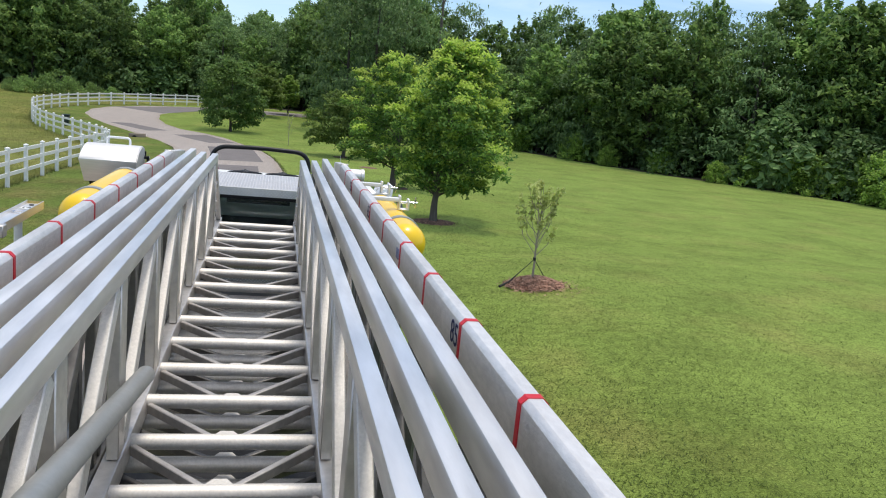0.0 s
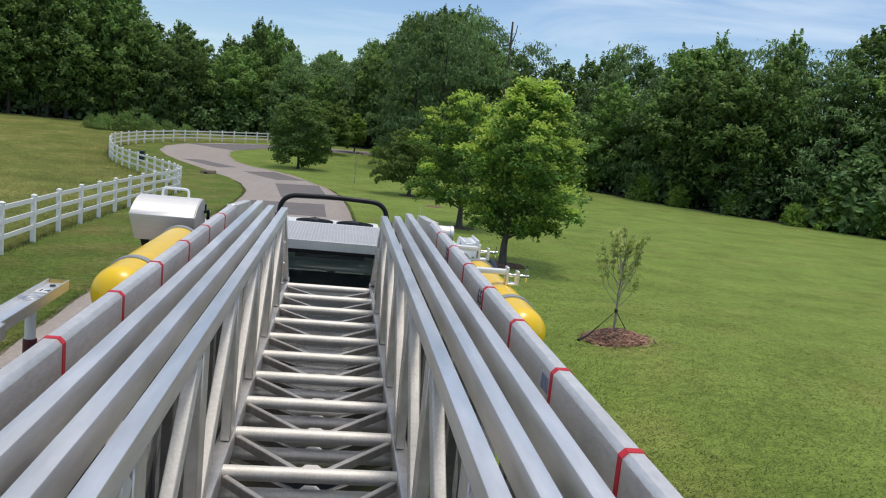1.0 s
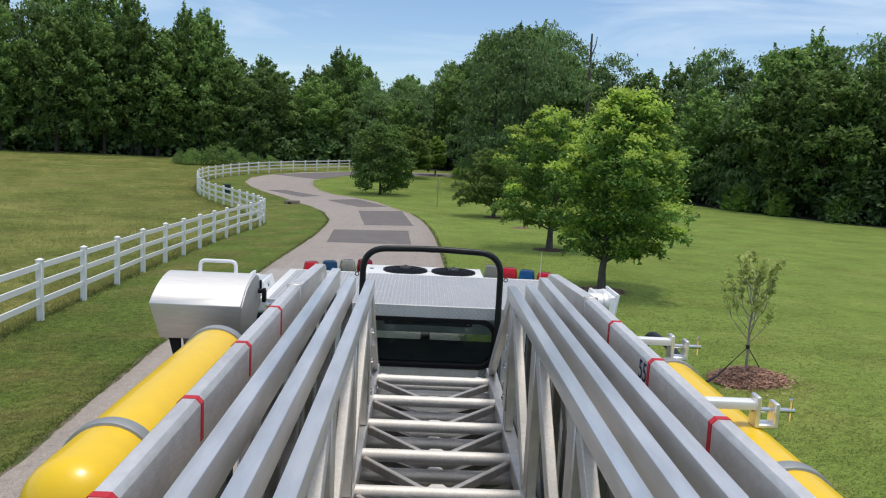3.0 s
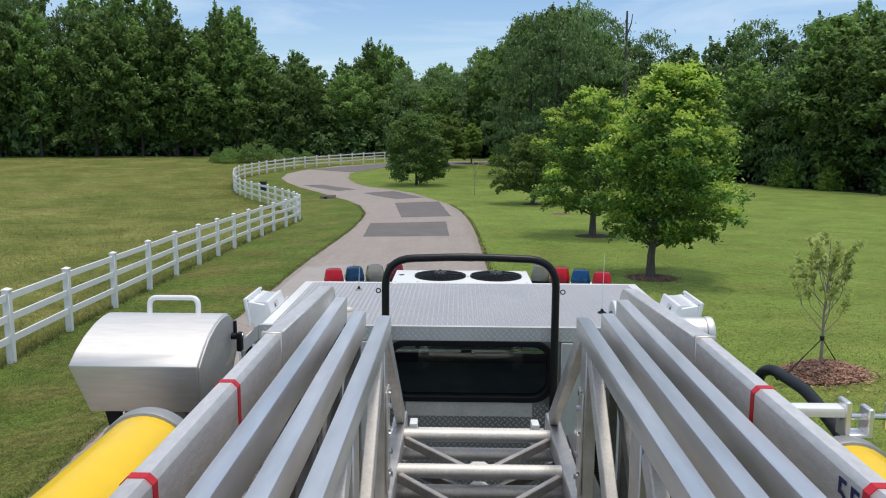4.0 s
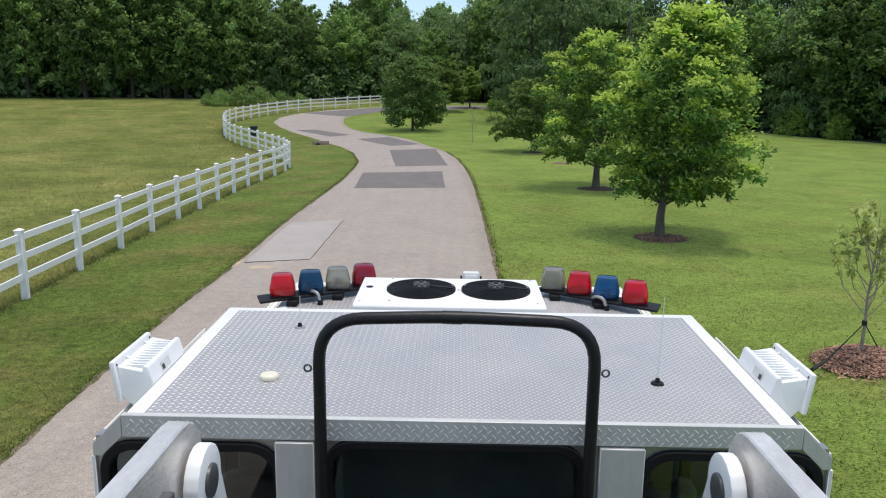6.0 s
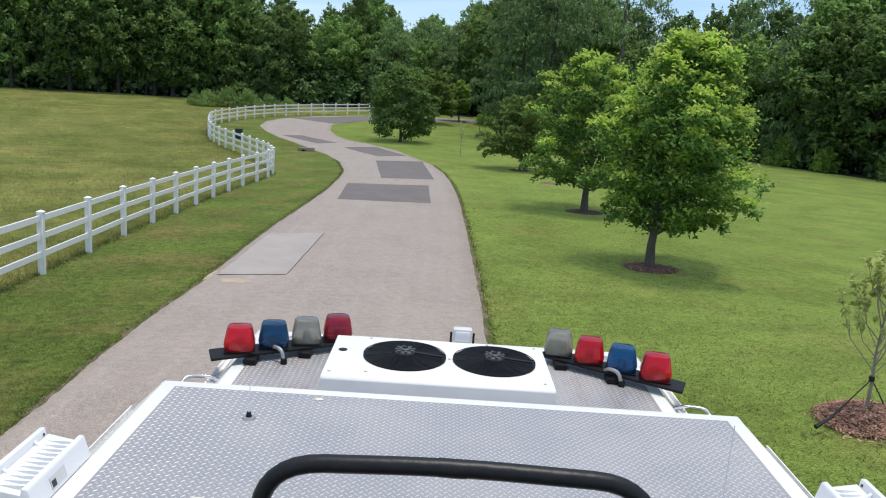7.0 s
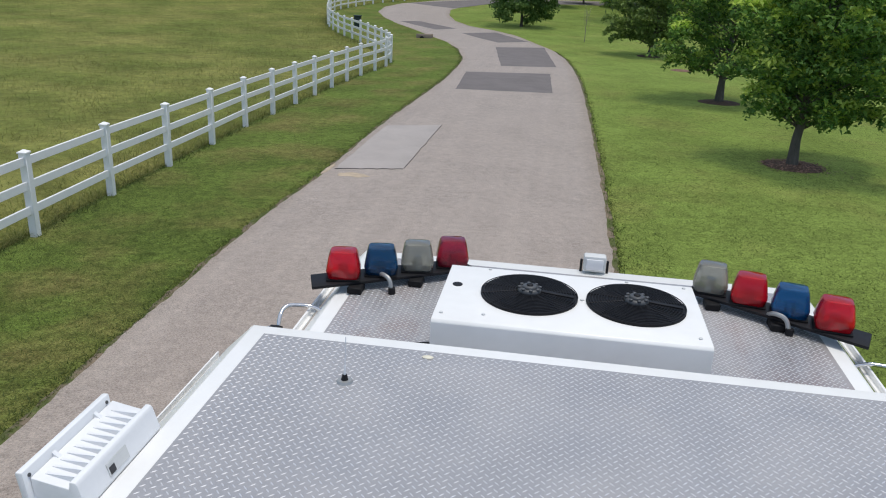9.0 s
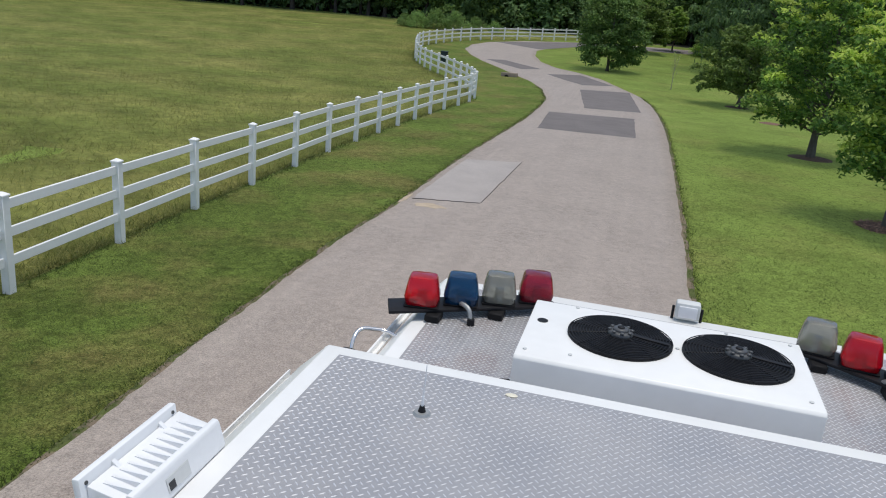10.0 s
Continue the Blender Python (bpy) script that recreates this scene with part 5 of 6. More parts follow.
# lower front roof
FR = 2.90
bm = prism([(-1.26, 2.80), (-1.17, FR), (1.17, FR), (1.26, 2.80), (1.26, 2.70), (-1.26, 2.70)], "y", 9.3205, 10.96, 0.008, 2)
front = part("front_roof", bm, WHITE_PAINT, truck, "white painted front cab roof")
bm = box(-1.10, 1.10, 9.33, 10.86, FR - 0.004, FR + 0.004, 0.0015, 1)
part("roof_tread", bm, TREAD_WORN, front, "silver tread-plate roof panel")
lug_part(front, [((-1.09, 9.34, FR + 0.004), (1, 0, 0), (0, 1, 0), (0, 0, 1), 2.18, 1.5)])
for sx in (-1, 1):
    bm = prism([(sx * 1.26, 2.805), (sx * 1.285, 2.805), (sx * 1.285, 2.84), (sx * 1.275, 2.84), (sx * 1.275, 2.815), (sx * 1.26, 2.815)], "y", 9.33, 10.9)
    part("gutter", bm, WHITE_PAINT, front)
bm = box(-1.19, 1.19, 9.300, 9.3195, FR - 0.1, CR - 0.008)
part("roof_step", bm, WHITE_PAINT, front)
bm = box(-1.25, 1.25, 9.362, 11.2, 0.7, 1.50, 0.03, 2)
part("front_cab", bm, WHITE_PAINT, truck, "white painted front cab body")
for sx in (-1, 1):
    bm = prism([(9.362, 1.505), (11.20, 1.505), (11.235, 1.75), (11.0, 2.695), (9.362, 2.695)], "x", *sorted((sx * 1.21, sx * 1.25)), 0.004, 1)
    part("cab_side", bm, WHITE_PAINT, truck)
bm = prism([(11.16, 1.505), (11.20, 1.505), (11.235, 1.75), (11.14, 2.17), (11.10, 2.17), (11.195, 1.75)], "x", -1.205, 1.205, 0, 1)
prism([(11.02, 2.61), (11.06, 2.61), (11.04, 2.695), (11.0, 2.695)], "x", -1.205, 1.205, 0, 1, bm)
for xa, xb in ((-1.205, -1.12), (-0.05, 0.05), (1.12, 1.205)):
    prism([(11.10, 2.171), (11.14, 2.171), (11.06, 2.609), (11.02, 2.609)], "x", xa, xb, 0, 1, bm)
ws = part("windscreen_frame", bm, CAB_DARK, truck, "dark split windscreen frame", smooth=20)
for xa, xb in ((-1.12, -0.05), (0.05, 1.12)):
    bm = prism([(11.118, 2.171), (11.124, 2.171), (11.043, 2.609), (11.037, 2.609)], "x", xa, xb)
    g = part("windscreen_pane", bm, GLASS_SHADE, ws, "windscreen glass")
    g.visible_shadow = False
bm = prism([(10.75, 1.505), (11.15, 1.505), (11.15, 1.78), (10.80, 1.86)], "x", -1.2, 1.2, 0.02, 2)
part("dashboard", bm, CAB_DARK, truck, "dark dashboard")

# grab handles and mirror arms outside the front roof
for sx in (-1, 1):
    bm = pipe(bend([(sx * 1.215, 10.235, 2.84), (sx * 1.265, 10.225, 2.865), (sx * 1.385, 10.20, 2.868), (sx * 1.392, 10.13, 2.835), (sx * 1.378, 10.06, 2.72)], 0.045), 0.0095, 12)
    gh = part("mirror_arm", bm, CHROME, truck, "bent chrome mirror arm")
    bm = cyl((sx * 1.387, 10.105, 2.80), (sx * 1.378, 10.06, 2.72), 0.021, seg=12, edge=0.004)
    box(*sorted((sx * 1.372, sx * 1.418)), 10.055, 10.09, 2.785, 2.815, 0.006, 2, bm)
    part("mirror_clamp", bm, BLACK_MATT, gh, "black clamp")
    bm = cyl((sx * 1.415, 10.07, 2.80), (sx * 1.468, 10.03, 2.796), 0.015, 0.006, 12, 0.003)
    part("clamp_bolt", bm, CHROME, gh)

# black hoop behind the cab
bm = pipe(bend([(-0.478, 7.925, 1.9), (-0.474, 7.925, 3.592), (-0.03, 7.925, 3.608), (0.441, 7.925, 3.592), (0.443, 7.925, 1.9)], 0.15, 8), 0.0212, 14)
pipe([(-0.065, 7.925, 3.6055), (-0.03, 7.925, 3.6045), (0.0, 7.925, 3.6045)], 0.0222, 14, bm)
hoop = part("guard_hoop", bm, BLACK_PIPE, truck, "black steel guard hoop with rust spots")
for x in (-0.476, 0.442):
    sg = 1 if x > 0 else -1
    bm = pipe([(x + sg * (0.022 + 0.015 + 0.012 * math.cos(a)), 7.925, 3.42 + 0.012 * math.sin(a)) for a in [k * 2 * math.pi / 12 for k in range(13)]], 0.0035, 6)
    part("eyelet", bm, FAN_GREY, hoop, "small dark steel eyelet")

# roof antennas and the cream dome
for (x, y, h, pale) in ((-0.756, 8.996, 0.16, True), (0.776, 8.376, 0.36, False)):
    bm = cyl((x, y, CR + 0.004), (x, y, CR + 0.012), 0.027, 0.022, 20)
    an = part("antenna", bm, GREY_BAND if pale else BLACK_MATT, truck, "small roof antenna with a thin whip")
    bm = cyl((x, y, CR + 0.011), (x, y, CR + 0.030), 0.012, 0.007, 14)
    part("antenna_foot", bm, BLACK_MATT, an)
    bm = cyl((x, y, CR + 0.029), (x + 0.004, y, CR + h), 0.0020, 0.0013, 6)
    cyl((x, y, CR + 0.029), (x + 0.001, y, CR + 0.029 + 0.2 * h), 0.0045, 0.003, 8, 0, bm)
    part("whip", bm, WHITE_PLASTIC, an)
bm = cyl((-0.752, 8.361, CR + 0.004), (-0.752, 8.361, CR + 0.024), 0.040, 0.035, 28, 0.006)
part("antenna_dome", bm, CREAM, truck, "round cream antenna dome")
bm = bmesh.new()
bmesh.ops.create_uvsphere(bm, u_segments=10, v_segments=6, radius=0.02, matrix=Matrix.Translation((-0.53, 9.21, CR + 0.006)) @ Matrix.Diagonal((1.0, 0.6, 0.2, 1)))
part("sealant_dab", bm, CREAM, roof, "dab of pale sealant")

# ---- air conditioner on the front roof ----
AX0, AX1, AY0, AY1, AZ = -0.602, 0.492, 9.70, 10.33, 3.112
ac = thing("air_conditioner", (-0.055, 10.0, FR + 0.004), "white twin-fan air conditioner on the cab roof", "air conditioner")
bm = prism([(AY0, FR + 0.004), (AY0, AZ - 0.012), (AY0 + 0.012, AZ), (AY1 - 0.02, AZ), (AY1, AZ - 0.02), (AY1, FR + 0.004)], "x", AX0, AX1, 0.004, 2)
part("housing", bm, WHITE_PAINT, ac, "white metal housing")
for fx in (-0.228, 0.222):
    fy, fr_ = 10.035, 0.208
    bm = cyl((fx, fy, AZ), (fx, fy, AZ + 0.006), fr_, seg=48)
    fan = part("fan", bm, BLACK_MATT, ac, "black round fan with ring guard")
    for k in range(1, 14):
        bm = bmesh.new()
        rr = 0.05 + (fr_ - 0.052) * k / 13
        pipe([(fx + rr * math.cos(a), fy + rr * math.sin(a), AZ + 0.012 + 0.012 * (1 - (rr / fr_) ** 2)) for a in [i * 2 * math.pi / 48 for i in range(49)]], 0.0023, 5, bm)
        part("guard_ring", bm, BLACK_MATT, fan)
    bm = bmesh.new()
    for k in range(12):
        a = k * math.pi / 6 + 0.2
        pipe([(fx + 0.04 * math.cos(a), fy + 0.04 * math.sin(a), AZ + 0.024), (fx + fr_ * math.cos(a), fy + fr_ * math.sin(a), AZ + 0.009)], 0.0028, 5, bm)
    part("guard_spokes", bm, BLACK_MATT, fan)
    bm = cyl((fx, fy, AZ + 0.02), (fx, fy, AZ + 0.038), 0.054, 0.048, 20, 0.006)
    cyl((fx, fy, AZ + 0.036), (fx, fy, AZ + 0.048), 0.034, 0.030, 16, 0.004, bm)
    for k in range(8):
        a = k * math.pi / 4 + 0.15
        box(fx + 0.044 * math.cos(a) - 0.008, fx + 0.044 * math.cos(a) + 0.008, fy + 0.044 * math.sin(a) - 0.007, fy + 0.044 * math.sin(a) + 0.007, AZ + 0.034, AZ + 0.044, 0.003, 1, bm)
    part("hub", bm, FAN_GREY, fan, "grey motor cap")
    bm = beam((fx, fy, AZ + 0.03), (fx + 0.19, fy - 0.02, AZ + 0.018), 0.022, 0.008, 0.002)
    cyl((fx, fy, AZ + 0.047), (fx, fy, AZ + 0.054), 0.016, 0.013, 14, 0.003, bm)
    part("motor_strut", bm, BLACK_MATT, fan)
bm = cyl((-0.545, 10.08, AZ), (-0.545, 10.08, AZ + 0.003), 0.022, seg=20)
part("hole_plug", bm, BLACK_MATT, ac)
screws = [(-0.57, 9.77), (0.45, 9.77), (-0.42, 10.29), (-0.003, 10.035), (0.2, 10.29), (0.45, 10.28), (-0.4, 9.79)]
bm = cyl((0, 0, 0), (0, 0, 0.005), 0.008, seg=10)
sc0 = None
for x, y in screws:
    if sc0 is None:
        bmesh.ops.translate(bm, verts=bm.verts, vec=(x, y, AZ))
        sc0 = part("screw", bm, LIGHT_LABEL, ac)
        x00, y00 = x, y
    else:
        again(sc0, ac, (x - x00, y - y00, 0))
bm = prism([(-0.76, FR + 0.004), (-0.608, FR + 0.004), (-0.608, FR + 0.085), (-0.76, FR + 0.06)], "y", 9.71, 9.76, 0.006, 1)
part("cable_cover", bm, RUBBER, ac, "black rubber cable cover")

# work lamp at the front edge
wl = thing("work_lamp", (0.09, 10.9, FR), "small pale grey work lamp at the front of the roof", "lamp")
bm = box(0.03, 0.15, 10.90, 10.97, FR + 0.01, FR + 0.10, 0.012)
part("head", bm, LIGHT_LABEL, wl)
bm = box(0.045, 0.135, 10.892, 10.90, FR + 0.025, FR + 0.085, 0.003)
part("back_plate", bm, WHITE_PLASTIC, wl)
bm = pipe([(0.02, 10.935, FR), (0.02, 10.935, FR + 0.07)], 0.007, 6)
part("bracket", bm, BLACK_MATT, wl)
bm = pipe([(0.16, 10.935, FR), (0.16, 10.935, FR + 0.07)], 0.007, 6)
part("bracket", bm, BLACK_MATT, wl)


# ---- beacon bars ----
def beacon_bar(ends, colours, label, gland=0.30):
    (xa, ya), (xb, yb) = ends
    z = FR + 0.055
    bar = thing("beacon_bar", ((xa + xb) / 2, (ya + yb) / 2, FR + 0.004), label, "beacon bar", "beacon bars")
    d = Vector((xb - xa, yb - ya, 0)).normalized()
    s = Vector((-d.y, d.x, 0))
    a, b = Vector((xa, ya, 0)), Vector((xb, yb, 0))
    oa, ob_ = (0.18, 0.10) if xa < 0 else (0.10, 0.18)
    ring = [a - s * 0.085 - d * oa, b - s * 0.085 + d * ob_, b + s * 0.075 + d * (ob_ - 0.03), a + s * 0.075 - d * (oa - 0.03)]
    bm = prism([(p.x, p.y) for p in ring], "z", z - 0.016, z, 0.004, 2)
    base = part("base_plate", bm, BLACK_MATT, bar, "black mounting plate")
    for t in (0.08, 0.62):
        p = a.lerp(b, t) - s * 0.07
        bm = box(p.x - 0.035, p.x + 0.035, p.y - 0.06, p.y + 0.03, FR + 0.004, z - 0.015, 0.006, 1)
        part("foot", bm, RUBBER, base)
    p = a.lerp(b, gland) - s * 0.11
    bm = pipe(bend([(p.x - 0.03, p.y + 0.07, z), (p.x - 0.02, p.y + 0.02, z + 0.03), (p.x + 0.03, p.y - 0.01, z + 0.02), (p.x + 0.045, p.y - 0.03, FR + 0.004)], 0.03), 0.011, 8)
    part("cable", bm, GREY_BAND, base)
    bm = cyl((p.x + 0.045, p.y - 0.03, FR + 0.004), (p.x + 0.045, p.y - 0.03, FR + 0.035), 0.019, 0.017, 12)
    part("cable_gland", bm, BLACK_MATT, base)
    ang = math.atan2(d.y, d.x)
    for k, mat in enumerate(colours):
        c = a.lerp(b, k / (len(colours) - 1))
        bm = bmesh.new()
        loops = []
        for lw, ld, lz, lr in ((0.148, 0.130, 0.006, 0.026), (0.168, 0.148, 0.045, 0.034), (0.160, 0.140, 0.070, 0.034), (0.138, 0.116, 0.128, 0.030), (0.124, 0.102, 0.141, 0.026), (0.096, 0.076, 0.146, 0.020)):
            loops.append([bm.verts.new((px, py, lz)) for px, py in round_rect(-lw / 2, lw / 2, -ld / 2, ld / 2, lr, 4)])
        for la, lb in zip(loops, loops[1:]):
            for q in range(len(la)):
                bm.faces.new((la[q], la[(q + 1) % len(la)], lb[(q + 1) % len(la)], lb[q]))
        bm.faces.new(loops[0][::-1])
        bm.faces.new(loops[-1])
        bmesh.ops.transform(bm, matrix=Matrix.Translation((c.x, c.y, z)) @ Matrix.Rotation(ang * 0.35, 4, "Z"), verts=bm.verts)
        nm = {LENS_RED: "red", LENS_MAROON: "dark red", LENS_BLUE: "dark blue", LENS_BLUE_LIT: "light-filled blue", LENS_CLEAR: "smoky clear"}[mat]
        lens = part("beacon", bm, mat, bar, nm + " plastic beacon lens")
        bm = cyl((c.x, c.y, z + 0.006), (c.x, c.y, z + 0.07), 0.028, 0.02, 12)
        part("reflector", bm, CHROME, lens)
        bm = box(-0.082, 0.082, -0.072, 0.072, 0.0, 0.010, 0.02, 2)
        bmesh.ops.transform(bm, matrix=Matrix.Translation((c.x, c.y, z)) @ Matrix.Rotation(ang * 0.35, 4, "Z"), verts=bm.verts)
        part("beacon_foot", bm, RUBBER, lens)
    return bar


beacon_bar(((-1.154, 10.41), (-0.654, 10.71)), (LENS_RED, LENS_BLUE, LENS_CLEAR, LENS_MAROON), "four-lens beacon bar slanting across the roof corner")
beacon_bar(((0.65, 10.69), (1.14, 10.37)), (LENS_CLEAR, LENS_RED, LENS_BLUE_LIT, LENS_RED), "four-lens beacon bar slanting across the roof corner", 0.66)


# ---- flood lights on the roof shoulders ----
def flood(sx):
    x = lambda u: sx * u
    fl = thing("flood_light", (x(1.22), 8.47, 3.10), "white cast flood light with cooling fins on the roof edge", "flood light", "flood lights")
    prof = [(x(1.235), 3.105), (x(1.185), 3.20), (x(1.203), 3.262), (x(1.208), 3.270), (x(1.223), 3.270), (x(1.226), 3.250), (x(1.322), 3.268), (x(1.314), 3.150), (x(1.268), 3.105)]
    bm = prism(prof, "y", 8.292, 8.648, 0.003, 2)
    part("housing", bm, WHITE_PLASTIC, fl)
    bm = prism([(x(1.306), 3.130), (x(1.328), 3.292), (x(1.348), 3.290), (x(1.326), 3.128)], "y", 8.275, 8.645, 0.005, 2)
    rim = part("front_frame", bm, WHITE_PLASTIC, fl, "flat white front frame")
    bm = prism([(x(1.328), 3.150), (x(1.345), 3.27), (x(1.351), 3.27), (x(1.334), 3.150)], "y", 8.30, 8.62)
    part("lamp_glass", bm, LENS_CLEAR, rim, "clear lamp glass")
    for y in (8.295, 8.625):
        bm = cyl((x(1.326), y, 3.274), (x(1.323), y, 3.275), 0.005, seg=8)
        part("screw", bm, FAN_GREY, rim, "small dark screw")
    fin = None
    for k in range(11):
        y = 8.318 + k * 0.0285
        if fin is None:
            bm = prism([(x(1.2235), 3.238), (x(1.2235), 3.2665), (x(1.300), 3.2655), (x(1.310), 3.258)], "y", y, y + 0.009)
            fin = part("fin", bm, WHITE_PLASTIC, fl)
        else:
            again(fin, fl, (0, k * 0.0285, 0))
    for y in (8.38, 8.56):
        bm = prism([(x(1.288), 3.252), (x(1.324), 3.279), (x(1.324), 3.250)], "y", y, y + 0.012)
        part("rib", bm, WHITE_PLASTIC, fl)
    tilt = Matrix.Rotation(sx * math.atan2(0.018, 0.062), 4, "Y")
    for nm, mat, y0, y1, z0, z1, off, lab in (("rating_label", LIGHT_LABEL, 8.40, 8.49, -0.016, 0.020, 0.0010, "pale rating label"), ("label_mark", DARK_LABEL, 8.405, 8.428, -0.012, 0.008, 0.0022, "")):
        bm = box(-0.0006, 0.0006, y0, y1, z0, z1)
        bmesh.ops.transform(bm, matrix=Matrix.Translation((x(1.1925 - off), 0, 3.228)) @ tilt, verts=bm.verts)
        part(nm, bm, mat, fl, lab)
    bm = box(*sorted((x(1.19), x(1.262))), 8.33, 8.61, 3.060, 3.125, 0.004)
    part("foot", bm, WHITE_PLASTIC, fl)
    return fl


flood(-1)
flood(1)

# ---- chassis and deck behind the cab ----
bm = box(-1.22, 1.22, -7.5, 7.80, 1.35, 1.95, 0.03)
part("body", bm, BLACK_MATT, truck, "dark body behind the cab")
# shade under the ladder is put into the deck colour
bm = box(-1.20, 1.20, -7.4, 7.78, 1.951, 1.958)
part("deck", bm, DECK, truck, "deck darkened like the shaded gaps under the ladder")
bm = box(-0.45, 0.45, -7.5, 11.0, 0.65, 1.35)
part("chassis", bm, BLACK_MATT, truck)
for y in (10.2, -3.2, -4.5):
    for sx in (-1, 1):
        zt = 0.53 + land(sx * 1.1, y)
        bm = cyl((sx * 0.90, y, zt), (sx * 1.22, y, zt), 0.53, seg=36, edge=0.05)
        wh = part("wheel", bm, TYRE, truck, "black rubber tyre")
        bm = cyl((sx * 1.15, y, zt), (sx * 1.235, y, zt), 0.30, 0.27, 24, 0.02)
        part("rim", bm, CHROME, wh)
bm = cyl((0, 6.6, 1.958), (0, 6.6, 2.25), 0.85, seg=48, edge=0.02)
part("turntable", bm, DECK, truck, "dark round turntable under the ladder")

# ---- the aerial ladder ----
ladder = thing("aerial_ladder", (0, 6.6, 2.25), "bedded four-section aluminium aerial ladder with red marks", "aerial ladder")
TOP = 3.70
Y0 = -3.2
# name, inner and outer face of the top rail, its depth, end of the rail, height of the rungs, half width of the rungs, end of the foot
SECTIONS = [("fly", 0.300, 0.343, 0.058, 6.27, 3.033, 0.30, 7.07),
            ("inner mid", 0.390, 0.432, 0.080, 6.33, 2.953, 0.385, 7.03),
            ("outer mid", 0.484, 0.527, 0.090, 6.55, 2.868, 0.475, 7.03),
            ("base", 0.584, 0.637, 0.160, 7.02, 2.775, 0.565, 7.03)]
RUNG = 0.345
RAILS = {}
# sections outside the fly take the metal with shade in its colour
for si, (nm, xi, xo, dep, ye, zr, hw_, yf) in enumerate(SECTIONS):
    TOP = 3.70 if si == 3 else 3.676
    for sx in (-1, 1):
        x0, x1 = sorted((sx * xi, sx * xo))
        RAILS[si, sx] = part("top_rail", box(x0, x1, Y0, ye if si < 3 else 5.94, TOP - dep, TOP, 0.012 if si == 3 else 0.005, 1 if si == 3 else 2), ALU_CAP if si == 3 else ALU, ladder, "brushed aluminium top rail of the " + nm + " section")
        part("foot_rail", box(*sorted((sx * xi, sx * (xo + 0.012))), Y0, yf, zr - 0.055, zr + 0.027, 0.006, 2), ALU_MILL if si == 0 else ALU_DARKENED, ladder)
    # rungs and K braces
    first = 6.86
    count = int((first - Y0 - 0.1) / RUNG)
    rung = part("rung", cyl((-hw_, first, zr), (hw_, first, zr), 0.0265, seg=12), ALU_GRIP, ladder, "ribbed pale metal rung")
    bl = part("brace", beam((-hw_ + 0.01, first - 0.03, zr - 0.014), (-0.03, first - RUNG + 0.02, zr - 0.014), 0.022, 0.036, 0.003), ALU_BRACE if si == 0 else ALU_DARKENED, ladder)
    br = part("brace", beam((hw_ - 0.01, first - 0.03, zr - 0.014), (0.03, first - RUNG + 0.02, zr - 0.014), 0.022, 0.036, 0.003), ALU_BRACE if si == 0 else ALU_DARKENED, ladder)
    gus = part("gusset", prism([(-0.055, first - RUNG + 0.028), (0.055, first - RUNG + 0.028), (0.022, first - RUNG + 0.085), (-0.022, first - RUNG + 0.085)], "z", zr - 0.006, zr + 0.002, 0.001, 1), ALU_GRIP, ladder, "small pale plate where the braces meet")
    for k in range(1, count):
        again(rung, ladder, (0, -RUNG * k, 0))
        if k < count - 1:
            again(bl, ladder, (0, -RUNG * k, 0))
            again(br, ladder, (0, -RUNG * k, 0))
            again(gus, ladder, (0, -RUNG * k, 0))
    # side trusses
    pitch = 0.71
    for sx in (-1, 1):
        xm = sx * (xi + xo) / 2
        zt, zb = TOP - dep, zr + 0.03
        w = 0.036 if si == 0 else 0.030
        y1 = ye - 0.10
        up = part("upright", box(xm - w / 2, xm + w / 2, y1 - (0.095 if si == 0 else 0.05), y1, zb, zt, 0.003, 1), ALU_MILL if si == 0 else ALU_DARKENED, ladder)
        dg = part("diagonal", beam((xm, y1 - (0.115 if si == 0 else 0.07), zt - 0.01), (xm, y1 - pitch + 0.03, zb + 0.01), 0.062 if si == 0 else 0.05, w * 0.9, 0.003, up=(1, 0, 0)), ALU_GRIP if si == 0 else ALU_DARKENED, ladder)
        for k in range(1, int((y1 - Y0) / pitch)):
            again(up, ladder, (0, -pitch * k, 0))
            again(dg, ladder, (0, -pitch * k, 0))
        if si == 0:
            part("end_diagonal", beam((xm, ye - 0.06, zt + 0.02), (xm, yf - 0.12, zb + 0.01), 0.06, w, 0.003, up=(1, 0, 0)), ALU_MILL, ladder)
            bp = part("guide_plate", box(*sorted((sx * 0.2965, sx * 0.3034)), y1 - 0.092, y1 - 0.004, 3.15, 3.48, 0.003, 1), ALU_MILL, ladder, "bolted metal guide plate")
            bolt = None
            for by, kzs in ((y1 - 0.030, (0.0, 0.075, 0.15, 0.225)), (y1 - 0.072, (0.03, 0.16, 0.29))):
                for kz in kzs:
                    if bolt is None:
                        bolt = part("bolt", cyl((sx * 0.287, by, 3.19), (sx * 0.297, by, 3.19), 0.009, seg=8), CHROME, bp)
                        b0 = by
                    else:
                        again(bolt, bp, (0, by - b0, kz))
    if si == 1:
        # roller in two brackets past the last rung, and a notched grip strip
        for x0, x1 in ((-0.309, -0.272), (0.270, 0.307)):
            part("roller_bracket", box(x0, x1, 7.33, 7.41, 2.77, 2.900, 0.005, 2), WHITE_PLASTIC, ladder, "white roller bracket")
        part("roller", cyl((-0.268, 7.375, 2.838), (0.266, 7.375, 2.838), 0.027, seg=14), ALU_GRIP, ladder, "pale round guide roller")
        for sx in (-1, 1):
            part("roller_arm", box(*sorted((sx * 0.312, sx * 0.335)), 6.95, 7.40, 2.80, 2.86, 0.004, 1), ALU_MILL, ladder)
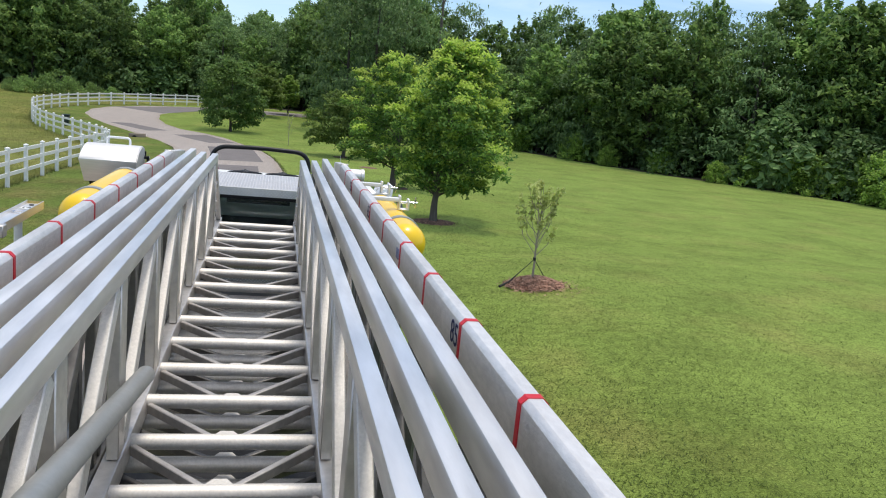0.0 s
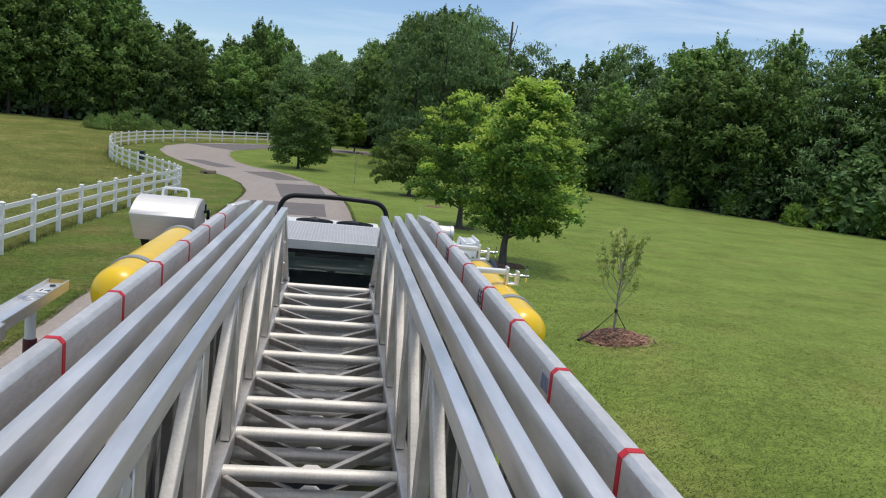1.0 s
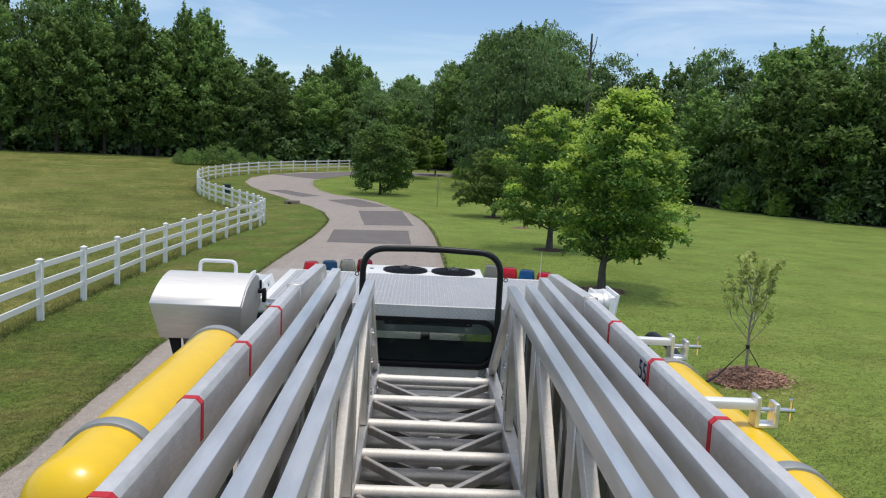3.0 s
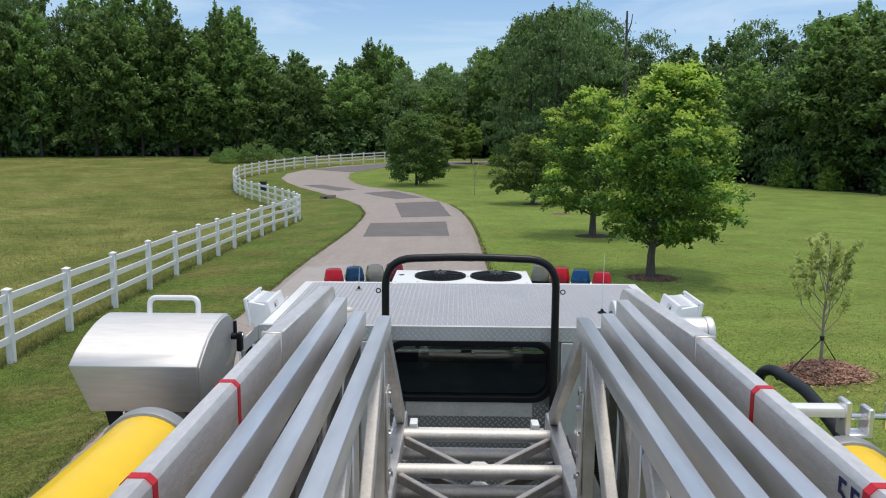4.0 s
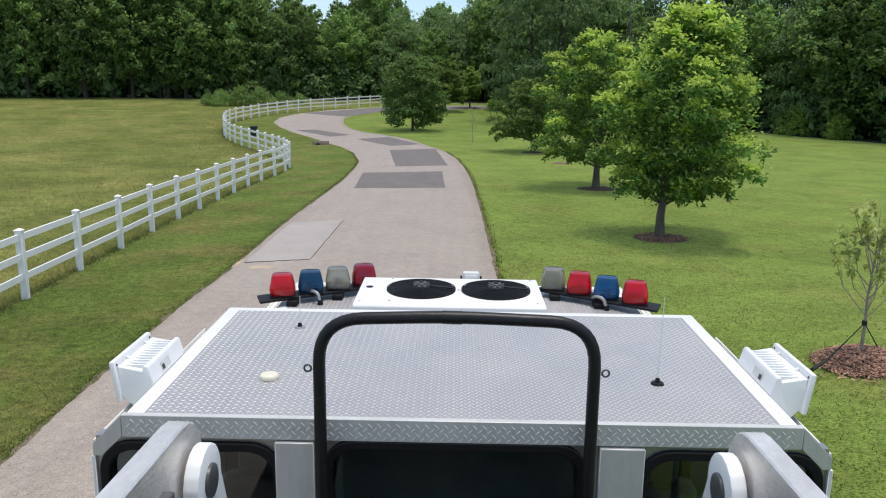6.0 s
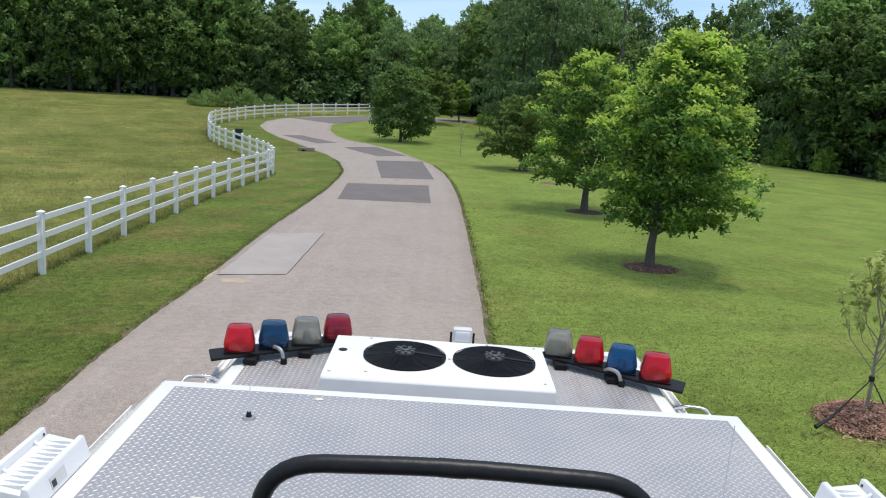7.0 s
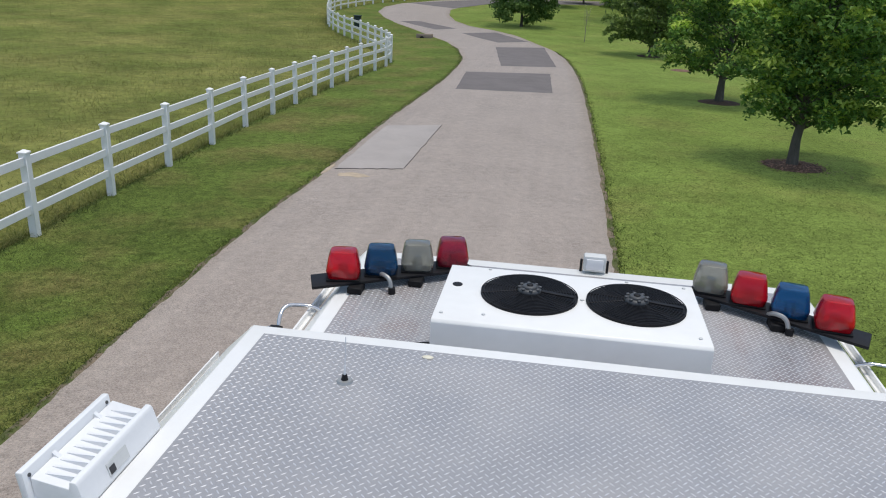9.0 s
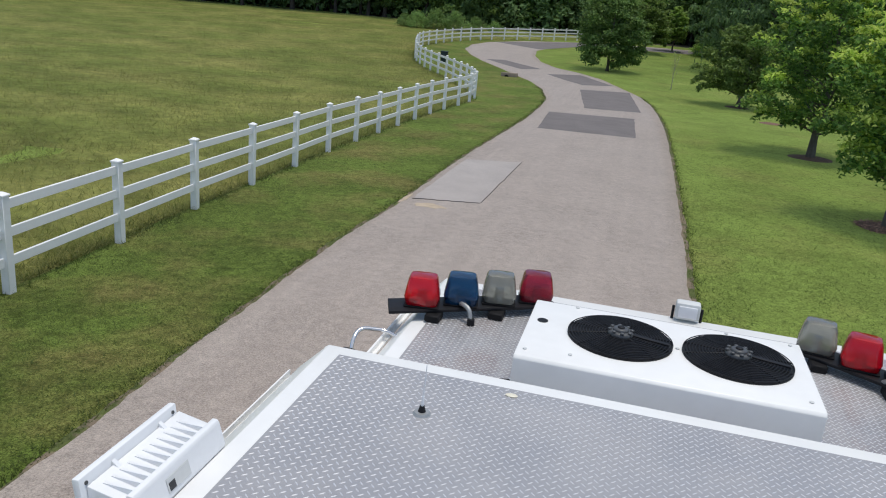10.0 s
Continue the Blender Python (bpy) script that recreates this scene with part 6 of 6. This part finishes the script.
        gs = part("grip_strip", box(-0.30, 0.30, first + 0.022, first + 0.064, zr - 0.006, zr + 0.002, 0.002, 1), ALU_SHEET, ladder, "notched silver grip strip")
        nt = part("notch", cyl((-0.273, first + 0.046, zr + 0.001), (-0.273, first + 0.046, zr + 0.0045), 0.0075, seg=8), BLACK_MATT, gs)
        for k in range(1, 14):
            again(nt, gs, (0.042 * k, 0, 0))
    if si == 3:
        # rounded front ends of the base rails, splice and red marks
        for sx in (-1, 1):
            x0, x1 = sorted((sx * xi, sx * xo))
            base_rail = RAILS[si, sx]
            end = [(7.075 + 0.115 * math.cos(radians(q)), 3.495 + 0.115 * math.sin(radians(q))) for q in range(90, -91, -18)]
            bm = prism([(5.945, TOP)] + end + [(6.3, 3.36), (5.945, TOP - 0.16)], "x", x0, x1, 0.004, 1)
            for v in bm.verts:
                v.co.x += sx * 0.042 * max(0.0, min(1.0, (v.co.y - 5.95) / 1.0))
            part("rail_end", bm, ALU_CAP, base_rail, "tapering front end of the rail")
            part("splice", box(x0 - 0.002, x1 + 0.002, 5.93, 5.945, TOP - 0.17, TOP + 0.004, 0.002, 1), ALU_MILL, base_rail, "weld seam across the rail")
            m0 = None
            for k in range(12):
                y = 5.5 - 0.5 * k
                if m0 is None:
                    g, ch = 0.0016, 0.0125
                    zi, zo = (TOP - 0.10, TOP - 0.02) if sx > 0 else (TOP - 0.02, TOP - 0.10)
                    a0, a1 = x0 - g, x1 + g
                    bm = prism([(a0, zi), (a0, TOP - ch + g), (a0 + ch, TOP + g), (a1 - ch, TOP + g), (a1, TOP - ch + g), (a1, zo),
                                (x1 - 0.001, zo), (x1 - 0.001, TOP - ch), (x1 - ch, TOP - 0.001), (x0 + ch, TOP - 0.001), (x0 + 0.001, TOP - ch), (x0 + 0.001, zi)], "y", y - 0.010, y + 0.010)
                    m0 = part("red_mark", bm, RED_TAPE, base_rail, "red tape mark across the rail")
                else:
                    again(m0, base_rail, (0, -0.5 * k, 0))
sec = RAILS[3, 1]


def lettering(text, size, matrix, mat, parent, name="number"):
    cu = bpy.data.curves.new(name, "FONT")
    cu.body, cu.size, cu.align_x, cu.align_y = text, size, "CENTER", "CENTER"
    cu.extrude = 0.0004
    tmp = bpy.data.objects.new("tmp", cu)
    me = bpy.data.meshes.new_from_object(tmp)
    bpy.data.objects.remove(tmp)
    me.materials.append(mat)
    ob = new(name, me)
    ob.parent = parent
    ob.matrix_basis = Matrix.Translation(-origin_of(parent)) @ matrix
    return ob


face = Matrix(((0, 0, -1), (-1, 0, 0), (0, 1, 0))).to_4x4()
for text, y in (("85", 2.0), ("65", 4.0), ("55", 5.0)):
    m = face.copy()
    m.translation = (0.5826, y + 0.055, TOP - 0.055)
    tagged(lettering(text, 0.085, m, NAVY, sec), "dark blue painted number " + text)
for y in (3.0, 1.0):
    part("worn_mark", box(0.5822, 0.5845, y + 0.025, y + 0.085, TOP - 0.075, TOP - 0.035), FADED, sec, "worn faded blue marking")

# ribbed black hose standing between the nested sections
zs = [2.84 + 0.0065 * k for k in range(64)]
bm = pipe([(0.458, 6.70, z) for z in zs], [0.023 if k % 2 else 0.018 for k in range(64)], 12)
part("ribbed_hose", bm, RUBBER, ladder, "black ribbed protective hose")

# hinge lugs and pins at the ladder's foot
for sx in (-1, 1):
    ar = [(7.09 + 0.085 * math.cos(radians(a)), 3.47 + 0.085 * math.sin(radians(a))) for a in range(-10, 191, 20)]
    prof = [(7.62, 2.25)] + ar + [(6.93, 2.25)]
    bm = prism(prof, "x", *sorted((sx * 0.578, sx * 0.614)), 0.006, 2)
    lg = part("hinge_lug", bm, WHITE_PLASTIC, ladder, "pale painted hinge lug")
    bm = cyl((sx * 0.570, 7.09, 3.47), (sx * 0.70, 7.09, 3.47), 0.04, seg=24, edge=0.004)
    part("hinge_pin", bm, FAN_GREY, lg, "dark steel hinge pin")
    if sx > 0:
        bm = box(0.5755, 0.5778, 7.10, 7.27, 3.02, 3.25)
        dp = part("instruction_plate", bm, DARK_LABEL, lg, "dark instruction plate")
        bm = None
        for k in range(9):
            bm = box(0.5746, 0.5754, 7.115, 7.255 - 0.02 * (k % 3), 3.04 + k * 0.022, 3.045 + k * 0.022, 0, 1, bm)
        part("plate_lines", bm, LIGHT_LABEL, dp)

# loose round bar lying in the ladder
bm = cyl((-0.268, 2.78, 3.245), (-0.262, -0.6, 3.9), 0.030, seg=20, edge=0.006)
solo("pike_pole", bm, GREY_BAND, "grey round pole lying along the ladder side", "pole")

# ---- control console beside the ladder ----
con = thing("control_console", (-1.03, 6.15, 2.25), "brushed steel control console with a closed curved lid", "console")
arc = [(5.925, 3.600), (5.97, 3.632), (6.03, 3.661), (6.10, 3.683), (6.16, 3.692), (6.20, 3.692), (6.24, 3.684), (6.275, 3.662), (6.30, 3.62), (6.31, 3.55)]
CON_L, CON_R = -1.196, -0.825
bm = prism(arc + [(6.305, 3.44), (5.995, 3.440)], "x", CON_L, CON_R, 0.003, 1)
for v in bm.verts:
    if v.co.z < 3.47:
        v.co.x = -1.01 + (v.co.x + 1.01) * 0.88
part("hood", bm, STEEL_BOX, con, "satin steel hood")
bm = prism([(y + (0.006 if y < 6 else -0.004), z - 0.004) for y, z in arc] + [(6.30, 3.442), (6.0, 3.442)], "x", CON_R + 0.0005, CON_R + 0.006, 0.002, 1)
for v in bm.verts:
    if v.co.z < 3.47:
        v.co.x -= 0.022
part("side_plate", bm, STEEL_BOX, con, "dull folded side plate")
bm = prism([(6.03, 3.438), (6.29, 3.438), (6.27, 3.30), (6.09, 3.28)], "x", -1.09, -0.90, 0.004, 1)
part("tray", bm, ALU_DARKENED, con, "dull grey underside")
bm = prism([(-1.150, 3.438), (-1.100, 3.438), (-1.098, 3.27), (-1.108, 3.27)], "y", 6.03, 6.05, 0.002, 1)
part("gusset", bm, BLACK_MATT, con, "black wedge-shaped gusset")
bm = box(-1.09, -0.93, 6.13, 6.30, 2.0, 3.31, 0.01)
part("pedestal", bm, BLACK_MATT, con, "black pedestal")
bm = pipe(bend([(-1.068, 6.212, 3.688), (-1.07, 6.222, 3.738), (-0.914, 6.222, 3.738), (-0.912, 6.212, 3.688)], 0.035), 0.0085, 10)
part("handle", bm, WHITE_PLASTIC, con, "pale lift handle")
bm = cyl((CON_R + 0.004, 6.255, 3.605), (CON_R + 0.030, 6.255, 3.605), 0.011, seg=12)
box(CON_R + 0.022, CON_R + 0.040, 6.24, 6.27, 3.555, 3.618, 0.006, 2, bm)
box(CON_R + 0.004, CON_R + 0.014, 6.27, 6.29, 3.60, 3.65, 0.004, 2, bm)
lt = part("latch", bm, BLACK_MATT, con, "black lever latch")
bm = cyl((CON_R + 0.038, 6.255, 3.607), (CON_R + 0.044, 6.255, 3.607), 0.008, seg=10, edge=0.003)
part("latch_screw", bm, CHROME, lt)

# ---- yellow cylinders on both sides of the ladder ----
def yellow_tank(x, z, y0, y1, r, label, band=0.50):
    tk = thing("air_cylinder", (x, (y0 + y1) / 2, z - r), label, "air cylinder", "air cylinders")
    pts = [(x, y0 + 0.9 * r * (1 - math.cos(a)), z) for a in [k / 8 * math.pi / 2 for k in range(9)]]
    rs = [max(0.004, r * math.sin(a)) for a in [k / 8 * math.pi / 2 for k in range(9)]]
    bm = pipe(pts + [(x, y1, z)], rs + [r], 36)
    part("shell", bm, YELLOW, tk, "glossy yellow shell")
    for y in (y0 + band, y1 - 0.012):
        bm = cyl((x, y - 0.022, z), (x, y + 0.022, z), r + 0.008, seg=40, edge=0.003)
        part("band", bm, GREY_BAND, tk, "grey metal band")
    bm = box(x - 0.05, x + 0.05, y0 + 0.3, y1 - 0.1, z - r - 0.05, z - r + 0.01, 0.01)
    part("cradle", bm, ALU_MILL, tk)
    return tk


tankL = yellow_tank(-0.828, 3.482, 4.30, 5.585, 0.113, "yellow breathing-air cylinder beside the ladder rail", 0.30)
bm = bmesh.new()
bmesh.ops.create_uvsphere(bm, u_segments=24, v_segments=14, radius=0.050, matrix=Matrix.Translation((-0.842, 4.30, 3.440)) @ Matrix.Diagonal((1, 1.35, 1, 1)))
cyl((-0.842, 4.30, 3.440), (-0.838, 4.40, 3.462), 0.049, seg=24, bm=bm)
part("end_cap", bm, YELLOW, tankL, "round yellow end cap")
yellow_tank(0.845, 3.432, 4.30, 5.585, 0.113, "yellow breathing-air cylinder beside the ladder rail", 0.31)

# clamps that reach over the right-hand cylinder
for y, xe in ((4.91, 0.925), (5.62, 0.905)):
    cl = thing("ladder_clamp", (0.84, y, 3.585), "white metal clamp bar with a screw at its end", "clamp", "clamp bars")
    bm = box(0.66, xe - 0.05, y - 0.021, y + 0.021, 3.593, 3.617, 0.004)
    part("bar", bm, WHITE_PLASTIC, cl, "pale rectangular bar")
    bm = box(xe - 0.06, xe - 0.045, y - 0.024, y + 0.024, 3.547, 3.633, 0.003, 1)
    box(xe - 0.005, xe + 0.01, y - 0.024, y + 0.024, 3.547, 3.615, 0.003, 1, bm)
    box(xe - 0.06, xe + 0.01, y - 0.024, y + 0.024, 3.542, 3.553, 0.003, 1, bm)
    part("jaw", bm, ALU, cl)
    bm = cyl((xe - 0.06, y, 3.590), (xe + 0.06, y, 3.590), 0.008, seg=10)
    cyl((xe + 0.05, y, 3.560), (xe + 0.05, y, 3.625), 0.006, seg=8, bm=bm)
    part("screw", bm, CHROME, cl)

# black bent hand rail and silver drum to the right of the turntable
rail = thing("hand_rail", (1.1, 6.5, 2.25), "black bent tubular hand rail beside the turntable", "hand rail")
bm = pipe(bend([(1.13, 6.86, 2.2), (1.13, 6.86, 3.31), (1.12, 6.72, 3.375), (1.10, 6.36, 3.405), (1.08, 6.05, 3.36), (1.06, 5.7, 3.1), (1.06, 5.6, 2.2)], 0.07), 0.021, 12)
part("tube", bm, BLACK_PIPE, rail)
drum = thing("exhaust_drum", (0.74, 6.55, 3.44), "short horizontal silver metal drum beside the rail", "drum")
bm = cyl((0.655, 6.55, 3.555), (0.80, 6.55, 3.555), 0.056, seg=32)
cyl((0.80, 6.55, 3.555), (0.83, 6.55, 3.555), 0.060, seg=32, edge=0.008, bm=bm)
part("shell", bm, STEEL_BOX, drum, "satin silver shell")
bm = box(0.67, 0.72, 6.52, 6.58, 3.40, 3.51, 0.005)
part("bracket", bm, BLACK_MATT, drum)

# folded outrigger arm beside the drive side
arm = thing("side_arm", (-1.2, 4.1, 1.95), "shallow aluminium channel arm on a post beside the ladder", "arm")
A0, A1 = Vector((-0.968, 4.105, 3.568)), Vector((-0.944, 2.83, 3.568))
ad = (A1 - A0).normalized()
an_ = Vector((-ad.y, ad.x, 0))
bm = beam(A0, A1, 0.066, 0.010, 0.002)
chan = part("channel", bm, ALU, arm, "shallow aluminium channel")
for sg in (-1, 1):
    bm = beam(A0 + an_ * sg * 0.035, A1 + an_ * sg * 0.035, 0.005, 0.040, 0.002)
    part("flange", bm, ALU, chan)
# yellowish reflection on the channel's end, put in as a coloured plate
bm = beam(A0 - ad * 0.004, A0 - ad * 0.001, 0.075, 0.034, 0.0)
part("end_plate", bm, BRASSY, chan, "end plate coloured like a dull brassy reflection")
bm = cyl(A0 + ad * 0.06 + Vector((0, 0, 0.006)), A0 + ad * 0.06 + Vector((0, 0, 0.010)), 0.010, seg=12)
part("hole", bm, DARK_LABEL, chan)
bm = pipe([A0 + ad * 0.26 + Vector((0.026 * math.cos(q), 0.026 * math.sin(q), 0.008)) for q in [k * math.pi / 10 for k in range(21)]], 0.004, 6)
part("eyelet", bm, CHROME, chan, "bright oval eyelet")
mid = A0 + ad * 0.145 + Vector((0, 0, 0.0070))
bm = beam(mid - ad * 0.03, mid + ad * 0.03, 0.05, 0.002)
tag_ = part("white_label", bm, LIGHT_LABEL, chan, "white label with a number")
m = Matrix((an_, -ad, Vector((0, 0, 1)))).transposed().to_4x4()
m.translation = mid + Vector((0, 0, 0.0016))
lettering("14", 0.045, m, DARK_LABEL, tag_)
pp = A0 + ad * 0.27
bm = cyl((pp.x, pp.y, 1.95), (pp.x, pp.y, 3.558), 0.017, seg=16)
part("post", bm, WHITE_PLASTIC, arm, "pale painted post")
bm = cyl((pp.x, pp.y, 3.38), (pp.x, pp.y, 3.44), 0.022, seg=16, edge=0.004)
part("clamp_ring", bm, MAROON, arm, "maroon clamp ring")
q2 = A0 + ad * 0.66
bm = beam(q2 - an_ * 0.06, q2 + an_ * 0.06, 0.05, 0.05, 0.004)
cl2 = part("clamp_block", bm, ALU_MILL, arm, "grey clamp block across the channel")
bm = cyl(q2 + Vector((0, 0, 0.02)), q2 + Vector((0, 0, 0.085)), 0.010, seg=10)
cyl(q2 + Vector((0, 0, 0.045)), q2 + Vector((0, 0, 0.06)), 0.019, seg=6, bm=bm)
part("bolt", bm, FAN_GREY, cl2, "dark clamp bolt with a nut")
bm = cyl((q2.x, q2.y, 1.95), (q2.x, q2.y, 3.558), 0.016, seg=14)
part("post", bm, ALU_MILL, arm)
m2 = A0 + ad * 0.80 + Vector((0, 0, 0.0068))
bm = beam(m2 - ad * 0.04, m2 + ad * 0.04, 0.06, 0.002)
part("yellow_label", bm, YELLOW_LABEL, chan, "yellow-green label")

# short post with a bright cap behind the cab
bm = cyl((-0.85, 6.67, 1.95), (-0.85, 6.67, 3.43), 0.008, seg=14)
post_ = part("guard_post", bm, GREY_BAND, truck, "thin grey post with a chrome cap")
bm = cyl((-0.85, 6.67, 3.425), (-0.85, 6.67, 3.465), 0.017, seg=20, edge=0.005)
part("chrome_cap", bm, CHROME, post_, "bright chrome cap")
